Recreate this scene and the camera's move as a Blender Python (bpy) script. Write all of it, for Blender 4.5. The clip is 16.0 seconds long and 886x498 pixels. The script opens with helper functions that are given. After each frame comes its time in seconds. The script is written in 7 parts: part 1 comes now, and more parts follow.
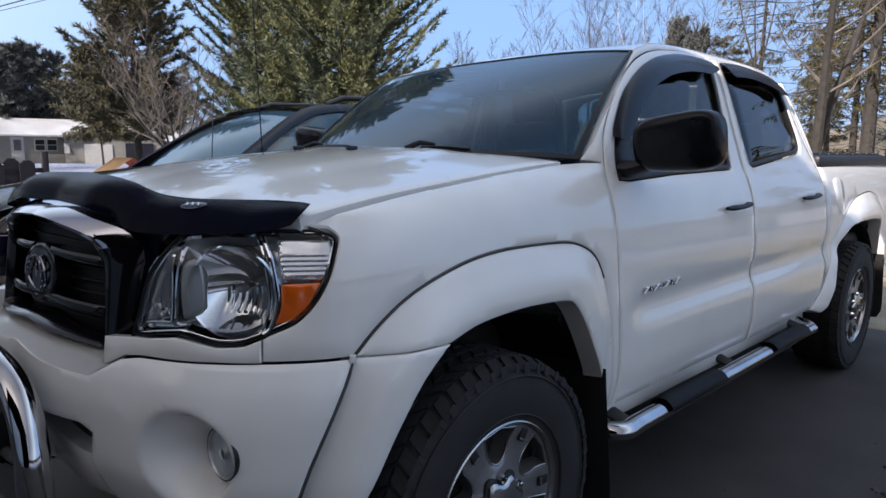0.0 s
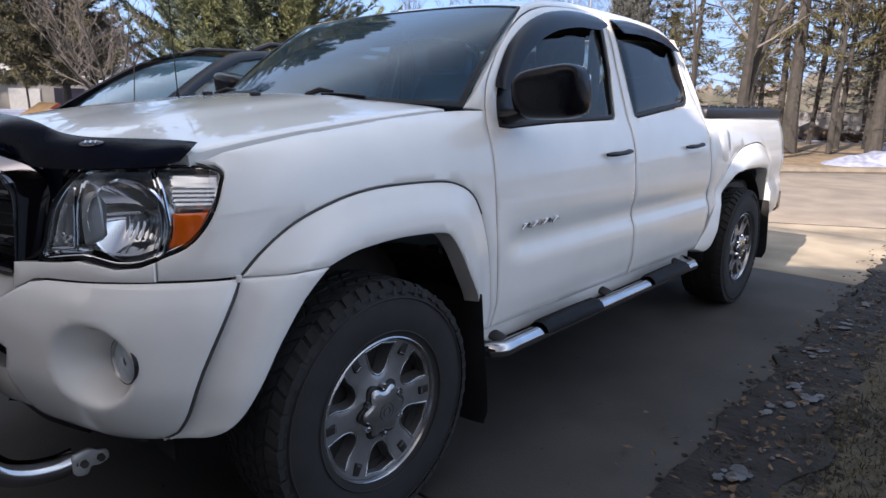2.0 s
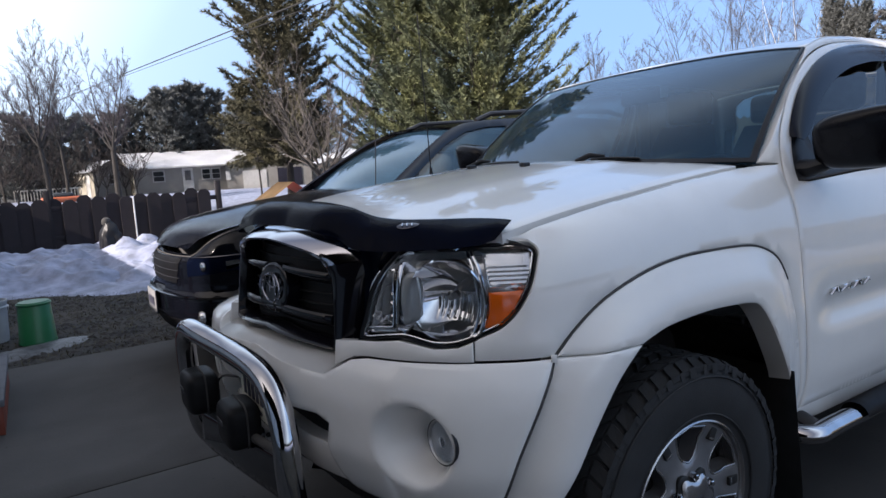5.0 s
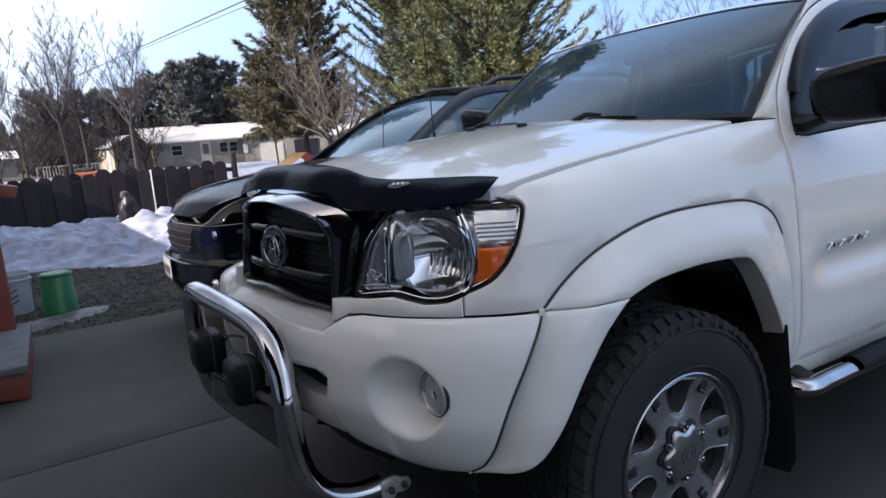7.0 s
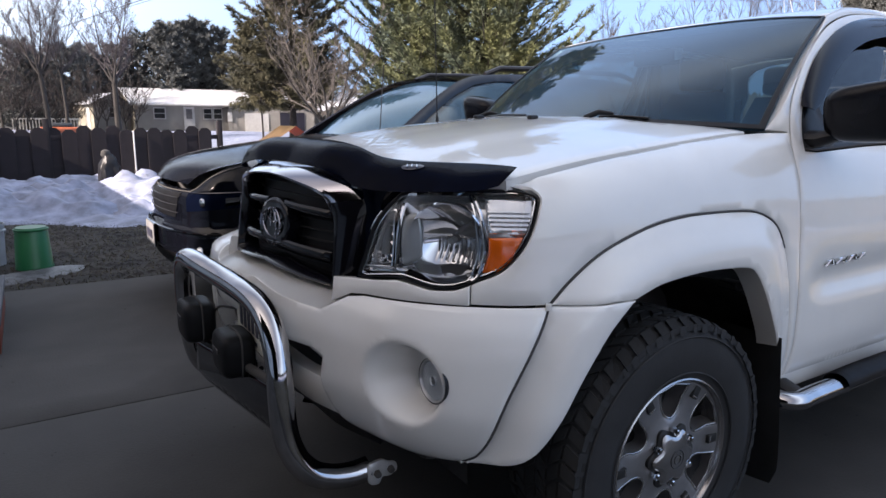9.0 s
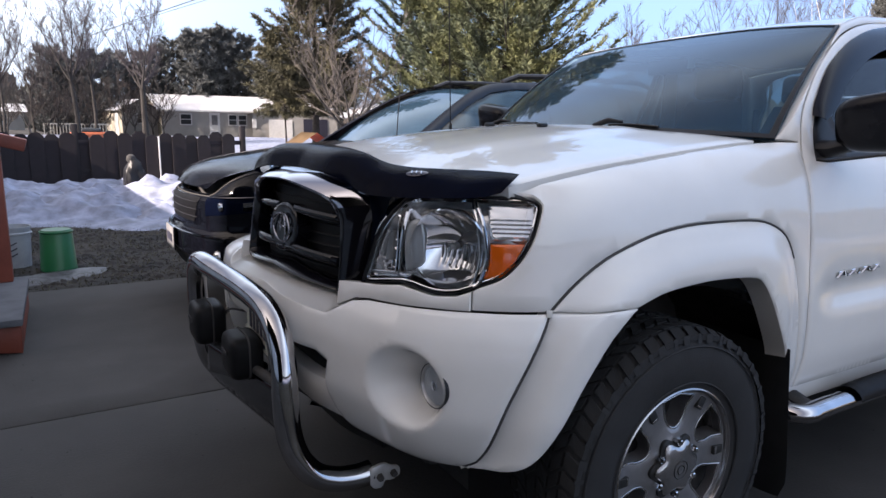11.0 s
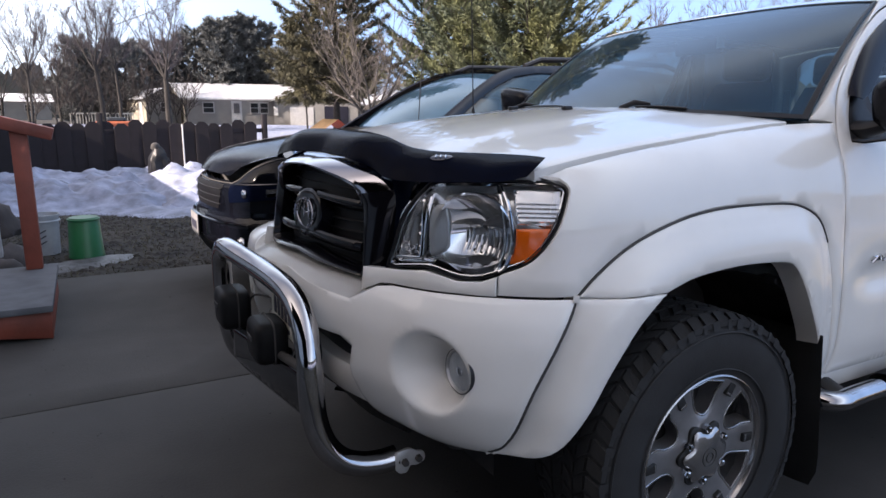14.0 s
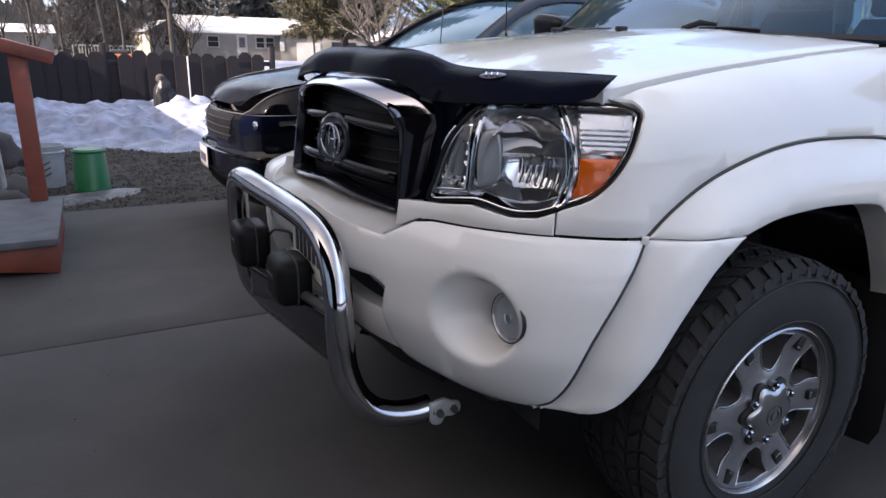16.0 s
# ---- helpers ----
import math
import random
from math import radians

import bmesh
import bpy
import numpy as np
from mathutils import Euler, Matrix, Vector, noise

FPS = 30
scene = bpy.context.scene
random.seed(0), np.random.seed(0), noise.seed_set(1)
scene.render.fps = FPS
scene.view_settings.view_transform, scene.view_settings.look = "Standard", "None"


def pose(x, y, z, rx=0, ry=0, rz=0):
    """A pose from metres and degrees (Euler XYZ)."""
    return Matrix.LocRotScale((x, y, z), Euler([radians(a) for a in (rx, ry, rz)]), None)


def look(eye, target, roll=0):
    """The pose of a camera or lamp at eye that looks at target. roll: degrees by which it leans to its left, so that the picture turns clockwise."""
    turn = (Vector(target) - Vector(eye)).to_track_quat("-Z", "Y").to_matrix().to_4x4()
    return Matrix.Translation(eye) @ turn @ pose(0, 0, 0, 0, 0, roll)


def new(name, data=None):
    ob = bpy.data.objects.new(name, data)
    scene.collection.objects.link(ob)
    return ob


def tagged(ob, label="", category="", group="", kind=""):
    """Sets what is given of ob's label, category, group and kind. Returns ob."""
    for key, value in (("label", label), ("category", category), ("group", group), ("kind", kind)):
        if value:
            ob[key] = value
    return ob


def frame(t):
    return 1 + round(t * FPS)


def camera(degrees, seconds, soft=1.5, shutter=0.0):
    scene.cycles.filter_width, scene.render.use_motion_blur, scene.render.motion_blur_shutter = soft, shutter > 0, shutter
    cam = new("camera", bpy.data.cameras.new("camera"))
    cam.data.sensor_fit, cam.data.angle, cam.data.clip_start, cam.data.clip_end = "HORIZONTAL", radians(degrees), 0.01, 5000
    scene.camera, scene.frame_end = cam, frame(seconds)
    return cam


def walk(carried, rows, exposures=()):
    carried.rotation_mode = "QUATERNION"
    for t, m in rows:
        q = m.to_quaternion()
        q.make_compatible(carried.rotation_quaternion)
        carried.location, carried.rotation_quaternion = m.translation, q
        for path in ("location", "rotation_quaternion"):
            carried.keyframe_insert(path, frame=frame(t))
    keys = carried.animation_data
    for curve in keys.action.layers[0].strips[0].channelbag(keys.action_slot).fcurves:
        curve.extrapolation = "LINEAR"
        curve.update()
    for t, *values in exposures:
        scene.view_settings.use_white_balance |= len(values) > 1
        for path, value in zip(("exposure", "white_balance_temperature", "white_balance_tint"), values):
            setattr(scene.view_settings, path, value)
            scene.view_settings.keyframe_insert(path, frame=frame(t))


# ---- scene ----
cam = camera(68.5, 16.0)
PATH = [
    (0, (-1.193, -1.92, 1.288), (0.186, -0.502, 0.99), 0.4),
    (0.5, (-1.272, -1.971, 1.285), (0.115, -0.581, 0.906), 1.1),
    (1, (-1.285, -2.01, 1.28), (0.089, -0.613, 0.874), 0.6),
    (1.5, (-1.241, -2.111, 1.287), (0.173, -0.763, 0.859), 1.5),
    (2, (-1.226, -2.212, 1.282), (0.241, -0.927, 0.841), 1.2),
    (2.5, (-1.221, -2.261, 1.321), (0.336, -1.063, 0.946), 1.9),
    (3, (-1.2, -2.278, 1.364), (0.442, -1.175, 1.072), 2.9),
    (3.5, (-1.229, -2.18, 1.357), (0.203, -0.827, 1.012), 0.9),
    (4, (-1.276, -2.015, 1.339), (-0.047, -0.468, 1.026), -1.9),
    (4.5, (-1.356, -1.955, 1.332), (-0.206, -0.343, 1.05), -2.7),
    (5, (-1.393, -1.947, 1.318), (-0.333, -0.272, 1.056), -3.3),
    (7.5, (-1.35, -2.021, 1.288), (-0.35, -0.328, 0.92), -4.3),
    (8, (-1.409, -1.932, 1.287), (-0.292, -0.316, 0.913), -3.9),
    (8.5, (-1.421, -1.917, 1.28), (-0.237, -0.352, 0.897), -1.6),
    (9, (-1.41, -1.953, 1.285), (-0.356, -0.298, 0.894), 0.6),
    (11.5, (-1.377, -1.989, 1.285), (-0.378, -0.296, 0.915), 0.9),
    (12, (-1.373, -1.987, 1.282), (-0.371, -0.297, 0.907), 0.7),
    (12.5, (-1.369, -1.978, 1.287), (-0.35, -0.303, 0.893), 1.4),
    (13, (-1.371, -1.977, 1.278), (-0.383, -0.286, 0.872), 0.8),
    (13.5, (-1.375, -1.973, 1.28), (-0.434, -0.256, 0.868), 0.6),
    (14, (-1.381, -1.972, 1.278), (-0.44, -0.256, 0.867), 0.4),
    (14.5, (-1.388, -1.968, 1.28), (-0.445, -0.255, 0.862), 0.4),
    (15, (-1.394, -1.967, 1.26), (-0.452, -0.264, 0.8), 0.3),
    (15.5, (-1.413, -1.909, 1.247), (-0.48, -0.215, 0.739), 0.7),
    (16, (-1.38, -1.778, 1.216), (-0.473, -0.093, 0.634), 1.4),
]
EXPOSURE = [(0.0, 2.31, 7120, 18), (1.0, 2.46, 7270, 20), (2.0, 2.66, 7295, 20), (2.5, 2.74, 7270, 20), (3.0, 2.49, 7070, 18), (4.0, 2.44, 7045, 18), (5.0, 2.43, 7070, 18), (7.5, 2.71, 7320, 20), (9.0, 2.81, 7445, 21), (13.0, 2.86, 7520, 22), (14.5, 2.91, 7545, 22), (16.0, 3.16, 7620, 23)]
walk(cam, [(t, look(eye, target, roll)) for t, eye, target, roll in PATH], EXPOSURE)

# light: a low late-winter sun from ahead of the parked cars, the rest is open sky
world = bpy.data.worlds.new("sky")
scene.world = world
world.use_nodes = True
SUN_AZ, SUN_EL = 184.0, 30.0       # degrees from +x towards +y, and above the horizon
wn = world.node_tree.nodes
sky = wn.new("ShaderNodeTexSky")
sky.sky_type = "NISHITA"
sky.sun_disc = False
sky.sun_elevation = radians(SUN_EL)
sky.sun_rotation = radians(SUN_AZ - 90)
sky.air_density, sky.dust_density, sky.ozone_density = 1.0, 0.2, 2.0
wn["Background"].inputs[1].default_value = 0.004
world.node_tree.links.new(sky.outputs[0], wn["Background"].inputs[0])
# thin haze: whitish and bright round the sun, deep blue away from it
blue, both = wn.new("ShaderNodeBackground"), wn.new("ShaderNodeAddShader")
where, toward, haze = wn.new("ShaderNodeTexCoord"), wn.new("ShaderNodeVectorMath"), wn.new("ShaderNodeValToRGB")
sun_dir = Vector((math.cos(radians(SUN_AZ)) * math.cos(radians(SUN_EL)), math.sin(radians(SUN_AZ)) * math.cos(radians(SUN_EL)), math.sin(radians(SUN_EL))))
toward.operation = "DOT_PRODUCT"
toward.inputs[1].default_value = sun_dir * .5
lift = wn.new("ShaderNodeMath")
lift.operation, lift.inputs[1].default_value = "ADD", .5
HAZE = [(0.0, (.044, .092, .185)), (.30, (.058, .115, .215)), (.44, (.104, .160, .246)), (.53, (.200, .268, .340)), (.62, (.120, .150, .190)), (.72, (.050, .064, .090)), (.90, (.110, .116, .126)), (1.0, (.34, .34, .335))]
ramp = haze.color_ramp
while len(ramp.elements) < len(HAZE):
    ramp.elements.new(.5)
for e, (at, c) in zip(ramp.elements, HAZE):
    e.position, e.color = at, (*c, 1.0)
for a, b in ((where.outputs["Generated"], toward.inputs[0]), (toward.outputs["Value"], lift.inputs[0]), (lift.outputs[0], haze.inputs[0]), (haze.outputs[0], blue.inputs[0])):
    world.node_tree.links.new(a, b)
blue.inputs[1].default_value = 1.0
world.node_tree.links.new(wn["Background"].outputs[0], both.inputs[0])
world.node_tree.links.new(blue.outputs[0], both.inputs[1])
world.node_tree.links.new(both.outputs[0], wn["World Output"].inputs[0])
sun_data = bpy.data.lights.new("sun", "SUN")
sun_data.energy, sun_data.angle, sun_data.color = 1.9, radians(0.5), (1.0, 0.975, 0.94)
sun = new("sun", sun_data)
sun.matrix_world = look(sun_dir * 60, (0, 0, 0))

# ---- materials ----
def rgb(c):
    return (*c, 1.0) if len(c) == 3 else c


def mat(name, color, rough=0.5, metal=0.0, coat=0.0, var=0.15, scale=8.0, bump=0.0, bump_scale=60.0, color2=None, stain=0.0, stain_scale=1.5, spec=0.5, piece=0.0, island=0.0):
    """A procedural surface: base colour that wanders at two scales, a roughness that follows it, and fine relief."""
    m = bpy.data.materials.new(name)
    m.use_nodes = True
    nt, n = m.node_tree, m.node_tree.nodes
    b = n["Principled BSDF"]
    b.inputs["Roughness"].default_value = rough
    b.inputs["Metallic"].default_value = metal
    b.inputs["Coat Weight"].default_value = coat
    b.inputs["Coat Roughness"].default_value = 0.02
    b.inputs["Specular IOR Level"].default_value = spec
    co = n.new("ShaderNodeTexCoord")
    tex = n.new("ShaderNodeTexNoise")
    tex.inputs["Scale"].default_value, tex.inputs["Detail"].default_value = scale, 6.0
    nt.links.new(co.outputs["Object"], tex.inputs["Vector"])
    mix = n.new("ShaderNodeMix")
    mix.data_type = "RGBA"
    c2 = color2 or tuple(c * (1 - var) for c in color)
    mix.inputs[6].default_value, mix.inputs[7].default_value = rgb(color), rgb(c2)
    ramp = n.new("ShaderNodeMapRange")
    ramp.inputs[1].default_value, ramp.inputs[2].default_value = 0.35, 0.65
    nt.links.new(tex.outputs["Fac"], ramp.inputs[0])
    nt.links.new(ramp.outputs[0], mix.inputs[0])
    out = mix.outputs[2]
    if stain:
        t2 = n.new("ShaderNodeTexNoise")
        t2.inputs["Scale"].default_value, t2.inputs["Detail"].default_value = stain_scale, 4.0
        nt.links.new(co.outputs["Object"], t2.inputs["Vector"])
        r2 = n.new("ShaderNodeMapRange")
        r2.inputs[1].default_value, r2.inputs[2].default_value, r2.inputs[3].default_value, r2.inputs[4].default_value = 0.4, 0.7, 1.0, 1.0 - stain
        nt.links.new(t2.outputs["Fac"], r2.inputs[0])
        mul = n.new("ShaderNodeMix")
        mul.data_type, mul.blend_type = "RGBA", "MULTIPLY"
        mul.inputs[0].default_value = 1.0
        nt.links.new(out, mul.inputs[6])
        nt.links.new(r2.outputs[0], mul.inputs[7])
        out = mul.outputs[2]
    if piece or island:
        info = n.new("ShaderNodeObjectInfo") if piece else n.new("ShaderNodeNewGeometry")
        r3 = n.new("ShaderNodeMapRange")
        r3.inputs[3].default_value, r3.inputs[4].default_value = 1.0 - (piece or island), 1.0
        nt.links.new(info.outputs["Random" if piece else "Random Per Island"], r3.inputs[0])
        mul = n.new("ShaderNodeMix")
        mul.data_type, mul.blend_type = "RGBA", "MULTIPLY"
        mul.inputs[0].default_value = 1.0
        nt.links.new(out, mul.inputs[6])
        nt.links.new(r3.outputs[0], mul.inputs[7])
        out = mul.outputs[2]
    nt.links.new(out, b.inputs["Base Color"])
    if bump:
        t3 = n.new("ShaderNodeTexNoise")
        t3.inputs["Scale"].default_value, t3.inputs["Detail"].default_value = bump_scale, 5.0
        nt.links.new(co.outputs["Object"], t3.inputs["Vector"])
        bp = n.new("ShaderNodeBump")
        bp.inputs["Strength"].default_value, bp.inputs["Distance"].default_value = bump, 0.01
        nt.links.new(t3.outputs["Fac"], bp.inputs["Height"])
        nt.links.new(bp.outputs[0], b.inputs["Normal"])
    return m


def glass(name, tint, rough=0.0, ior=1.45, sky_film=0.0):
    """A thin pane: it lets tinted light straight through, mirrors at grazing angles and may carry a blue film painted
    in for mirrored sky.
    """
    m = bpy.data.materials.new(name)
    m.use_nodes = True
    nt, n = m.node_tree, m.node_tree.nodes
    n.remove(n["Principled BSDF"])
    tr, gl, fr, mx = n.new("ShaderNodeBsdfTransparent"), n.new("ShaderNodeBsdfGlossy"), n.new("ShaderNodeLayerWeight"), n.new("ShaderNodeMixShader")
    tr.inputs[0].default_value = rgb(tint)
    gl.inputs["Roughness"].default_value = rough
    f0 = ((ior - 1) / (ior + 1)) ** 2
    fr.inputs[0].default_value = 0.5
    steep, gloss = n.new("ShaderNodeMath"), n.new("ShaderNodeMapRange")
    steep.operation, steep.inputs[1].default_value = "POWER", 5.0
    gloss.inputs[3].default_value, gloss.inputs[4].default_value = f0, 1.0
    nt.links.new(fr.outputs["Facing"], steep.inputs[0])
    nt.links.new(steep.outputs[0], gloss.inputs[0])
    nt.links.new(gloss.outputs[0], mx.inputs[0])
    if sky_film:
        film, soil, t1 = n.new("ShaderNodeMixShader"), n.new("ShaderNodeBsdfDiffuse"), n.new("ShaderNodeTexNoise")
        # blue diffuse colour imitates the sky's reflection in the glass
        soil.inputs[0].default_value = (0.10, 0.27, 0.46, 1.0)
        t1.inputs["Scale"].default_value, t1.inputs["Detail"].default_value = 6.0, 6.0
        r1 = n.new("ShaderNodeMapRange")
        r1.inputs[3].default_value, r1.inputs[4].default_value = sky_film * .7, sky_film * 1.3
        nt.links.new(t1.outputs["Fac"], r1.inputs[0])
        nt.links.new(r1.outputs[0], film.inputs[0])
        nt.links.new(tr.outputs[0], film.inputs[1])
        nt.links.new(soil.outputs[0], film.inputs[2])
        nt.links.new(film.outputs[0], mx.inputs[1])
    else:
        nt.links.new(tr.outputs[0], mx.inputs[1])
    nt.links.new(gl.outputs[0], mx.inputs[2])
    nt.links.new(mx.outputs[0], n["Material Output"].inputs[0])
    return m


WHITE = mat("white_paint", (0.80, 0.785, 0.755), 0.45, coat=1.0, spec=0.3, var=0.03, scale=3, stain=0.05, stain_scale=5)
BLACKPAINT = mat("black_paint", (0.006, 0.007, 0.012), 0.07, spec=0.45, var=0.3, scale=4)
CHROME = mat("chrome", (0.82, 0.83, 0.85), 0.06, metal=1.0, var=0.08, scale=20)
DARKCHROME = mat("smoked_chrome", (0.12, 0.12, 0.135), 0.08, metal=1.0, var=0.2, scale=12)
REFLECTOR = mat("lamp_reflector", (0.88, 0.89, 0.90), 0.20, metal=0.75, var=0.1, scale=30)
PLASTIC = mat("black_plastic", (0.016, 0.016, 0.019), 0.42, spec=0.3, var=0.3, scale=20, bump=0.08, bump_scale=400)
VISOR = mat("smoked_visor_acrylic", (0.005, 0.007, 0.016), 0.14, spec=0.22, var=0.3, scale=6)
COVER = mat("black_lamp_cover", (0.009, 0.009, 0.010), 0.5, spec=0.18, var=0.3, scale=20, bump=0.05, bump_scale=300)
GLOSSBLACK = mat("gloss_black_acrylic", (0.004, 0.007, 0.021), 0.12, spec=0.05, coat=0.0, var=0.3, scale=6)
MIRRORBLACK = mat("satin_black_plastic", (0.006, 0.006, 0.009), 0.24, spec=0.22, coat=0.0, var=0.25, scale=12)
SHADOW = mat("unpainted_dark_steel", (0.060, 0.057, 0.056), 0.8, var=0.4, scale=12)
RUBBER = mat("tyre_rubber", (0.020, 0.020, 0.021), 0.8, var=0.3, scale=14, stain=0.3, stain_scale=8, bump=0.15, bump_scale=250)
FLAP = mat("mud_flap_rubber", (0.042, 0.042, 0.043), 0.6, var=0.3, scale=14, bump=0.1, bump_scale=150)
ALLOY = mat("machined_alloy", (0.46, 0.46, 0.47), 0.24, metal=0.9, var=0.12, scale=14, stain=0.15, stain_scale=20)
# near-black colour stands for the shade inside the rim's openings
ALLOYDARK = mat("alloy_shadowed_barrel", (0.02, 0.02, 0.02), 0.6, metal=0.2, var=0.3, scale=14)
STEEL = mat("zinc_steel", (0.55, 0.55, 0.55), 0.4, metal=0.5, var=0.2, scale=25, bump=0.05)
SILVER = mat("silver_wheel_paint", (0.29, 0.29, 0.30), 0.30, metal=0.6, var=0.10, scale=14, stain=0.15, stain_scale=20)
AMBER = mat("amber_lens", (0.95, 0.15, 0.012), 0.15, coat=1.0, var=0.25, scale=20)
PIANO = mat("gloss_black_grille_frame", (0.006, 0.006, 0.009), 0.10, spec=0.28, var=0.3, scale=8)
BOWL = mat("silvered_reflector", (0.62, 0.62, 0.63), 0.05, metal=0.93, var=0.08, scale=30)
SURROUND = mat("darkened_chrome", (0.42, 0.42, 0.46), 0.10, metal=1.0, var=0.12, scale=9)
BARCHROME = mat("weathered_chrome", (0.52, 0.52, 0.54), 0.07, metal=1.0, var=0.2, scale=9, stain=0.15, stain_scale=12)
HOUSING = mat("lamp_housing", (0.60, 0.60, 0.60), 0.28, metal=0.5, var=0.15, scale=25)
GREYLENS = mat("frosted_grey_bulb_cap", (0.36, 0.37, 0.37), 0.3, metal=0.4, var=0.2, scale=8)
CLOTH = mat("grey_seat_cloth", (0.10, 0.095, 0.09), 0.9, var=0.2, scale=30, bump=0.1, bump_scale=300)
BEIGE = mat("beige_trim", (0.20, 0.19, 0.17), 0.8, var=0.15, scale=10)
DASH = mat("dark_dashboard", (0.05, 0.05, 0.055), 0.7, var=0.2, scale=20, bump=0.1, bump_scale=300)
WSGLASS = glass("tinted_windscreen", (0.15, 0.26, 0.31), ior=1.36, sky_film=0.17)
SIDEGLASS = glass("side_window_glass", (0.52, 0.55, 0.54), ior=1.55)
PRIVACY = glass("privacy_glass", (0.08, 0.085, 0.09), ior=1.6)
CLEAR = glass("clear_lamp_lens", (0.93, 0.95, 0.97), ior=1.35)
PLATE = mat("number_plate_enamel", (0.72, 0.72, 0.62), 0.4, var=0.1, scale=12)
INK = mat("dark_ink", (0.03, 0.03, 0.05), 0.5)

# driveway concrete in two tones: shade and sunlight are put into the colour
CONCRETE_SHADED = mat("worn_concrete", (0.053, 0.049, 0.045), 0.85, var=0.22, scale=3.0, stain=0.45, stain_scale=0.9, bump=0.25, bump_scale=90)
CONCRETE_SUNLIT = mat("sun_bleached_concrete", (0.36, 0.30, 0.22), 0.85, var=0.18, scale=3.0, stain=0.55, stain_scale=1.3, bump=0.25, bump_scale=90)
ASPHALT = mat("pale_worn_asphalt", (0.235, 0.200, 0.165), 0.9, var=0.25, scale=2.0, stain=0.2, stain_scale=0.5, bump=0.3, bump_scale=40)
KERB = mat("kerb_concrete", (0.17, 0.145, 0.115), 0.85, var=0.25, scale=5, bump=0.2)
SOIL = mat("thawed_lawn_soil", (0.044, 0.037, 0.030), 0.95, color2=(0.016, 0.015, 0.014), scale=2.2, stain=0.4, stain_scale=0.6, bump=0.8, bump_scale=18)
DIRT = mat("dark_wet_dirt", (0.020, 0.017, 0.016), 0.9, color2=(0.008, 0.007, 0.007), scale=6, bump=0.9, bump_scale=30)
LAWN = mat("matted_winter_turf", (0.080, 0.068, 0.046), 0.95, color2=(0.042, 0.038, 0.027), scale=5, stain=0.3, stain_scale=1.2, bump=0.8, bump_scale=40)
STRAW = mat("dry_straw_grass", (0.42, 0.33, 0.16), 0.9, color2=(0.26, 0.22, 0.10), scale=4, island=0.5)
GRASS = mat("dull_winter_grass", (0.105, 0.088, 0.052), 0.9, color2=(0.060, 0.056, 0.032), scale=4, island=0.5)
# old snow, its blue-grey colour holding the shade that lies on the bank
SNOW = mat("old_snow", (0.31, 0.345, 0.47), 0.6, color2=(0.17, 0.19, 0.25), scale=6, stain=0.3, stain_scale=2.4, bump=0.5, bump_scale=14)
SLUSH = mat("grey_melting_snow", (0.10, 0.104, 0.115), 0.5, color2=(0.035, 0.034, 0.035), scale=18, bump=0.4, bump_scale=40)
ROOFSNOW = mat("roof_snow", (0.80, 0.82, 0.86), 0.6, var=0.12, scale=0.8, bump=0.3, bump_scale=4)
FENCE = mat("dark_brown_fence_stain", (0.0155, 0.0108, 0.0155), 0.8, var=0.3, scale=6, piece=0.35, bump=0.3, bump_scale=50)
PORCHRED = mat("rust_red_painted_wood", (0.25, 0.055, 0.032), 0.6, var=0.25, scale=6, stain=0.25, stain_scale=4, bump=0.2, bump_scale=40)
DECKGREY = mat("weathered_grey_tread", (0.105, 0.108, 0.118), 0.85, var=0.3, scale=7, bump=0.3, bump_scale=60)
# one siding, two tones: shaded fronts, and lighter walls that face the sun
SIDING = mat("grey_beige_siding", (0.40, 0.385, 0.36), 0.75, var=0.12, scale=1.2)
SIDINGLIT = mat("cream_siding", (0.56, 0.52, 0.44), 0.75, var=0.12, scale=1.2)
# kept pale so that the unseen house walls bounce light onto the truck
WALLWARM = mat("cream_house_siding", (0.66, 0.62, 0.55), 0.8, var=0.12, scale=1.5)
TRIMWHITE = mat("white_trim", (0.75, 0.75, 0.74), 0.6, var=0.1, scale=5)
DARKGLASS = mat("dark_window", (0.04, 0.045, 0.05), 0.08, var=0.3, scale=2)
DARKROOF = mat("dark_shingle", (0.07, 0.065, 0.06), 0.9, var=0.3, scale=4, bump=0.3)
GREENPAIL = mat("green_plastic", (0.0, 0.115, 0.04), 0.4, var=0.15, scale=6)
WHITEPAIL = mat("white_plastic", (0.40, 0.42, 0.45), 0.45, var=0.12, scale=6, stain=0.2, stain_scale=8)
ROCK = mat("brown_fieldstone", (0.068, 0.055, 0.052), 0.85, var=0.35, scale=5, stain=0.3, stain_scale=4, bump=0.6, bump_scale=14)
BARK = mat("grey_brown_bark", (0.040, 0.036, 0.033), 0.95, var=0.4, scale=9, bump=0.8, bump_scale=24)
TWIG = mat("pale_twigs", (0.16, 0.14, 0.128), 0.9, var=0.3, scale=4, island=0.3)
DARKTWIG = mat("dark_twigs", (0.06, 0.048, 0.044), 0.9, var=0.3, scale=4, island=0.3)
MAUVETWIG = mat("greyish_mauve_twigs", (0.105, 0.092, 0.100), 0.9, var=0.3, scale=4, island=0.3)
BIRCHBARK = mat("white_birch_bark", (0.55, 0.53, 0.50), 0.8, var=0.35, scale=7, bump=0.3)
BIRCHTWIG = mat("birch_twigs", (0.085, 0.066, 0.066), 0.9, var=0.3, scale=4, island=0.3)
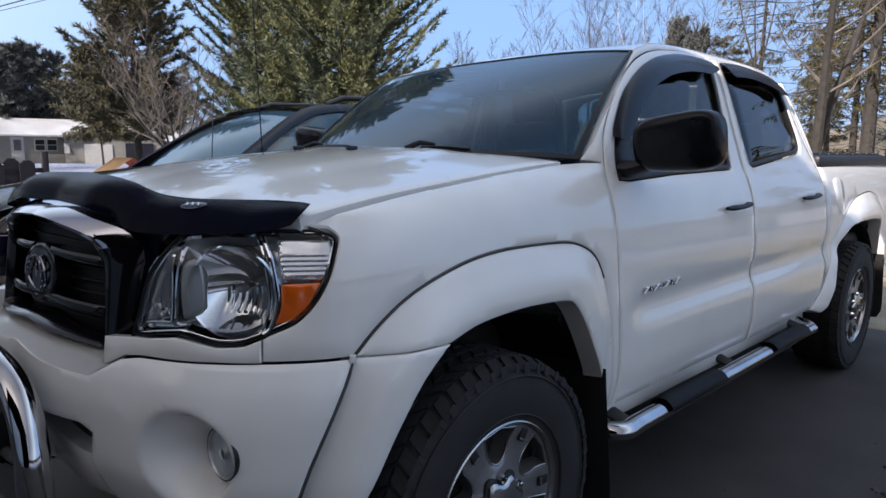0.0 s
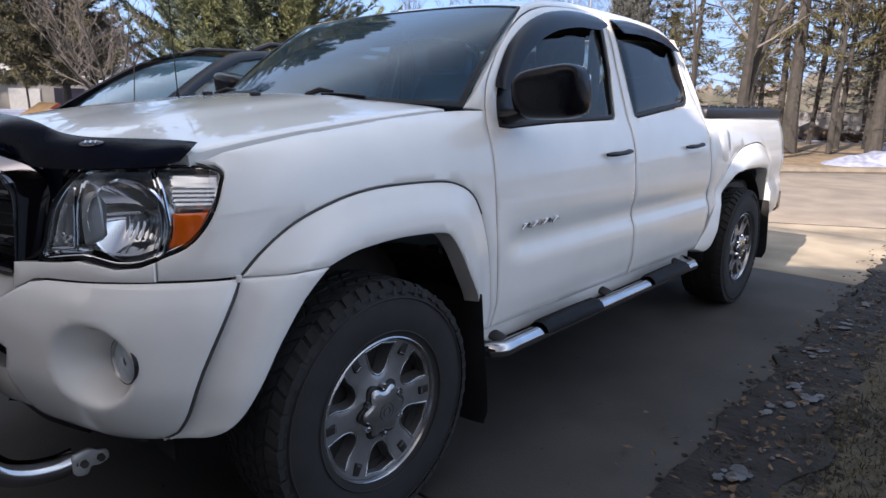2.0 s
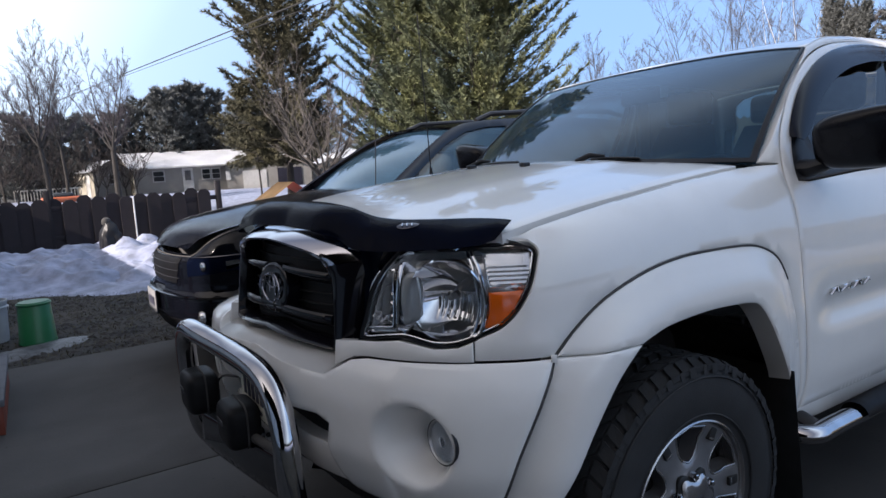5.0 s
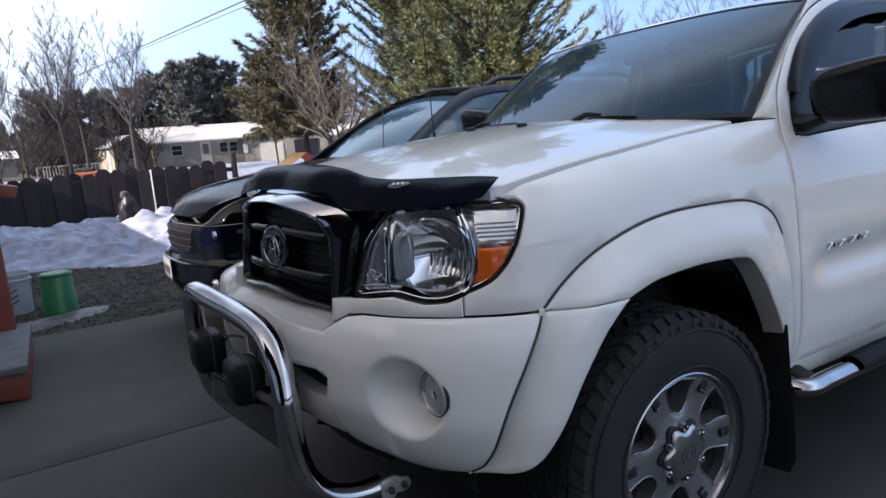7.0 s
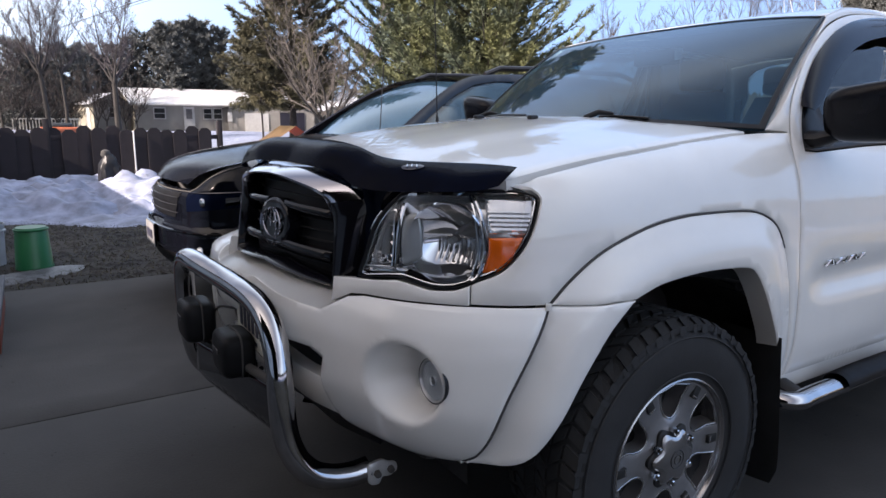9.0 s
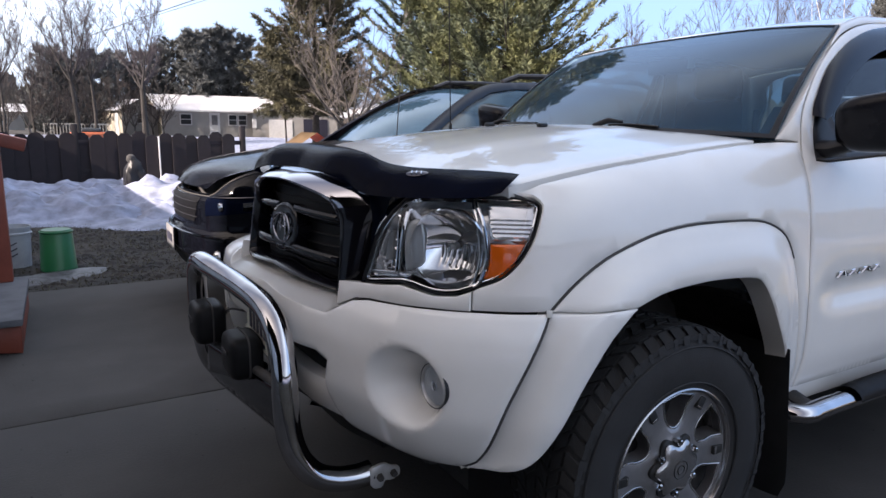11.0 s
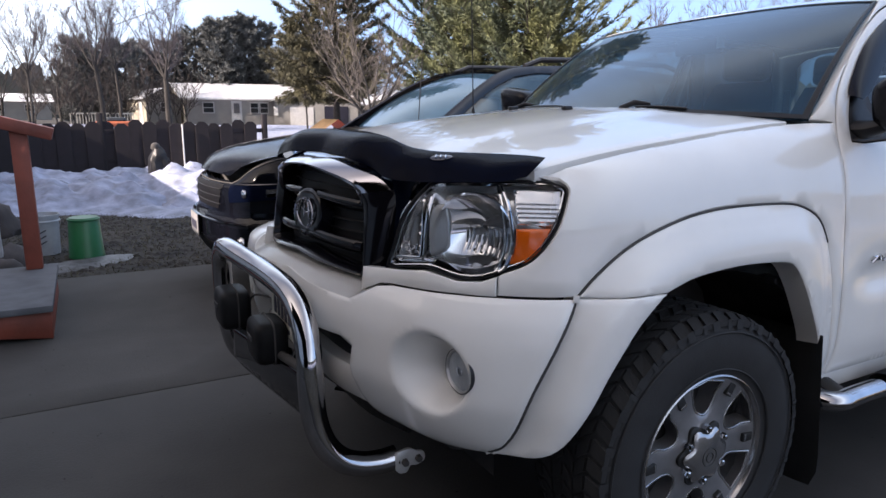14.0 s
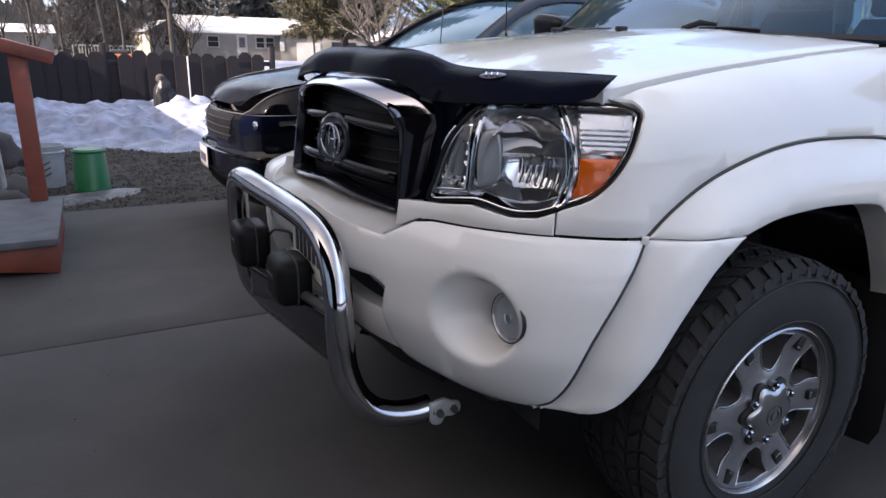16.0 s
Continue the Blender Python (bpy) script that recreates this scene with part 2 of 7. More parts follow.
# PINE is coloured for pines in sun, OLIVE darker for the one in shade
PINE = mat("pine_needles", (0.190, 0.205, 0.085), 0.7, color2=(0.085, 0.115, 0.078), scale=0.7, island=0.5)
# greyed, lightened needles: distance haze is mixed into the colour
PINEHAZY = mat("dark_pine_needles", (0.155, 0.168, 0.170), 0.75, color2=(0.105, 0.115, 0.115), scale=0.7, island=0.5)
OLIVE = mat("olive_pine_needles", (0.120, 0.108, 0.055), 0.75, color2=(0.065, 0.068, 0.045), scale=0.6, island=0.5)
SPRUCE = mat("spruce_needles", (0.100, 0.090, 0.034), 0.75, color2=(0.048, 0.046, 0.024), scale=0.8, island=0.5)
LITTER = mat("leaf_strewn_ground", (0.24, 0.175, 0.105), 0.95, color2=(0.12, 0.085, 0.05), scale=3.0, stain=0.35, stain_scale=0.5, bump=0.8, bump_scale=20)
LEAF = mat("dead_leaves", (0.16, 0.10, 0.06), 0.9, var=0.4, scale=8, island=0.5)
WIRE = mat("black_cable", (0.02, 0.02, 0.02), 0.6)
ORANGE = mat("orange_red_panel", (0.50, 0.13, 0.06), 0.6, var=0.2, scale=6)
KENNELROOF = mat("tan_plywood", (0.24, 0.15, 0.07), 0.8, var=0.3, scale=5, stain=0.3, stain_scale=3)
GREYFENCE = mat("grey_board_fence", (0.20, 0.20, 0.21), 0.85, var=0.3, scale=3)
SUVGLASS = glass("suv_glass", (0.22, 0.27, 0.29), ior=1.55, sky_film=0.13)

# ---- mesh tools ----
from mathutils.geometry import delaunay_2d_cdt


def pchip(pts):
    """A smooth monotone curve through (x, y) pairs."""
    xs, ys = (np.array(c, float) for c in zip(*pts))
    h = np.diff(xs)
    d = np.diff(ys) / h
    m = np.zeros(len(xs))
    m[0], m[-1] = d[0], d[-1]
    for i in range(1, len(xs) - 1):
        if d[i - 1] * d[i] > 0:
            w1, w2 = 2 * h[i] + h[i - 1], h[i] + 2 * h[i - 1]
            m[i] = (w1 + w2) / (w1 / d[i - 1] + w2 / d[i])

    def f(x):
        x = np.clip(np.asarray(x, float), xs[0], xs[-1])
        i = np.clip(np.searchsorted(xs, x) - 1, 0, len(h) - 1)
        t = (x - xs[i]) / h[i]
        return ys[i] * (1 + 2 * t) * (1 - t) ** 2 + m[i] * h[i] * t * (1 - t) ** 2 + ys[i + 1] * t * t * (3 - 2 * t) + m[i + 1] * h[i] * t * t * (t - 1)
    return f


def sstep(a, b, x):
    t = np.clip((np.asarray(x, float) - a) / (b - a), 0, 1)
    return t * t * (3 - 2 * t)


def spline(pts, n=6, closed=False):
    """Catmull-Rom points through pts."""
    p = [np.array(q, float) for q in pts]
    out = []
    k = len(p)
    for i in range(k if closed else k - 1):
        a, b, c, d = (p[(i - 1) % k], p[i], p[(i + 1) % k], p[(i + 2) % k]) if closed else (p[max(i - 1, 0)], p[i], p[i + 1], p[min(i + 2, k - 1)])
        for j in range(n):
            t = j / n
            out.append(0.5 * (2 * b + (c - a) * t + (2 * a - 5 * b + 4 * c - d) * t * t + (3 * b - a - 3 * c + d) * t ** 3))
    if not closed:
        out.append(p[-1])
    return [tuple(q) for q in out]


def resample(loop, step):
    out = []
    for a, b in zip(loop, loop[1:] + loop[:1]):
        a, b = np.array(a, float), np.array(b, float)
        length = np.hypot(*(b - a))
        if length < 1e-6:
            continue
        k = max(1, int(math.ceil(length / step)))
        out += [tuple(a + (b - a) * j / k) for j in range(k)]
    return out


def area2(loop):
    p = np.array(loop)
    return float(np.sum(p[:, 0] * np.roll(p[:, 1], -1) - np.roll(p[:, 0], -1) * p[:, 1]) / 2)


def inset(loop, d):
    """The loop moved inwards by d (outwards: minus)."""
    p = np.array(loop, float)
    if area2(loop) < 0:
        d = -d
    e1, e2 = p - np.roll(p, 1, 0), np.roll(p, -1, 0) - p
    n1 = np.stack([-e1[:, 1], e1[:, 0]], 1) / (np.hypot(*e1.T)[:, None] + 1e-12)
    n2 = np.stack([-e2[:, 1], e2[:, 0]], 1) / (np.hypot(*e2.T)[:, None] + 1e-12)
    n = n1 + n2
    n /= np.maximum((n * n).sum(1) / 2, 0.5)[:, None]
    return [tuple(q) for q in p + n * d]


def inside(loop, pts):
    p, q = np.array(loop), np.asarray(pts)
    hit = np.zeros(len(q), bool)
    for (x1, y1), (x2, y2) in zip(p, np.roll(p, -1, 0)):
        if y1 == y2:
            continue
        cross = ((y1 > q[:, 1]) != (y2 > q[:, 1])) & (q[:, 0] < (x2 - x1) * (q[:, 1] - y1) / (y2 - y1) + x1)
        hit ^= cross
    return hit


def away(loop, pts, d):
    """Which pts lie farther than d from every corner of the loop."""
    p, q = np.array(loop), np.asarray(pts)
    best = np.full(len(q), 9.0)
    for a in p:
        best = np.minimum(best, np.hypot(q[:, 0] - a[0], q[:, 1] - a[1]))
    return best > d


def sheet_bm(outline, fn, step=0.05, depth=0.012, gap=0.0025, edge=0.004, holes=(), flip=False, hole_depth=None, inward=None, rings=None):
    """A trimmed curved panel: the outline in (u, v), filled, laid on fn(u, v), with rolled edges and a return flange."""
    loops = [resample(inset(outline, gap), step)] + [resample(inset(h, -gap), step) for h in holes]
    rims = [inset(loops[0], edge)] + [inset(h, -edge) for h in loops[1:]]
    verts, edges = [], []
    spans = []
    for lp in loops + rims:
        k = len(verts)
        spans.append((k, len(lp)))
        verts += lp
        edges += [(k + i, k + (i + 1) % len(lp)) for i in range(len(lp))]
    o = np.array(loops[0])
    gx, gy = np.arange(o[:, 0].min(), o[:, 0].max(), step), np.arange(o[:, 1].min(), o[:, 1].max(), step)
    g = np.stack(np.meshgrid(gx + step / 3, gy + step / 3, indexing="ij"), -1).reshape(-1, 2)
    if len(g):
        keep = inside(rims[0], g) & away(rims[0], g, step * 0.45)
        for h in rims[1:]:
            keep &= ~inside(h, g) & away(h, g, step * 0.45)
        if rings:
            cu, cv, rad = rings
            keep &= np.hypot(g[:, 0] - cu, g[:, 1] - cv) > rad * 1.04
            verts += [(cu, cv)] + [(cu + rad * k / 14 * math.cos(2 * math.pi * i / 56), cv + rad * k / 14 * math.sin(2 * math.pi * i / 56)) for k in range(2, 15) for i in range(56)]
        verts += [tuple(q) for q in g[keep]]
    co, _, faces, orig, _, _ = delaunay_2d_cdt([Vector(v) for v in verts], edges, [], 0, 1e-7)
    uv = np.array([tuple(c) for c in co])
    tri = np.array([f for f in faces if len(f) == 3])
    mid = uv[tri].mean(1)
    keep = inside(loops[0], mid)
    for h in loops[1:]:
        keep &= ~inside(h, mid)
    tri = tri[keep]
    where = {}
    for new_i, olds in enumerate(orig):
        for q in olds:
            where[q] = new_i
    u, v = uv[:, 0], uv[:, 1]
    e = 1e-4
    pos = fn(u, v)
    du, dv = fn(u + e, v) - fn(u - e, v), fn(u, v + e) - fn(u, v - e)
    nrm = np.cross(du, dv)
    nrm /= np.linalg.norm(nrm, axis=1)[:, None] + 1e-12
    if flip:
        nrm = -nrm
    bm = bmesh.new()
    ring = set()
    for k, count in spans[:len(loops)]:
        ring |= {where[k + i] for i in range(count)}
    vs = [bm.verts.new(pos[i] - nrm[i] * (edge * 0.8 if i in ring else 0)) for i in range(len(pos))]
    for a, b, c in tri:
        order = (a, b, c) if not flip else (a, c, b)
        try:
            bm.faces.new([vs[q] for q in order])
        except ValueError:
            pass
    for li, (k, count) in enumerate(spans[:len(loops)]):
        ids = [where[k + i] for i in range(count)]
        dp = depth if li == 0 or hole_depth is None else hole_depth
        low = [bm.verts.new(pos[i] - nrm[i] * dp if inward is None else pos[i] + np.array(inward) * dp) for i in ids]
        for i in range(count):
            a, b = vs[ids[i]], vs[ids[(i + 1) % count]]
            c, d = low[(i + 1) % count], low[i]
            if a is not b:
                try:
                    bm.faces.new((a, d, c, b) if (area2(loops[li]) > 0) != flip else (a, b, c, d))
                except ValueError:
                    pass
    bmesh.ops.delete(bm, geom=[q for q in bm.verts if not q.link_faces], context="VERTS")
    bmesh.ops.recalc_face_normals(bm, faces=bm.faces)
    bm.normal_update()
    bm.faces.ensure_lookup_table()
    up = sum(f.normal.dot(Vector(nrm[tri[i][0]])) for i, f in enumerate(bm.faces[:len(tri)]) if len(f.verts) == 3)
    if up < 0:
        bmesh.ops.reverse_faces(bm, faces=bm.faces)
    return bm


def part(name, bm, material, parent=None, label="", sharp=40, smooth=True):
    """Links a bmesh as one mesh object under a thing or part."""
    me = bpy.data.meshes.new(name)
    if smooth:
        for f in bm.faces:
            f.smooth = True
    bm.to_mesh(me)
    bm.free()
    if smooth:
        me.set_sharp_from_angle(angle=radians(sharp))
    me.materials.append(material)
    ob = new(name, me)
    if parent:
        ob.parent = parent
    if label:
        ob["label"] = label
    return ob


def thing(name, label, category, group="", at=(0, 0, 0)):
    ob = new(name)
    ob.empty_display_size = 0.1
    ob.location = at
    return tagged(ob, label, category, group)


def mirrored(ob, parent=None, name=None):
    """The same part on the other side (y turned round)."""
    me = ob.data.copy()
    me.transform(Matrix.Scale(-1, 4, (0, 1, 0)))
    me.flip_normals()
    two = new(name or ob.name.split(".")[0], me)
    two.parent = parent or ob.parent
    if "label" in ob:
        two["label"] = ob["label"]
    return two


def panel(name, outline, fn, material, parent, label="", both=False, **kw):
    ob = part(name, sheet_bm(outline, fn, **kw), material, parent, label)
    return (ob, mirrored(ob)) if both else ob


def box_bm(x0, x1, y0, y1, z0, z1, bevel=0.0, seg=2, bm=None):
    own = bm is None
    bm = bm or bmesh.new()
    r = bmesh.ops.create_cube(bm, size=1, matrix=Matrix.Translation(((x0 + x1) / 2, (y0 + y1) / 2, (z0 + z1) / 2)) @ Matrix.Diagonal((x1 - x0, y1 - y0, z1 - z0, 1)))
    if bevel and own:
        bmesh.ops.bevel(bm, geom=list(bm.edges), offset=bevel, segments=seg, affect="EDGES", profile=0.5)
    return bm


def lathe_bm(profile, n=48, axis="y", bm=None, m=None, close=False):
    """A profile of (radius, height) turned round an axis."""
    bm = bm or bmesh.new()
    rows = []
    for r, h in profile:
        row = []
        for i in range(n):
            a = 2 * math.pi * i / n
            c, s = r * math.cos(a), r * math.sin(a)
            p = Vector({"y": (c, h, s), "x": (h, c, s), "z": (c, s, h)}[axis])
            row.append(bm.verts.new(m @ p if m else p))
        rows.append(row)
    for a, b in zip(rows, rows[1:] + (rows[:1] if close else [])):
        for i in range(n):
            bm.faces.new((a[i], a[(i + 1) % n], b[(i + 1) % n], b[i]))
    if not close:
        for row in (rows[0], rows[-1]):
            if profile[rows.index(row)][0] > 1e-5:
                bm.faces.new(row)
    bmesh.ops.remove_doubles(bm, verts=bm.verts, dist=1e-6)
    bmesh.ops.recalc_face_normals(bm, faces=bm.faces)
    return bm


def tube_bm(path, radius, n=14, bm=None, cap=True, flat=1.0):
    """A tube along a path of points; radius: one or one a point."""
    bm = bm or bmesh.new()
    p = [Vector(q) for q in path]
    rad = radius if isinstance(radius, (list, tuple)) else [radius] * len(p)
    side = None
    rows = []
    for i, q in enumerate(p):
        t = (p[min(i + 1, len(p) - 1)] - p[max(i - 1, 0)]).normalized()
        if side is None:
            side = t.cross(Vector((0, 0, 1)) if abs(t.z) < 0.9 else Vector((1, 0, 0))).normalized()
        side = (side - t * side.dot(t)).normalized()
        up = side.cross(t)
        rows.append([bm.verts.new(q + (side * math.cos(2 * math.pi * k / n) + up * math.sin(2 * math.pi * k / n) * flat) * rad[i]) for k in range(n)])
    for a, b in zip(rows, rows[1:]):
        for k in range(n):
            bm.faces.new((a[k], a[(k + 1) % n], b[(k + 1) % n], b[k]))
    if cap:
        bm.faces.new(rows[0][::-1])
        bm.faces.new(rows[-1])
    bmesh.ops.recalc_face_normals(bm, faces=bm.faces)
    return bm


def grid_bm(nu, nv, fn, thick=0.0, out=None):
    """A sheet of nu x nv cells from fn(u, v), u and v from 0 to 1."""
    bm = bmesh.new()
    rows = [[bm.verts.new(fn(i / nu, j / nv)) for j in range(nv + 1)] for i in range(nu + 1)]
    for i in range(nu):
        for j in range(nv):
            bm.faces.new((rows[i][j], rows[i + 1][j], rows[i + 1][j + 1], rows[i][j + 1]))
    if thick:
        bmesh.ops.solidify(bm, geom=bm.faces[:], thickness=thick)
    bmesh.ops.recalc_face_normals(bm, faces=bm.faces)
    if out:
        bm.normal_update()
        if sum(f.normal.dot(Vector(out)) for f in bm.faces) < 0:
            bmesh.ops.reverse_faces(bm, faces=bm.faces)
    return bm

def slab_between(p, thick):
    bm = bmesh.new()
    bm.faces.new([bm.verts.new(q) for q in p])
    bmesh.ops.solidify(bm, geom=bm.faces[:], thickness=thick)
    bmesh.ops.recalc_face_normals(bm, faces=bm.faces)
    return bm


# ---- the white pickup: nose towards -x, driver's side towards -y, front axle at x = 0 ----
PLAN = [(-.80, 0), (-.792, -.2), (-.722, -.461), (-.66, -.63), (-.567, -.752), (-.411, -.849), (-.2, -.885), (.2, -.902), (1, -.905), (2.5, -.905), (4.3, -.89)]
plan_s = np.r_[0, np.cumsum([math.hypot(b[0] - a[0], b[1] - a[1]) for a, b in zip(PLAN, PLAN[1:])])]
NOSE = 1.4030                     # length along the plan from the middle of the nose to x = 0
plan_x = pchip([(s, p[0]) for s, p in zip(plan_s, PLAN)])
plan_y = pchip([(s, p[1]) for s, p in zip(plan_s, PLAN)])
half_width = pchip([(.3, .84), (.38, .86), (.45, .88), (.52, .893), (.60, .906), (.70, .905), (.725, .902), (.765, .886), (.785, .880), (.81, .881), (.86, .8915), (.92, .8925), (1.0, .884), (1.08, .872), (1.17, .845),
                    (1.22, .82), (1.3, .79), (1.45, .74), (1.6, .69), (1.68, .65), (1.73, .57), (1.76, .48)])
wing_width = pchip([(.3, .84), (.38, .86), (.45, .88), (.52, .893), (.60, .905), (.70, .9065), (.80, .903), (.88, .896), (.92, .8925), (1.0, .884), (1.08, .872), (1.17, .845), (1.22, .82), (1.3, .79), (1.45, .74), (1.6, .69), (1.68, .65), (1.73, .57), (1.76, .48)])
wing_top = pchip([(-1.5, 1.140), (-.62, 1.134), (-.53, 1.134), (-.42, 1.158), (-.25, 1.187), (-.03, 1.215), (.2, 1.24), (.4, 1.257), (.6, 1.262)])
wing_roll = pchip([(-1.5, .10), (-.6, .11), (-.42, .095), (-.2, .115), (.1, .14), (.4, .14)])


def body(s, z, out=0.0):
    """The skin of the truck's side, from the middle of the nose (s = -1.403) round the corner; behind the corner s is x."""
    s, z = np.asarray(s, float), np.asarray(z, float)
    far = s < -NOSE
    s = np.where(far, -2 * NOSE - s, s)
    a, e = s + NOSE, 1e-3
    x, y = plan_x(a), plan_y(a)
    tx, ty = plan_x(a + e) - plan_x(a - e), plan_y(a + e) - plan_y(a - e)
    n = np.hypot(tx, ty) + 1e-12
    q = np.clip((z - .95) / (wing_top(s) - .95), 0, 1)
    nose = .013 + wing_roll(s) * (1 - np.sqrt(np.maximum(1 - q ** 2.5, 0)))
    m = sstep(.57, .74, s)
    door = .902 - half_width(z) * m - wing_width(z) * (1 - m)
    k = sstep(.42, .6, s)
    ins = np.where(z < .95, door, nose * (1 - k) + door * k) - out
    y = y + tx / n * ins
    return np.stack([x - ty / n * ins, np.where(far, -y, y), z + 0 * x], -1)


def skin(out):
    return lambda s, z: body(s, z, out)


truck = thing("pickup_truck", "white four-door pickup truck with black trim parked on a concrete driveway", "pickup truck")

# wheel arch flares and the panels between
FLARE_TOP = spline([(-.413, .858), (-.361, .908), (-.299, .954), (-.233, .989), (-.122, 1.024), (-.023, 1.041), (.085, 1.047), (.255, 1.044), (.347, 1.029), (.425, .989), (.47, .92), (.50, .80), (.52, .62), (.528, .50)], 3)
ARCH = spline([(.46, .50), (.435, .60), (.415, .655), (.364, .735), (.305, .835), (.27, .878), (.236, .891), (.159, .898), (.041, .9), (-.088, .888), (-.15, .872), (-.188, .859)], 3)
ARCH_LOW = spline([(-.188, .859), (-.262, .79), (-.328, .69), (-.374, .60), (-.412, .53), (-.450, .482), (-.50, .458), (-.56, .448), (-.624, .441)], 3)
BUMPER_SEAM = spline([(-.624, .441), (-.59, .462), (-.573, .479), (-.546, .531), (-.51, .64), (-.45, .784), (-.413, .858)], 3)


def flare_skin(curve, tail=9.0):
    line = np.array(resample(curve + curve[::-1][1:-1], .02))

    def fn(s, z):
        s, z = np.asarray(s, float), np.asarray(z, float)
        near = np.full(s.shape, 9.0)
        for a, b in line:
            near = np.minimum(near, np.hypot(s - a, z - b))
        return body(s, z, .003 + .036 * sstep(0, .10, near) * sstep(tail, tail - .26, s))
    return fn


arch_fn = flare_skin(BUMPER_SEAM + FLARE_TOP, .58)
panel("wheel_arch_flare", FLARE_TOP + ARCH, arch_fn, WHITE, truck, both=True, step=.022, depth=.07, edge=.005, gap=.0022, inward=(0, .98, -.15))
panel("bumper_end", ARCH_LOW + BUMPER_SEAM, arch_fn, WHITE, truck, both=True, step=.022, depth=.07, edge=.005, gap=.0022, inward=(.25, .95, -.1))
LAMP_RIGHT = spline([(-.602, .905), (-.586, .914), (-.534, .936), (-.496, .971), (-.464, 1.023), (-.443, 1.08), (-.435, 1.108), (-.455, 1.124)], 3)
WING_EDGE = [(s, float(wing_top(s)) - .001) for s in (-.53, -.48, -.42, -.33, -.25, -.14, -.03, .1, .2, .3, .4)]
DOOR_EDGE = spline([(.575, 1.258), (.563, 1.183), (.556, 1.037), (.556, .753), (.560, .60), (.545, .50)], 3)
panel("front_wing", [(-.602, .857)] + LAMP_RIGHT + WING_EDGE + [(.5, 1.26)] + DOOR_EDGE + FLARE_TOP[::-1], skin(0), WHITE, truck, both=True, step=.035, depth=.03)

REAR_FLARE = spline([(2.473, .481), (2.55, .56), (2.621, .643), (2.71, .75), (2.804, .856), (2.90, .93), (2.993, .980), (3.1, 1.02), (3.218, 1.044), (3.38, 1.058), (3.518, 1.056), (3.65, 1.02), (3.74, .95), (3.80, .80), (3.83, .62), (3.83, .52)], 3)
REAR_ARCH = spline([(3.75, .52), (3.72, .6), (3.696, .655), (3.64, .78), (3.591, .872), (3.5, .893), (3.4, .9), (3.2, .902), (3.05, .897), (2.957, .881), (2.85, .82), (2.76, .734), (2.69, .6), (2.63, .486), (2.55, .458)], 3)
panel("wheel_arch_flare", REAR_FLARE + REAR_ARCH, flare_skin(REAR_FLARE), WHITE, truck, both=True, step=.035, depth=.07, edge=.006, inward=(0, .98, -.15))
panel("bed_side", [(2.61, 1.222), (4.10, 1.226), (4.135, 1.2), (4.14, .95), (4.13, .75), (4.06, .56), (3.9, .50), (3.838, .50)] + REAR_FLARE[::-1][:-8] + [(2.606, .66)], skin(0), WHITE, truck, both=True, step=.06, depth=.03)
panel("fuel_door", spline([(2.775, 1.15), (2.925, 1.152), (2.93, 1.06), (2.91, .985), (2.85, .962), (2.79, .985), (2.77, 1.06)], 4, True), skin(.002), WHITE, truck, step=.05, depth=.006, gap=.001)

# doors with their window frames
DOOR1_TOP = spline([(.563, 1.183), (.606, 1.311), (.66, 1.39), (.76, 1.49), (.88, 1.578), (1.0, 1.635), (1.15, 1.672), (1.35, 1.692), (1.55, 1.697), (1.64, 1.69)], 4)
DOOR1 = [(.545, .497), (.560, .60), (.556, .753), (.556, 1.037)] + DOOR1_TOP + [(1.645, 1.3), (1.632, 1.14), (1.623, .9), (1.618, .494)]
WIN1 = spline([(.638, 1.203), (.66, 1.28), (.705, 1.357), (.805, 1.465), (.945, 1.551), (1.08, 1.605), (1.19, 1.632), (1.32, 1.652), (1.445, 1.659), (1.55, 1.655), (1.598, 1.635)], 3) + [(1.58, 1.434), (1.525, 1.235), (1.50, 1.222), (1.013, 1.212), (.70, 1.198)]
DOOR2_TOP = spline([(1.655, 1.69), (1.9, 1.698), (2.1, 1.684), (2.25, 1.655), (2.36, 1.60), (2.43, 1.5), (2.50, 1.36), (2.56, 1.27), (2.592, 1.2)], 4)
DOOR2 = [(1.626, .494), (1.631, .9), (1.640, 1.14), (1.653, 1.3)] + DOOR2_TOP + [(2.592, 1.0), (2.585, .70), (2.54, .59), (2.475, .489)]
WIN2 = [(1.70, 1.65)] + spline([(1.73, 1.66), (1.9, 1.668), (2.035, 1.662), (2.2, 1.645), (2.32, 1.615), (2.37, 1.57), (2.405, 1.46), (2.425, 1.36), (2.40, 1.305), (2.34, 1.285)], 3) + [(1.75, 1.228), (1.722, 1.24), (1.718, 1.441)]
for name, outline, hole, pane_mat in (("front_door", DOOR1, WIN1, SIDEGLASS), ("rear_door", DOOR2, WIN2, PRIVACY)):
    d = part(name, sheet_bm(outline, skin(0), step=.024, depth=.025, holes=[hole], hole_depth=.03), WHITE, truck)
    part("window_trim", sheet_bm(inset(hole, .002), skin(-.004), step=.04, depth=.02, holes=[inset(resample(hole, .04), .02)], gap=.0), PLASTIC, d)
    p = part("window_pane", sheet_bm(inset(resample(hole, .05), .008), skin(-.014), step=.09, depth=.004, gap=0, edge=.001), pane_mat, d)
    p.visible_shadow = False
    d2 = mirrored(d)
    for c in list(d.children):
        mirrored(c, d2).visible_shadow = c.visible_shadow

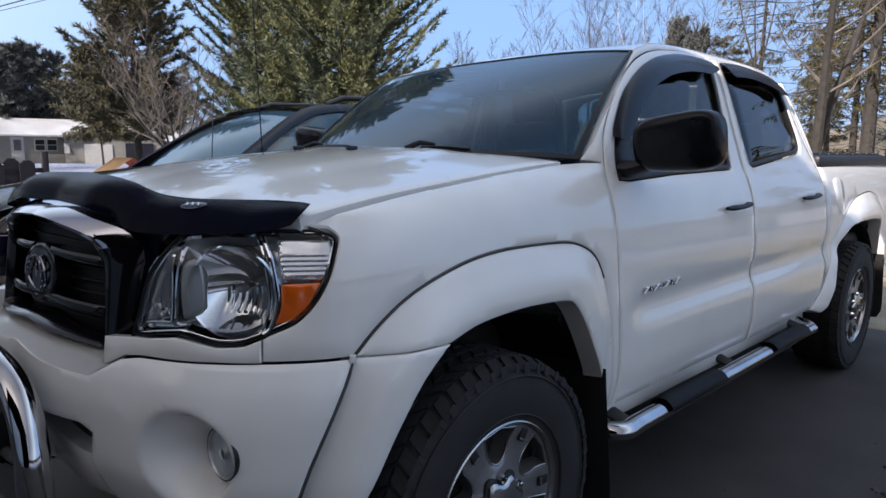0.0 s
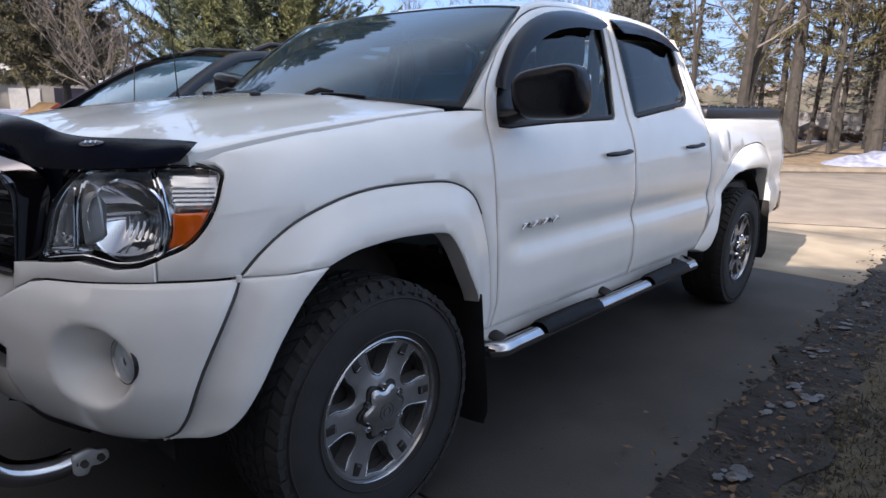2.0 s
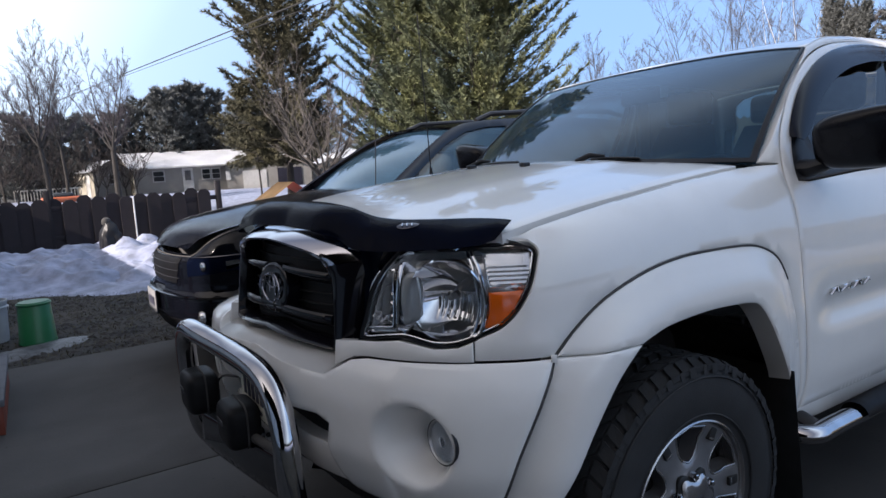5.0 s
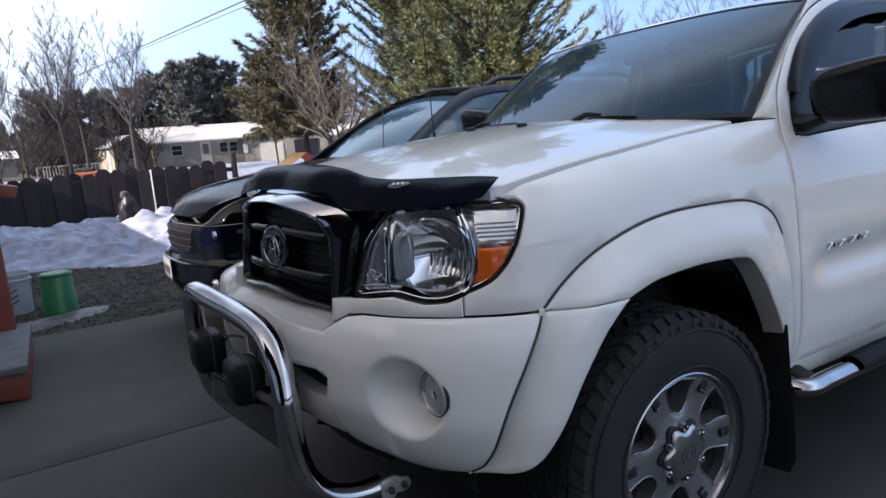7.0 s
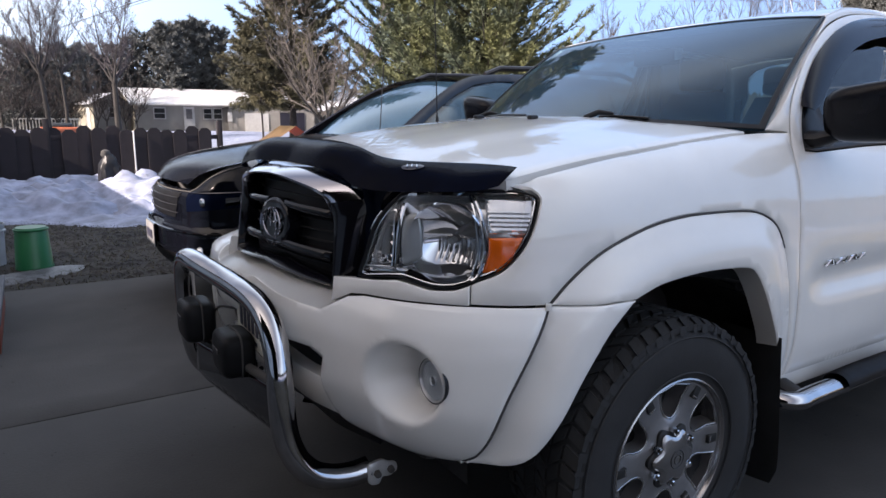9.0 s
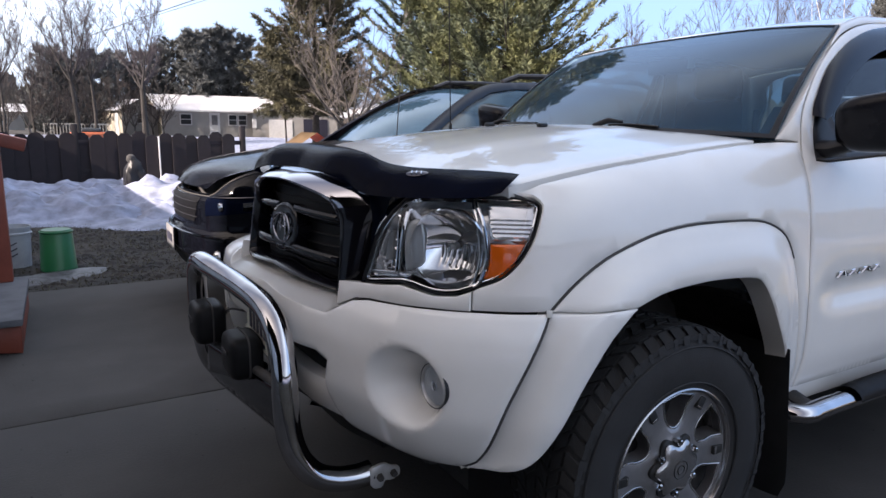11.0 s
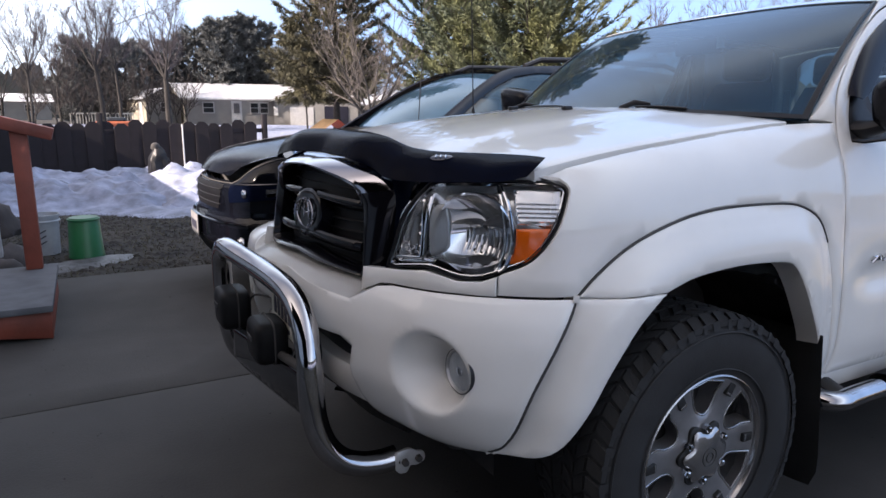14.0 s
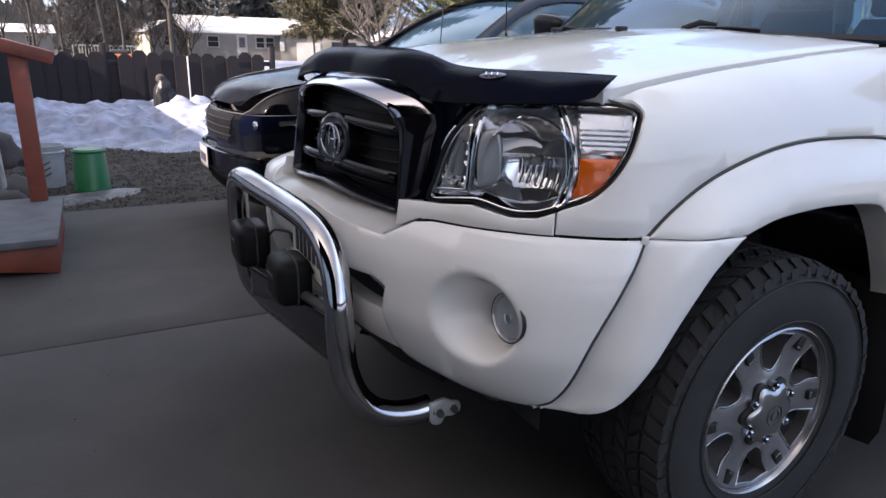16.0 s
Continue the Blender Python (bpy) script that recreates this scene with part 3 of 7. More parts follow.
# the cab's pillars and roof rail
GLASS_EDGE = spline([(.50, 1.262), (.55, 1.312), (.70, 1.442), (.85, 1.565), (.96, 1.648)], 4)
rail_z = pchip([(.96, 1.648), (1.05, 1.676), (1.2, 1.706), (1.6, 1.73), (2.0, 1.724), (2.25, 1.69), (2.40, 1.62)])
RAIL = [(x, float(rail_z(x))) for x in np.linspace(1.0, 2.38, 22)]
CAB_BACK = [(2.40, 1.61), (2.47, 1.50), (2.515, 1.42), (2.57, 1.32), (2.603, 1.27), (2.606, 1.21)]
panel("cab_pillar", GLASS_EDGE + RAIL + CAB_BACK + DOOR2_TOP[::-1] + DOOR1_TOP[::-1] + [(.572, 1.258)], skin(-.002), WHITE, truck, both=True, step=.03, depth=.03, gap=.002, edge=.003)
roof_mid = pchip([(1.0, 1.676), (1.1, 1.70), (1.3, 1.737), (1.7, 1.765), (2.1, 1.757), (2.3, 1.72), (2.42, 1.655)])


def roof_fn(x, q):
    x, q = np.asarray(x, float), np.asarray(q, float)
    xx = x + .10 * (1 - q * q) * sstep(1.5, .96, x)
    zr = rail_z(x)
    ye = half_width(zr) - .001
    up = np.maximum(roof_mid(xx) - zr, .005)
    return np.stack([xx, ye * q, zr + up * (1 - np.abs(q) ** 2.6)], -1)


panel("roof", [(.962, -1), (2.40, -1), (2.40, 1), (.962, 1)], roof_fn, WHITE, truck, step=.06, depth=.01, gap=.0005, edge=.003)


def back_fn(u, v):
    u, v = np.asarray(u, float), np.asarray(v, float)
    k = 2 * u - 1
    return np.stack([2.40 + .2 * v + .03 * np.sin(v * 3), k * (.68 + .14 * v), 1.63 - .42 * v + .06 * (1 - k ** 2) * (1 - v)], -1)


BACK_HOLE = spline([(.13, .14), (.5, .11), (.87, .14), (.91, .5), (.90, .86), (.5, .88), (.10, .86), (.09, .5)], 4, True)
panel("roof_back", [(0, 0), (1, 0), (1, 1), (0, 1)], back_fn, WHITE, truck, step=.05, depth=.012, gap=0, edge=.002, holes=[BACK_HOLE])
part("rear_window", sheet_bm(BACK_HOLE, lambda u, v: back_fn(u, v) - np.array((.006, 0, 0)), step=.08, depth=.004, gap=-.004, edge=.001), SIDEGLASS, truck).visible_shadow = False


# windscreen
def screen_fn(u, v):
    u, v = np.asarray(u, float), np.asarray(v, float)
    x0, z0 = .235 + .27 * np.abs(u) ** 2.2, 1.285 - .022 * u * u
    x1, z1 = 1.055 - .098 * u * u, 1.688 - .042 * np.abs(u) ** 2.4
    y0, y1 = .772 * u, .668 * u
    b = 4 * v * (1 - v) * .012
    return np.stack([x0 + (x1 - x0) * v - b, y0 + (y1 - y0) * v, z0 + (z1 - z0) * v + b * 1.4], -1)


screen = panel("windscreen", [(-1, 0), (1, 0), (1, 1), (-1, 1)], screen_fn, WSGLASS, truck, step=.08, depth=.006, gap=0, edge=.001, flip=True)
screen.visible_shadow = False
part("windscreen_seal", sheet_bm([(-1, 0), (1, 0), (1, 1), (-1, 1)], lambda u, v: screen_fn(u, v) + np.array((-.002, 0, .003)), step=.06, depth=.01, gap=0, edge=.002, flip=True, holes=[[(-.978, .03), (.978, .03), (.984, .985), (-.984, .985)]]), PLASTIC, truck)

# bonnet with two raised creases
edge_y = pchip([(-.56, .715), (-.50, .742), (-.40, .748), (-.2, .752), (0, .756), (.2, .757), (.45, .752)])
front_x = lambda y: -.640 + .162 * (np.abs(y) / .72) ** 2.2


hood_z = pchip([(-.75, 1.085), (-.62, 1.114), (-.53, 1.134), (-.42, 1.158), (-.25, 1.187)])


def bonnet_fn(x, y):
    x, y = np.asarray(x, float), np.asarray(y, float)
    k = np.clip(np.abs(y) / edge_y(x), 0, 1)
    z = np.where(x < -.42, hood_z(x), wing_top(np.clip(x, -.55, .45))) + .052 * (1 - k ** 2.4)
    z = z + .009 * sstep(.46, .32, np.abs(y) - .06 * (x + .4)) * sstep(-.70, -.45, x)
    return np.stack([x, y, z], -1)


left_edge = [(x, -float(edge_y(x))) for x in np.linspace(-.468, .435, 15)]
rear_edge = [(.207 + .262 * (abs(y) / .772) ** 2.2, y) for y in np.linspace(-.72, .72, 25)]
right_edge = [(x, -y) for x, y in reversed(left_edge)]
nose_edge = [(float(front_x(y)), y) for y in np.linspace(.70, -.70, 25)]
panel("bonnet", left_edge + rear_edge + right_edge + nose_edge, bonnet_fn, WHITE, truck, step=.035, depth=.03, edge=.003, gap=.0012)
part("cowl", grid_bm(24, 4, lambda u, v: (.20 + .26 * abs(2 * u - 1) ** 2 + .12 * v, (2 * u - 1) * .76, 1.245 + .02 * v - .02 * (2 * u - 1) ** 2), .01), PLASTIC, truck)

# front bumper
DISH_S, DISH_Z, DISH_R = -.752, .654, .112
bump_out = pchip([(.38, -.05), (.42, -.02), (.47, .014), (.54, .036), (.62, .045), (.72, .045), (.79, .036), (.835, .016), (.86, .002)])


def bumper_fn(s, z):
    s, z = np.asarray(s, float), np.asarray(z, float)
    side = np.where(s < -NOSE, -2 * NOSE - s, s)
    k = sstep(-.42, -.75, side)
    p = body(s, z, bump_out(z) * (.60 + .40 * k) + .02 * sstep(-1.0, -1.3, side))
    r = np.hypot(side - DISH_S, z - DISH_Z)
    w = sstep(DISH_R, DISH_R * .50, r)
    d = -.608 - p[..., 0]
    p[..., 0] = p[..., 0] + w * .5 * (d + np.sqrt(d * d + .014 ** 2))
    return p


BUMPER_TOP = [(-.602, .858), (-.70, .8555), (-.779, .852), (-.90, .846), (-.955, .836), (-1.034, .793), (-1.1, .795), (-1.25, .803), (-1.4, .81)]
BUMPER_LOW = spline([(-.624, .441), (-.72, .432), (-.80, .430), (-.89, .438), (-.97, .452), (-1.005, .475), (-1.026, .53), (-1.034, .59), (-1.022, .66)], 3)
half = [(-1.4, .676), (-1.06, .676)] + BUMPER_LOW[::-1] + BUMPER_SEAM[1:] + BUMPER_TOP
bumper_outline = half + [(-2 * NOSE - s, z) for s, z in reversed(half)]
bumper = panel("front_bumper", bumper_outline, bumper_fn, WHITE, truck, step=.013, depth=.05, edge=.004, gap=.0022, rings=(DISH_S, DISH_Z, DISH_R))
panel("bumper_insert", [(-1.01, .54), (-1.01, .69), (-1.796, .69), (-1.796, .54)], skin(-.04), PLASTIC, truck, step=.05, depth=.02)
panel("lower_bar", [(-1.02, .465), (-1.02, .560), (-1.10, .572), (-1.706, .572), (-1.786, .560), (-1.786, .465)], skin(.006), WHITE, truck, step=.04, depth=.05, edge=.010)
panel("air_dam", [(-.96, .36), (-.96, .485), (-1.846, .485), (-1.846, .36)], skin(-.06), PLASTIC, truck, step=.05, depth=.02)
part("tow_hook", tube_bm([(-.765 - .02 * math.sin(a), -.285 + .018 * math.cos(a), .632 + .022 * math.sin(a)) for a in np.linspace(0, 5.2, 18)], .003, 6), STEEL, truck)
for sy in (1, -1):
    m = Matrix.Translation((-.633, sy * -.701, .668)) @ Matrix.Rotation(sy * radians(4), 4, 'Z') @ Matrix.Scale(.98, 4)
    fog = part("fog_lamp", lathe_bm([(.0, .03), (.050, .028), (.0545, .02), (.0555, -.006), (.053, -.009), (.050, -.004), (.048, .006)], 32, "x", m=m), HOUSING, truck, "round fog lamp in a white recess")
    part("rim", lathe_bm([(.0555, .004), (.0575, .000), (.0570, -.008), (.0555, -.008)], 32, "x", m=m, close=True), PLASTIC, fog)
    part("reflector", lathe_bm([(.0, .022), (.02, .02), (.036, .010), (.048, -.002)], 32, "x", m=m), HOUSING, fog)
    part("bulb", lathe_bm([(.0, -.008), (.012, -.006), (.014, .004), (.012, .02)], 16, "x", m=m), CHROME, fog)
    part("lens", lathe_bm([(.0, -.013), (.03, -.011), (.050, -.005)], 32, "x", m=m), CLEAR, fog).visible_shadow = False
panel("header_panel", [(-.602, .857), (-.602, .905), (-.641, .890), (-.699, .885), (-.747, .892), (-.801, .898), (-.88, .886), (-.94, .881), (-1.025, .872), (-1.03, .803), (-.955, .838), (-.90, .845), (-.779, .851), (-.70, .855)], skin(.004), WHITE, truck, both=True, step=.03, depth=.03, gap=.0008, edge=.003)

# headlamps
LAMP = spline([(-.94, .885), (-.925, .932), (-.901, 1.001), (-.869, 1.058), (-.829, 1.107), (-.79, 1.117), (-.704, 1.123), (-.569, 1.126), (-.47, 1.122), (-.438, 1.108), (-.443, 1.08), (-.464, 1.023), (-.496, .971), (-.534, .936), (-.586, .914), (-.641, .894), (-.699, .889), (-.747, .896), (-.801, .902), (-.88, .89)], 2, True)


CHAMBER = resample([(-.931, .925), (-.918, .982), (-.903, 1.028), (-.884, 1.055), (-.838, 1.062), (-.831, .994), (-.835, .923), (-.926, .914)], .02)


def bowl_bm(m):
    """A fluted parabolic reflector."""
    bm = bmesh.new()
    rows = []
    n = 132
    for i in range(33):
        r = .012 + .084 * i / 32
        row = []
        for k in range(n):
            a = 2 * math.pi * k / n
            x, y = r * math.cos(a), r * math.sin(a)
            band = float(sstep(-.058, -.050, y) * sstep(.012, .004, y) * sstep(-.045, -.035, x))
            flute = .0034 * abs(math.sin(x * 230 + (y + .02) ** 2 * 900)) * band
            shelf_ = .006 * float(sstep(.004, .012, y))
            row.append(bm.verts.new(m @ Vector((x, y, -.074 + .076 * (r / .096) ** 2 + flute + shelf_ * (1 - (r / .096) ** 2)))))
        rows.append(row)
    for a, b in zip(rows, rows[1:]):
        for k in range(n):
            bm.faces.new((a[k], a[(k + 1) % n], b[(k + 1) % n], b[k]))
    bm.faces.new(rows[0])
    bmesh.ops.recalc_face_normals(bm, faces=bm.faces)
    return bm


def lamp_body(dx):
    return lambda s, z: body(s, z, -dx)


for sy in (1, -1):
    fl = (lambda ob: ob) if sy > 0 else None
    made = []
    lamp = part("headlamp", sheet_bm(inset(resample(LAMP, .02), .016), lamp_body(.062), step=.02, depth=-.044, gap=.004, edge=.0, holes=[[(-.676 + .088 * math.cos(t), .994 + .088 * math.sin(t)) for t in np.linspace(0, 2 * math.pi, 40, endpoint=False)]], hole_depth=.004), REFLECTOR, truck, "clear headlamp with an amber corner lens")
    bits = [
        ("bezel", sheet_bm(resample(LAMP, .02), lamp_body(.001), step=.02, depth=.02, gap=.001, edge=.002, holes=[inset(resample(LAMP, .02), .0035)]), PLASTIC),
        ("inner_bezel", sheet_bm(inset(resample(LAMP, .02), .0045), lamp_body(.012), step=.02, depth=.012, gap=0, edge=.002, holes=[inset(resample(LAMP, .02), .0095)]), CHROME),
        ("indicator_reflector", sheet_bm(CHAMBER, lambda s, z: body(s, z, -.050 + .004 * np.sin(np.asarray(s) * 330) * np.sin(np.asarray(z) * 240)), step=.008, depth=.02), BOWL),
        ("indicator_bulb", tube_bm([tuple(body(-.885, .945, -.045)), tuple(body(-.875, 1.02, -.045))], .011, 10), GREYLENS),
        ("indicator_frame", sheet_bm(inset(CHAMBER, -.004), lamp_body(.016), step=.02, depth=.03, gap=0, edge=.001, holes=[inset(CHAMBER, .0015)]), CHROME),
        ("divider", sheet_bm([(-.826, .915), (-.818, .915), (-.806, 1.085), (-.822, 1.085)], lamp_body(.014), step=.02, depth=.06, gap=0), CHROME),
        ("lower_tray", sheet_bm([(-.94, .892), (-.80, .906), (-.78, .925), (-.80, .922), (-.925, .908)], lamp_body(.03), step=.02, depth=.03, gap=0), CHROME),
        ("corner_reflector", sheet_bm([(-.562, 1.018), (-.462, 1.024), (-.444, 1.075), (-.447, 1.106), (-.58, 1.106)], lambda s, z: body(s, z, -.024 + .004 * np.abs(np.sin(np.asarray(z) * 330))), step=.005, depth=.02), REFLECTOR),
        ("amber_lens", sheet_bm([(-.576, .931), (-.534, .936), (-.503, .962), (-.474, 1.018), (-.561, 1.016), (-.562, .978)], lambda s, z: body(s, z, -.014 + .002 * np.abs(np.sin(np.asarray(s) * 260))), step=.009, depth=.03, gap=.001), AMBER),
        ("corner_rim", tube_bm([tuple(body(s, z, -.012)) for s, z in spline([(-.607, 1.107), (-.585, 1.068), (-.572, 1.018), (-.569, .979), (-.583, .928), (-.60, .912)], 5)], .005, 8), CHROME),
        ("corner_rim", tube_bm([tuple(body(s, z, -.018)) for s, z in spline([(-.622, 1.107), (-.600, 1.068), (-.588, 1.018), (-.585, .979), (-.598, .928), (-.61, .912)], 5)], .004, 8), CHROME),
    ]
    c = body(-.676, .994, -.030)
    face = Vector((-.80, -.60, 0)).normalized()
    m = Matrix.Translation(c) @ face.to_track_quat("Z", "Y").to_matrix().to_4x4()
    bits += [
        ("main_reflector", bowl_bm(m), BOWL),
        ("reflector_rim", lathe_bm([(.095, .003), (.098, .008), (.1005, .002), (.098, -.004)], 48, "z", m=m, close=True), CHROME),
        ("bulb_shield", lathe_bm([(.0, -.030), (.006, -.031), (.008, -.035), (.008, -.06)], 16, "z", m=m), GREYLENS),
    ]
    bits.append(("bulb_cover", sheet_bm(spline([(-.805, .945), (-.79, .930), (-.74, .955), (-.738, 1.0), (-.745, 1.035), (-.764, 1.064), (-.806, 1.05), (-.812, 1.0)], 3, True), lambda s, z: body(s, z, -.026 + .012 * np.sqrt(np.maximum(.02, 1 - ((np.asarray(s) + .775) / .042) ** 2))), step=.010, depth=.03), GREYLENS))
    bits.append(("lens", sheet_bm(resample(LAMP, .02), lamp_body(.003), step=.03, depth=.004, gap=.008, edge=.002), CLEAR))
    obs = [part(n, b, mt, lamp) for n, b, mt in bits]
    obs[-1].visible_shadow = False
    if sy < 0:
        for ob in [lamp] + obs:
            ob.data.transform(Matrix.Scale(-1, 4, (0, 1, 0)))
            ob.data.flip_normals()

# grille
def grille_fn(out=0.0):
    def fn(y, z):
        y, z = np.asarray(y, float), np.asarray(z, float)
        return np.stack([-.800 + .13 * (z - .83) + .72 * y * y + 0 * z - out, y, z], -1)
    return fn


GR_OUT = spline([(0, .846), (-.13, .839), (-.28, .830), (-.352, .824), (-.374, .830), (-.378, .875), (-.381, .953), (-.385, 1.043), (-.384, 1.085), (-.365, 1.116), (-.334, 1.130), (-.241, 1.142), (-.13, 1.149), (0, 1.151)], 4)
GR_OUT = GR_OUT + [(-y, z) for y, z in reversed(GR_OUT[1:-1])]
GR_IN = spline([(0, .868), (-.13, .861), (-.27, .850), (-.305, .848), (-.316, .858), (-.312, .90), (-.304, .942), (-.290, 1.02), (-.278, 1.06), (-.262, 1.076), (-.2, 1.092), (-.12, 1.106), (-.06, 1.113), (0, 1.115)], 4)
GR_IN = GR_IN + [(-y, z) for y, z in reversed(GR_IN[1:-1])]


def frame_bm(outer, inner, profile, rise, low=-9, high=9):
    """A moulded frame: the profile (way across, stand-out) swept between two loops, where the outer one lies between low and high."""
    bm = bmesh.new()
    rows = []
    for a, b in zip(outer, inner):
        row = []
        for w, o in profile:
            y, z = a[0] + (b[0] - a[0]) * w, a[1] + (b[1] - a[1]) * w
            k = float(sstep(1.02, 1.12, a[1]))
            q = grille_fn(o + (rise[len(row)] - o) * k + .010)(np.array([y]), np.array([z]))[0]
            row.append(bm.verts.new(tuple(q)))
        rows.append(row)
    n = len(rows)
    for i in range(n):
        if not low < (outer[i][1] + outer[(i + 1) % n][1]) / 2 < high:
            continue
        a, b = rows[i], rows[(i + 1) % n]
        for k in range(len(profile) - 1):
            bm.faces.new((a[k], b[k], b[k + 1], a[k + 1]))
    bmesh.ops.delete(bm, geom=[q for q in bm.verts if not q.link_faces], context="VERTS")
    bmesh.ops.recalc_face_normals(bm, faces=bm.faces)
    return bm


GR_PROFILE = [(-.05, -.09), (0, -.022), (.06, -.010), (.15, .002), (.30, .011), (.50, .015), (.66, .013), (.78, .004), (.90, -.003), (1.0, -.010), (1.02, -.06)]
GR_TOP = [-.12, -.052, -.041, -.028, -.012, .004, .014, .020, .018, .006, -.06]      # the same way across, leaning back along the top
grille = part("grille", frame_bm(GR_OUT, GR_IN, GR_PROFILE, GR_TOP, -9, 1.075), PIANO, truck, "black grille with a wide chrome top band")
part("chrome_top", frame_bm(GR_OUT, GR_IN, GR_PROFILE, GR_TOP, 1.075, 9), SURROUND, grille)
part("mesh_back", sheet_bm(inset(GR_IN, -.01), grille_fn(-.05), step=.05, depth=.01, flip=True), COVER, grille)
for zc, hh in ((.918, .014), (1.034, .012)):
    for sy in (-1, 1):
        part("bar", sheet_bm([(sy * .055, zc - hh), (sy * .300, zc - hh - .012), (sy * .305, zc + hh - .008), (sy * .055, zc + hh)], grille_fn(.002), step=.04, depth=.04, edge=.006, flip=True), PIANO, grille)
for k in range(8):
    z = .875 + k * .030
    part("mesh_slat", sheet_bm([(-.30, z), (.30, z), (.30, z + .005), (-.30, z + .005)], grille_fn(-.038), step=.05, depth=.02, edge=.001, gap=0, flip=True), COVER, grille)
part("emblem_shroud", sheet_bm(spline([(-.108, .970), (-.08, 1.025), (0, 1.048), (.08, 1.025), (.108, .970), (.08, .915), (0, .892), (-.08, .915)], 4, True), grille_fn(.002), step=.02, depth=.05, edge=.004, flip=True), PIANO, grille)
gx = -.800 + .13 * .14 - .002
ring = lambda a, b, cy=0, cz=.968, rr=.0036: tube_bm([(gx - .003, cy + a * math.cos(t), cz + b * math.sin(t)) for t in np.linspace(0, 2 * math.pi, 40)], rr, 8, cap=False)
emb = part("emblem", ring(.062, .046), SURROUND, grille, "chrome oval emblem")
part("emblem_ring", ring(.024, .044), SURROUND, emb)
part("emblem_ring", ring(.050, .019, cz=.990), SURROUND, emb)
side_y = pchip([(.828, -.370), (.90, -.378), (.99, -.382), (1.06, -.384), (1.115, -.362)])
lamp_s = pchip([(.86, -.948), (.885, -.942), (.932, -.927), (1.0, -.903), (1.058, -.871), (1.107, -.831)])


def wing_fn(u, v):
    z = .85 + .262 * v
    a = grille_fn(-.012)(np.array([float(side_y(z)) + .01]), np.array([z]))[0]
    b = body(float(lamp_s(z)) - .002, z, -.004)
    m = a + (b - a) * u
    return Vector((m[0] + .045 * math.sin(math.pi * u) * (1 - .7 * v ** 3), m[1], m[2] + .012 * (1 - u) * v))


# black sheet stands for the shaded gap between grille and headlamp
gw = part("grille_wing", grid_bm(8, 12, wing_fn, .006), GLOSSBLACK, truck)
mirrored(gw)
cap_rim = part("wing_cap", tube_bm([tuple(wing_fn(u, 1.0) + Vector((-.006, 0, .004))) for u in np.linspace(-.1, 1, 8)], [.016, .016, .015, .014, .012, .011, .010, .008], 8), CHROME, truck)
mirrored(cap_rim)

# smoked deflector along the bonnet's front edge
dl_x = pchip([(0, -.738), (.2, -.728), (.33, -.705), (.42, -.698), (.46, -.680), (.564, -.648), (.65, -.603), (.70, -.560), (.74, -.497), (.755, -.476), (.765, -.458)])
dl_z = pchip([(0, 1.155), (.2, 1.150), (.33, 1.132), (.42, 1.110), (.46, 1.107), (.564, 1.111), (.65, 1.117), (.70, 1.120), (.74, 1.129), (.755, 1.148), (.765, 1.173)])
du_x = pchip([(0, -.655), (.2, -.655), (.33, -.637), (.42, -.612), (.50, -.588), (.58, -.525), (.65, -.462), (.72, -.442), (.765, -.452)])
du_z = pchip([(0, 1.226), (.2, 1.222), (.30, 1.212), (.42, 1.185), (.50, 1.181), (.58, 1.180), (.65, 1.179), (.72, 1.178), (.765, 1.178)])


def shield(u, v):
    y = (2 * u - 1) * .765
    a = abs(y)
    b = math.sin(math.pi * v) * .012 * (1 - (a / .765) ** 8)
    return Vector((float(dl_x(a)) * (1 - v) + float(du_x(a)) * v - b, y, float(dl_z(a)) * (1 - v) + float(du_z(a)) * v + b))


defl = part("bonnet_deflector", grid_bm(80, 8, shield, .005), GLOSSBLACK, truck, "smoked black acrylic bonnet deflector")


def on_shield(du, dv, lift):
    u, v = .5 - .540 / 1.53 + du / 1.53, .66 + dv
    n = (shield(u + .004, v) - shield(u - .004, v)).cross(shield(u, v + .02) - shield(u, v - .02)).normalized()
    return shield(u, v) + n * (lift if n.z > 0 else -lift)


bm = bmesh.new()
hub_v = bm.verts.new(on_shield(0, 0, .006))
rim_v = [bm.verts.new(on_shield(.024 * math.cos(t), .115 * math.sin(t), .003)) for t in np.linspace(0, 2 * math.pi, 28, endpoint=False)]
for i in range(28):
    bm.faces.new((hub_v, rim_v[i], rim_v[(i + 1) % 28]))
bdg = part("badge", bm, DARKCHROME, defl, "small oval metal badge")
for k in range(3):
    part("badge_mark", tube_bm([on_shield((k - 1) * .011 - .004, -.05, .006), on_shield((k - 1) * .011 + .004, .05, .006)], .002, 6), CHROME, bdg)


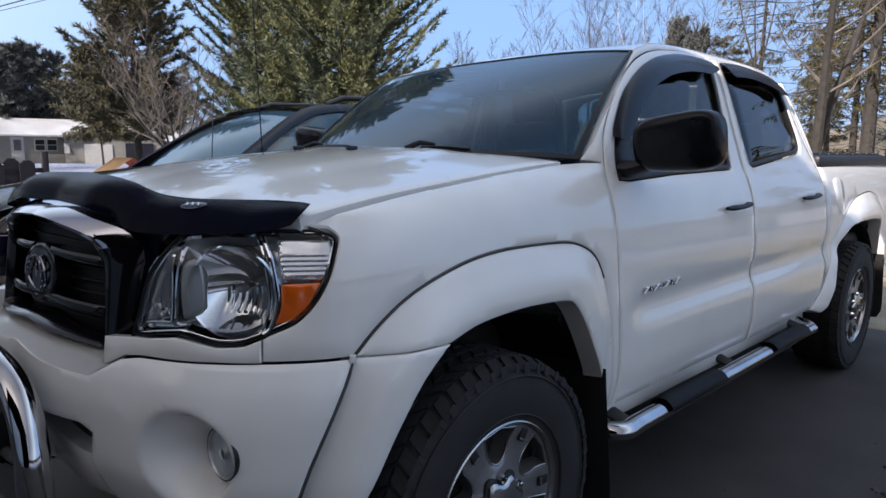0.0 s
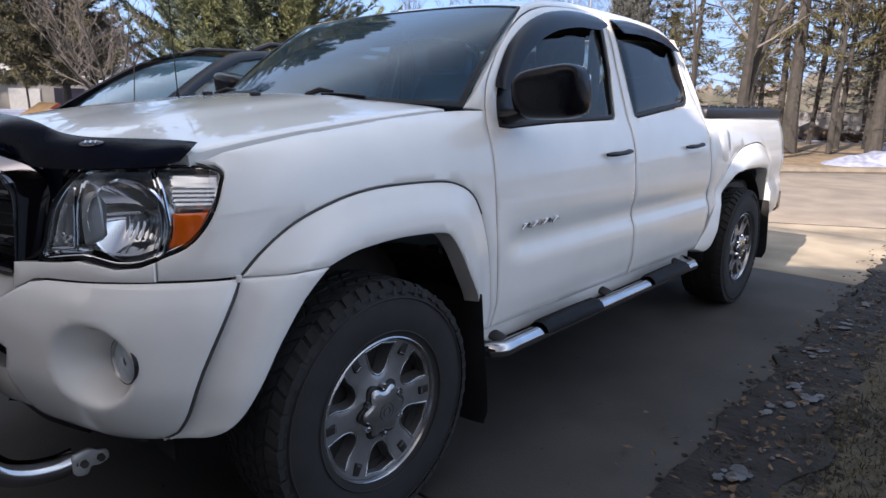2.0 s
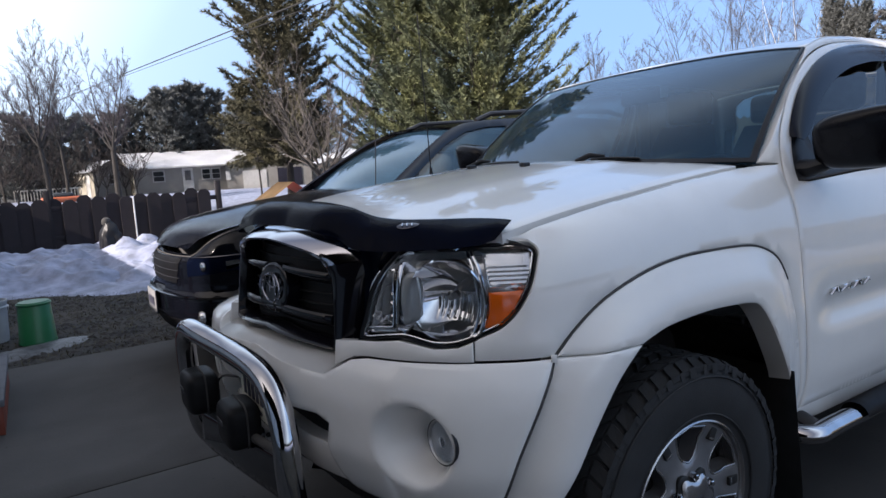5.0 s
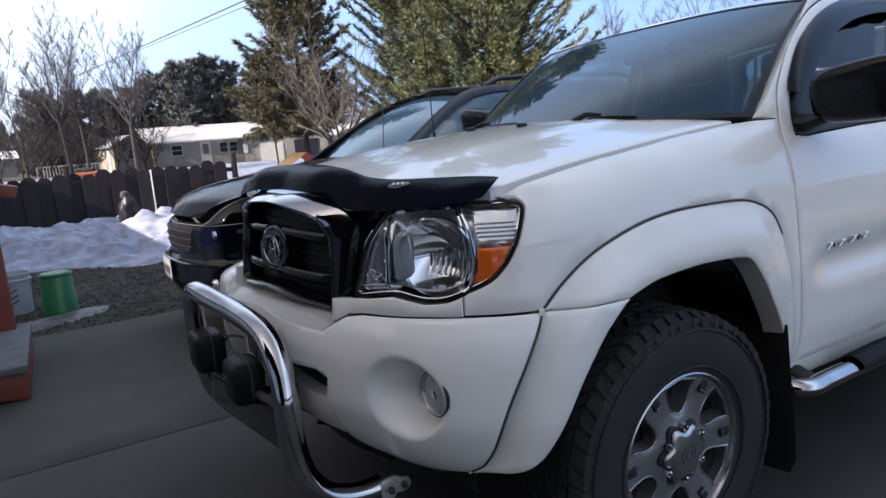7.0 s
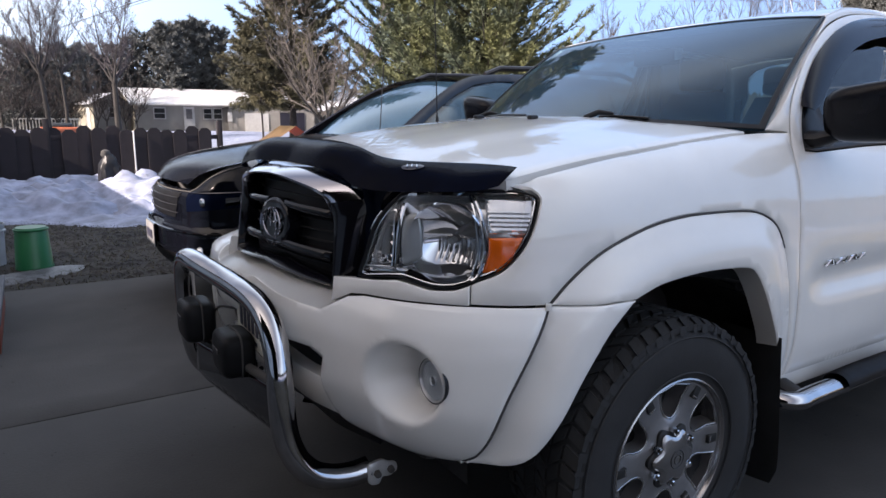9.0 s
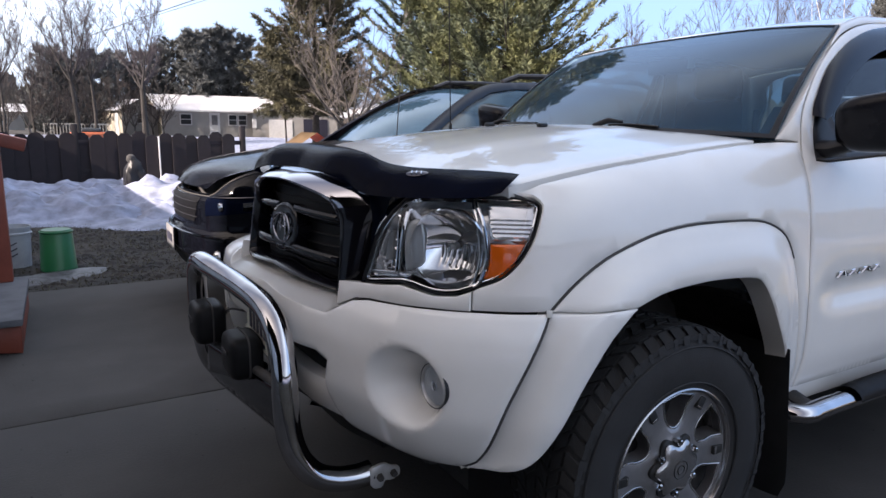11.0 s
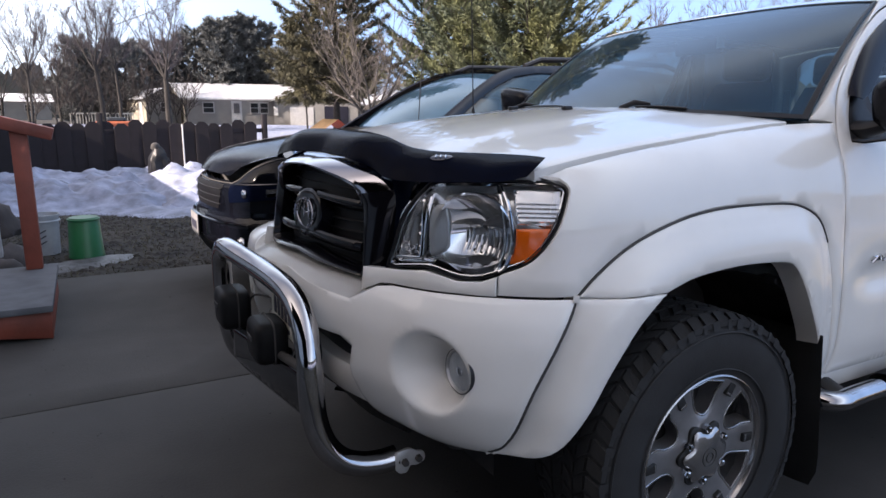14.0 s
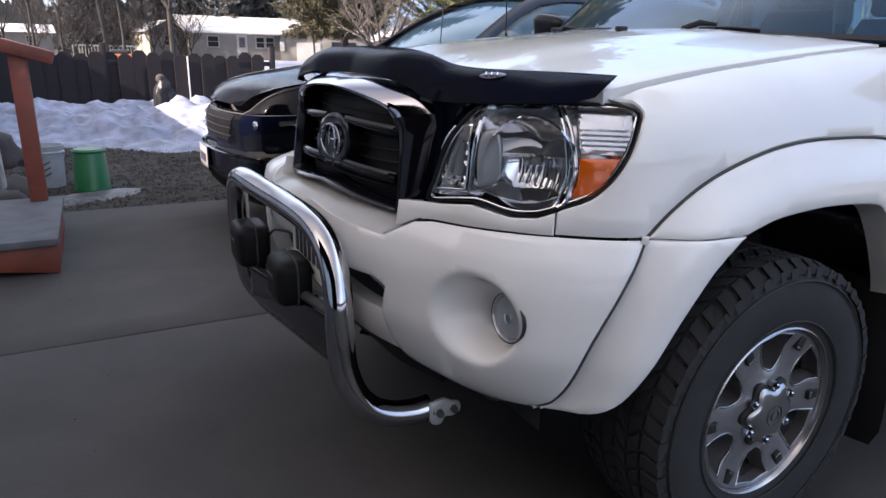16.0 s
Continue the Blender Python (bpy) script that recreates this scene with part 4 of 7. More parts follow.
# wheels
def wheel(at, face):
    """face: -1 for the driver's side, 1 for the other."""
    hub = thing("wheel", "", "")
    hub.parent, hub.location = truck, at
    f = face
    prof = [(.212, .10), (.222, .122), (.25, .131), (.30, .134), (.335, .130), (.360, .122), (.374, .108), (.379, .07), (.380, 0), (.379, -.07), (.374, -.108), (.360, -.122), (.335, -.130), (.30, -.134), (.25, -.130), (.225, -.118), (.212, -.10)]
    tyre = part("tyre", lathe_bm([(r, f * h) for r, h in prof], 72, "y", close=True), RUBBER, hub, "black all-terrain tyre with blocky tread")
    bm = bmesh.new()
    rng = random.Random(3)
    count = 50
    for row, (y0, y1, shift) in enumerate(((-.128, -.088, 0), (-.078, -.046, .5), (-.037, -.005, .15), (.005, .037, .6), (.046, .078, .1), (.088, .128, .45))):
        for i in range(count):
            a0 = 2 * math.pi * (i + shift) / count
            a1 = a0 + 2 * math.pi / count * (.70 if row in (0, 5) else .74) * rng.uniform(.88, 1.1)
            sk = (.045 if row in (0, 5) else .07) * (1 if row % 2 else -1)
            r0, r1 = .371, .3865
            ring_v = []
            for r in (r0, r1):
                for (yy, aa) in ((y0, a0), (y1, a0 + sk), (y1, a1 + sk), (y0, a1)):
                    rr = r - (.013 if abs(yy) > .1 else 0) + rng.uniform(-.0012, .0012)
                    ring_v.append(bm.verts.new((rr * math.cos(aa), f * yy, rr * math.sin(aa))))
            v = ring_v
            for q in ((4, 5, 6, 7), (0, 4, 7, 3), (1, 2, 6, 5), (0, 1, 5, 4), (3, 7, 6, 2)):
                bm.faces.new([v[k] for k in q])
            if row in (0, 5):
                ye = -.1325 if row == 0 else .1325
                lug = [bm.verts.new((r * math.cos(a), f * y, r * math.sin(a))) for r, y in ((.3765, (y0 if row == 0 else y1)), (.352, ye)) for a in (a0 + .01, a0 + (.045 if i % 2 else .075))]
                bm.faces.new((lug[0], lug[1], lug[3], lug[2]))
    bmesh.ops.recalc_face_normals(bm, faces=bm.faces)
    part("tread", bm, RUBBER, tyre, smooth=False)
    for k in range(2):
        part("sidewall_ring", lathe_bm([(.345 - .1 * k, f * .1318), (.342 - .1 * k, f * .1345), (.339 - .1 * k, f * .1322)], 64, "y", close=True), RUBBER, tyre)
    rim = part("rim", lathe_bm([(.2045, f * .125), (.208, f * .123), (.209, f * .108), (.203, f * .098), (.196, f * .06), (.19, -f * .1), (.186, -f * .1), (.190, f * .058), (.2003, f * .109), (.202, f * .122)], 72, "y", close=True), ALLOY, hub, "silver six-spoke alloy rim")
    rim.scale = (1.075, 1, 1.075)
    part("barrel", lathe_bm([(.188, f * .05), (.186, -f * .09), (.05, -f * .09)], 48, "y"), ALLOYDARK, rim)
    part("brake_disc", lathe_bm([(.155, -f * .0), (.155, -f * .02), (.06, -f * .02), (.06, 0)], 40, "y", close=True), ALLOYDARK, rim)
    holes = []
    for k in range(6):
        a = math.pi / 3 * k + .52
        lp = [(.186, -.29), (.190, 0), (.186, .29), (.155, .255), (.132, .25), (.114, .20), (.104, .10), (.101, 0), (.104, -.10), (.114, -.20), (.132, -.25), (.155, -.255)]
        holes.append(resample([(r * math.cos(a + t * .98), r * math.sin(a + t * .98)) for r, t in lp], .012))
    circ = [(.2015 * math.cos(t), .2015 * math.sin(t)) for t in np.linspace(0, 2 * math.pi, 72, endpoint=False)]

    def disc(u, v):
        r = np.hypot(u, v)
        return np.stack([u, f * (.101 + .010 * sstep(.12, .06, r) + .010 * sstep(.15, .195, r)), v], -1)
    part("spokes", sheet_bm(circ, disc, step=.014, depth=.045, holes=holes, edge=.005, gap=.001, flip=(f > 0), hole_depth=.05), SILVER, rim)
    for h in holes:
        part("window_edge", sheet_bm(inset(h, -.0045), lambda u, v: disc(u, v) + np.array((0, f * .0012, 0)), step=.02, depth=.004, holes=[inset(h, .0005)], edge=.001, gap=0, flip=(f > 0)), ALLOY, rim)
    for k in range(6):
        a = math.pi / 3 * k
        c = Vector((.174 * math.cos(a), f * .107, .174 * math.sin(a)))
        turn = Matrix.Translation(c) @ Matrix.Rotation(-a, 4, "Y")
        # dark block painted as the notch's shade, bright strip as its lit wall
        part("spoke_notch", box_bm(-.017, .017, -.006, .006, -.012, .012, .003), ALLOYDARK, rim).matrix_local = turn
        part("notch_wall", box_bm(-.014, -.009, -.0075, .0075, -.010, .010, .001), ALLOY, rim).matrix_local = turn
        nut = Vector((.070 * math.cos(a + .52), f * .112, .070 * math.sin(a + .52)))
        part("lug_nut", lathe_bm([(.0, f * .022), (.006, f * .021), (.0095, f * .016), (.0105, 0)], 6, "y"), CHROME, rim).location = nut
    cap_loop = [((.067 + .010 * math.cos(6 * t)) * math.cos(t), (.067 + .010 * math.cos(6 * t)) * math.sin(t)) for t in np.linspace(0, 2 * math.pi, 72, endpoint=False)]
    cap = part("centre_cap", sheet_bm(cap_loop, lambda u, v: np.stack([u, f * (.138 - 2.2 * (np.asarray(u) ** 2 + np.asarray(v) ** 2)), v], -1), step=.008, depth=.03, edge=.006, gap=0, flip=(f > 0)), ALLOY, rim)
    # dark disc added behind the cap as the shaded gap round it
    part("cap_seat", sheet_bm([(1.13 * u, 1.13 * v) for u, v in cap_loop], lambda u, v: np.stack([u, f * (.1165 + 0 * u), v], -1), step=.02, depth=.01, edge=.002, gap=0, flip=(f > 0)), ALLOYDARK, rim)
    part("cap_mark", lathe_bm([(.022, f * .136), (.024, f * .1385), (.026, f * .1355)], 32, "y", close=True), ALLOYDARK, cap)
    part("cap_mark", lathe_bm([(.010, f * .1373), (.012, f * .1395), (.014, f * .1368)], 24, "y", close=True), ALLOYDARK, cap)
    return hub


for x in (0, 3.236):
    for f in (-1, 1):
        wheel((x, f * .795, .388), f)

# dark wheel wells, chassis and inner floor
for x in (0, 3.236):
    for f in (-1, 1):
        prof = [(a, .50 + .04 * math.cos(a * 2)) for a in np.linspace(-.12, math.pi + .10, 22)]
        part("wheel_well", grid_bm(21, 3, lambda u, v: (x + prof[round(u * 21)][1] * math.cos(prof[round(u * 21)][0]), f * (.47 + (.40 if prof[round(u * 21)][1] * math.cos(prof[round(u * 21)][0]) > -.30 or x > 1 else .24) * v), .42 + prof[round(u * 21)][1] * math.sin(prof[round(u * 21)][0])), .004), SHADOW, truck)
part("chassis", box_bm(-.55, 4.05, -.52, .52, .33, .60, .03), SHADOW, truck)
part("floor_pan", box_bm(.52, 2.6, -.845, .845, .47, .66, .03), SHADOW, truck)
part("engine_bay", box_bm(-.62, .5, -.5, .5, .5, 1.09, .05), SHADOW, truck)
part("axle", tube_bm([(0, -.75, .37), (0, .75, .37)], .05, 12), SHADOW, truck)
part("axle", tube_bm([(3.236, -.75, .37), (3.236, .75, .37)], .06, 12), SHADOW, truck)
for f in (-1, 1):
    part("sill", box_bm(.55, 2.5, min(f * .78, f * .852), max(f * .78, f * .852), .41, .50, .02), WHITE, truck)

# bed, tonneau and tail
part("bed_floor", box_bm(2.62, 4.1, -.80, .80, .72, .80, .02), SHADOW, truck)
part("tailgate", box_bm(4.10, 4.145, -.80, .80, .70, 1.22, .02), WHITE, truck)
part("rear_bumper", box_bm(4.10, 4.24, -.88, .88, .52, .68, .03, 3), DARKCHROME, truck)
cover = part("tonneau_cover", box_bm(2.63, 4.11, -.79, .79, 1.245, 1.283, .012), PLASTIC, truck, "black folding tonneau cover")
for k in range(9):
    part("tonneau_slat", box_bm(2.66 + k * .16, 2.80 + k * .16, -.77, .77, 1.281, 1.293, .006), PLASTIC, cover)
for f in (-1, 1):
    part("bed_rail_cap", box_bm(2.63, 4.12, min(f * .775, f * .825), max(f * .775, f * .825), 1.215, 1.275, .012), PLASTIC, truck)

# mud flaps
for x, top, low in ((.445, .66, .15), (3.70, .655, .22)):
    for f in (-1, 1):
        part("mud_flap", grid_bm(6, 8, lambda u, v: (x - .02 + .045 * v + .012 * v * v, f * (.625 + .318 * u + .012 * v * u - .03 * v ** 12 * u), top + (low - top) * v + .012 * (2 * u - 1) ** 2 * v ** 6), .008), FLAP, truck)

# mirrors, handles, visors, badges, steps
def mirror_bm(f):
    def fn(u, v):
        a, b = (u - .5) * 2 * math.pi, (v - .5) * math.pi
        sq = lambda t: math.copysign(abs(t) ** .55, t)
        cx, cy, cz = sq(math.cos(b)) * sq(math.cos(a)), sq(math.cos(b)) * sq(math.sin(a)), sq(math.sin(b))
        y = .985 + .135 * cz
        zc = 1.318 + .012 * cz
        hgt = .088 + .006 * cz
        return Vector((.715 + (.072 - .01 * cz) * cx - .02 * cy, f * y, zc + hgt * cy))
    return grid_bm(28, 18, fn)


for f in (-1, 1):
    mir = part("wing_mirror", mirror_bm(f), MIRRORBLACK, truck, "black door mirror", sharp=60)
    part("mirror_foot", tube_bm([(.70, f * .79, 1.235), (.70, f * .84, 1.236), (.71, f * .90, 1.255)], [.05, .045, .03], 12, flat=.6), PLASTIC, mir)
    part("mirror_glass", box_bm(.775, .782, min(f * .885, f * 1.095), max(f * .885, f * 1.095), 1.255, 1.38, .003), CHROME, mir)
    part("sail_panel", sheet_bm([(.645, 1.205), (.82, 1.21), (.80, 1.30), (.76, 1.40), (.70, 1.345), (.665, 1.28)], skin(-.001), step=.04, depth=.012), PLASTIC, mir)
    if f > 0:
        ob = [c for c in mir.children if c.name.startswith("sail_panel")][0]
        ob.data.transform(Matrix.Scale(-1, 4, (0, 1, 0)))
        ob.data.flip_normals()
for x0 in (1.335, 2.215):
    for f in (-1, 1):
        cup = part("handle_cup", sheet_bm(spline([(x0 + .04, 1.085), (x0 + .075, 1.125), (x0 + .12, 1.135), (x0 + .165, 1.12), (x0 + .18, 1.085), (x0 + .165, 1.05), (x0 + .12, 1.035), (x0 + .075, 1.045)], 3, True),
                   lambda s, z: body(s, z, .003 - .012 * np.maximum(0, 1 - ((np.asarray(s) - x0 - .11) / .075) ** 2 - ((np.asarray(z) - 1.085) / .052) ** 2)), step=.012, depth=.004, gap=0), WHITE, truck)
        handle = part("door_handle", tube_bm([tuple(body(x0 + .215 * t, 1.076 + .008 * t, .004 + .032 * math.sin(math.pi * (.12 + .76 * t)))) for t in np.linspace(0, 1, 12)], [.011, .016, .0175, .0165, .015, .0145, .0145, .0145, .015, .0165, .0175, .012], 10, flat=.62), PLASTIC, truck, "black plastic pull handle")
        if f > 0:
            for ob in (cup, handle):
                ob.data.transform(Matrix.Scale(-1, 4, (0, 1, 0)))
                ob.data.flip_normals()


def visor(path, width, name="window_visor"):
    top = inset(path, 0)
    bm = bmesh.new()
    p = np.array(path)
    t = np.gradient(p, axis=0)
    nrm = np.stack([t[:, 1], -t[:, 0]], 1) / np.hypot(*t.T)[:, None]
    rows = []
    n = len(p)
    for i in range(n):
        w = width * min(1, .35 + 4 * min(i, n - 1 - i) / n)
        row = []
        for k, (a, o) in enumerate(((-.006, .004), (0.0, .016), (.35, .026), (.7, .030), (1.0, .031), (1.0, .027), (.6, .024), (.1, .012))):
            d = a if k == 0 else a * w
            q = p[i] + nrm[i] * d
            row.append(bm.verts.new(tuple(body(q[0], q[1], o))))
        rows.append(row)
    for a, b in zip(rows, rows[1:]):
        for k in range(7):
            bm.faces.new((a[k], b[k], b[k + 1], a[k + 1]))
    bm.faces.new(rows[0])
    bm.faces.new(rows[-1][::-1])
    bmesh.ops.recalc_face_normals(bm, faces=bm.faces)
    ob = part(name, bm, VISOR, truck, "smoked black window visor")
    return ob, mirrored(ob)


visor(spline([(.672, 1.335), (.70, 1.38), (.805, 1.487), (.945, 1.573), (1.08, 1.625), (1.19, 1.65), (1.32, 1.668), (1.445, 1.673), (1.55, 1.668), (1.60, 1.655)], 3), .066)
visor(spline([(1.685, 1.668), (1.75, 1.675), (1.9, 1.682), (2.035, 1.676), (2.2, 1.658), (2.32, 1.625), (2.375, 1.585)], 4), .06)

# door badge as plain chrome strokes
badge = part("door_badge", tube_bm([tuple(body(.71, .842, .003)), tuple(body(.965, .848, .003))], .0015, 6), DARKCHROME, truck, "chrome lettering drawn as plain strokes")
for k in range(7):
    x = .715 + k * .035
    lean = (.012, -.010, .014, .002, .012, -.012, .012)[k]
    part("badge_stroke", tube_bm([tuple(body(x + .006 - lean, .836 + .0007 * k, .005)), tuple(body(x + .006 + lean, .857 + .0007 * k, .005))], .0062, 6, flat=.5), CHROME, badge)
    part("badge_stroke", tube_bm([tuple(body(x - .004, (.838 if k % 2 else .855) + .0007 * k, .005)), tuple(body(x + .020, (.838 if k % 2 else .855) + .0007 * k, .005))], .0042, 6, flat=.5), CHROME, badge)

for f in (-1, 1):
    y = f * .935
    path = spline([(.50, f * .80, .435), (.515, f * .875, .43), (.56, y, .427), (.70, y, .427), (1.4, y, .427), (2.2, y, .427), (2.33, y, .427), (2.385, f * .875, .43), (2.40, f * .80, .435)], 6)
    step = part("side_step", tube_bm(path, .034, 18, flat=.85), BARCHROME, truck, "chrome side step bar with black treads")
    for a, b in ((.80, 1.24), (1.76, 2.20)):
        part("tread_pad", grid_bm(24, 10, lambda u, v: (a + (b - a) * u, y + .044 * math.cos(math.pi * (1.15 - 1.3 * v)) * f * -1, .427 + (.036 + .006 * math.sin(math.pi * u) ** .3 + (.003 if int(u * 24) % 2 else 0)) * max(0, math.sin(math.pi * (1.15 - 1.3 * v)) + .15)), .006), PLASTIC, step)
    for x in (.62, 1.45, 2.28):
        part("step_bracket", tube_bm([(x, f * .60, .47), (x, f * .80, .46), (x, f * .91, .43)], [.03, .035, .03], 8, flat=.5), SHADOW, step)

# aerial on the far wing
aerial = part("aerial", tube_bm([(.300, .795, 1.24), (.298, .795, 1.30)], [.012, .006], 8), PLASTIC, truck)
part("mast", tube_bm([(.298, .795, 1.29), (.27, .79, 2.02)], .0026, 6), PLASTIC, aerial)
# white clip at the joint of wing, flare and bumper
# dark strips laid in the panel seams as the shade of the gaps
seam_strip = part("seam_seal", tube_bm([tuple(bumper_fn(np.array([s]), np.array([z]))[0] + np.array((.005, .010, 0))) for s, z in BUMPER_SEAM[1:]], .0075, 6), SHADOW, truck)
mirrored(seam_strip)
seam_strip = part("seam_seal", tube_bm([tuple(body(s, z, -.001)) for s, z in FLARE_TOP[:-9]], .0035, 6), SHADOW, truck)
mirrored(seam_strip)
clip = part("clip", box_bm(-.007, .007, -.003, .003, -.009, .009, .001), WHITE, truck)
clip.matrix_local = Matrix.Translation(body(-.418, .857, .006)) @ Matrix.Rotation(-.5, 4, "Z")
# small bracket inside the near wheel arch
for f in (-1, 1):
    part("arch_bracket", box_bm(.30, .345, min(f * .80, f * .86), max(f * .80, f * .86), .80, .825, .004), PLASTIC, truck)
# wipers and washers
for (x, y), (x2, y2) in (((.235, -.30), (.36, -.47)), ((.30, .42), (.25, .06))):
    w = part("wiper", tube_bm([(x - .02, y + .01, 1.296), (x + .02, y - .02, 1.315), (x + .05, y - .06, 1.310)], [.008, .010, .005], 10), PLASTIC, truck)
    pts = []
    for t in np.linspace(0, 1, 8):
        yy = y + (y2 - y) * t
        u = yy / .772
        pts.append(Vector(screen_fn(u, .030 + .006 * math.sin(math.pi * t))) + Vector((-.010, 0, .005)))
    part("wiper_arm", tube_bm(pts, .0045, 8), PLASTIC, w)
    part("wiper_blade", tube_bm([q + Vector((.006, 0, -.006)) for q in pts], .0035, 6), RUBBER, w)
part("interior_mirror", box_bm(.90, .925, -.12, .12, 1.52, 1.585, .01), DASH, truck)
for y in (-.16, .16):
    part("washer_jet", box_bm(.08, .115, y - .012, y + .012, 1.288, 1.303, .005), PLASTIC, truck)

# cabin seen through the glass
part("dashboard", grid_bm(20, 8, lambda u, v: (.36 + .5 * v + .10 * (2 * u - 1) ** 2, (2 * u - 1) * .74, 1.235 - .16 * v ** 3), .05), DASH, truck)
part("steering_wheel", tube_bm([(.98 - .10 * math.sin(t), -.38 + .185 * math.cos(t), 1.12 + .155 * math.sin(t)) for t in np.linspace(0, 2 * math.pi, 36)], .016, 8, cap=False), DASH, truck)
for x in (1.35, 2.15):
    for y in (-.38, .38):
        seat = part("seat", box_bm(x - .28, x + .25, y - .25, y + .25, .70, .90, .07, 3), CLOTH, truck, "grey cloth seat")
        part("backrest", grid_bm(10, 12, lambda u, v: (x + .16 + .20 * v - .05 * math.sin(math.pi * u) * (1 - v) , y + (u - .5) * (.50 - .16 * v ** 3), .82 + .62 * v), .11), CLOTH, seat)
        part("headrest", box_bm(x + .33, x + .43, y - .13, y + .13, 1.45, 1.62, .04, 3), CLOTH, seat)
        part("belt", box_bm(x + .38, x + .386, y - .30 * (1 if y < 0 else -1) - .025, y - .30 * (1 if y < 0 else -1) + .025, 1.1, 1.55), BEIGE, seat)
part("headliner", grid_bm(10, 8, lambda u, v: (1.08 + 1.25 * u, (2 * v - 1) * .58, 1.655 + .03 * math.sin(math.pi * u)), .01), BEIGE, truck)
part("sticker", box_bm(.835, .838, -.185, -.15, 1.53, 1.575), WHITE, truck)
part("inner_door_card", box_bm(.62, 2.5, -.835, -.80, .62, 1.19, .02), DASH, truck)
part("inner_door_card", box_bm(.62, 2.5, .80, .835, .62, 1.19, .02), DASH, truck)
part("rear_wall", box_bm(2.52, 2.56, -.78, .78, .7, 1.25, .01), DASH, truck)
for f in (-1, 1):
    part("b_pillar_trim", box_bm(1.60, 1.68, min(f * .61, f * .645), max(f * .61, f * .645), 1.2, 1.62, .012), BEIGE, truck)

# shelf between grille and bumper
shelf_top = pchip([(0, .812), (.16, .804), (.30, .796), (.36, .793), (.45, .840), (.48, .845)])


def shelf(u, v):
    y = (2 * u - 1) * .40
    zt = float(shelf_top(abs(y)))
    p = bumper_fn(np.array([-NOSE - y]), np.array([zt - .004]))[0]
    q = grille_fn(-.03)(np.array([y]), np.array([.840 - .10 * y * y]))[0]
    m = p + (q - p) * v
    return Vector((m[0], m[1], m[2] + .006 * math.sin(math.pi * v)))


part("bumper_shelf", grid_bm(40, 4, shelf, .006), WHITE, truck)

# chrome bull bar, set a little askew, with lamps and plate
def askew(x, y, z):
    return Vector((x - .115 * y, y, z - .055 * y))


bull = thing("bull_bar", "", "")
bull.parent = truck
NEAR_TUBE = [(-.955, .10, .812), (-.938, 0, .804), (-.923, -.18, .797), (-.916, -.28, .778), (-.912, -.345, .735), (-.911, -.385, .66), (-.913, -.398, .58), (-.908, -.405, .48), (-.886, -.415, .405), (-.845, -.422, .352), (-.79, -.427, .326), (-.73, -.430, .318), (-.685, -.432, .322)]
FAR_TUBE = [(-.955, .10, .812), (-.975, .20, .822), (-.984, .31, .820), (-.985, .375, .79), (-.982, .415, .73), (-.978, .43, .64), (-.968, .44, .52), (-.945, .455, .42), (-.90, .47, .36), (-.82, .48, .335), (-.73, .485, .33)]
for pts in (NEAR_TUBE, FAR_TUBE):
    part("bar_tube", tube_bm([Vector(q) for q in spline(pts, 6)], .0345, 24), BARCHROME, bull, "polished chrome tube")
for sy, bx0 in ((1, 0.0), (-1, -.04)):
    br = part("mount_bracket", sheet_bm(spline([(-.698, .345), (-.68, .352), (-.653, .352), (-.63, .338), (-.608, .330), (-.605, .305), (-.63, .296), (-.652, .300), (-.664, .283), (-.69, .288), (-.70, .31)], 3, True), lambda u, v: np.stack([np.asarray(u) + bx0, sy * (-.462 + .1 * (np.asarray(u) + .65)) + 0 * np.asarray(v), np.asarray(v) + 0], -1), step=.02, depth=.010, edge=.002, gap=0, flip=(sy < 0)), STEEL, bull)
    for bx_, bz in ((-.672, .318), (-.628, .318)):
        part("bolt", lathe_bm([(0, -.012), (.009, -.011), (.011, -.004), (.011, .006)], 6, "y", m=Matrix.Translation((bx_ + bx0, sy * (-.465 + .1 * (bx_ + .65)), bz)) @ Matrix.Rotation(0 if sy > 0 else math.pi, 4, "Z")), SHADOW, br)
plate_holes = [[(y + .016 * math.cos(t), .398 + .011 * math.sin(t)) for t in np.linspace(0, 2 * math.pi, 10, endpoint=False)] for y in np.linspace(-.29, .29, 11)]


def skid(y, z):
    y, z = np.asarray(y, float), np.asarray(z, float)
    return np.stack([-.935 - .115 * y + .9 * np.maximum(0, .43 - z) ** 1.1, y, z - .055 * y], -1)


part("skid_plate", sheet_bm([(-.335, .345), (.335, .345), (.345, .43), (.335, .545), (-.335, .545), (-.345, .43)], skid, step=.04, depth=.006, holes=plate_holes, flip=True), DARKCHROME, bull)
def round_sq(t):
    return math.copysign(abs(t) ** .42, t)


def cover(u, v, x, y, z):
    """A lamp with a moulded cover: a box with well rounded corners."""
    a, b = u * 2 * math.pi, (v - .5) * math.pi
    r = round_sq(math.cos(b))
    return Vector((x + .052 * round_sq(math.sin(b)), y + .080 * r * round_sq(math.cos(a)), z + .067 * r * round_sq(math.sin(a))))


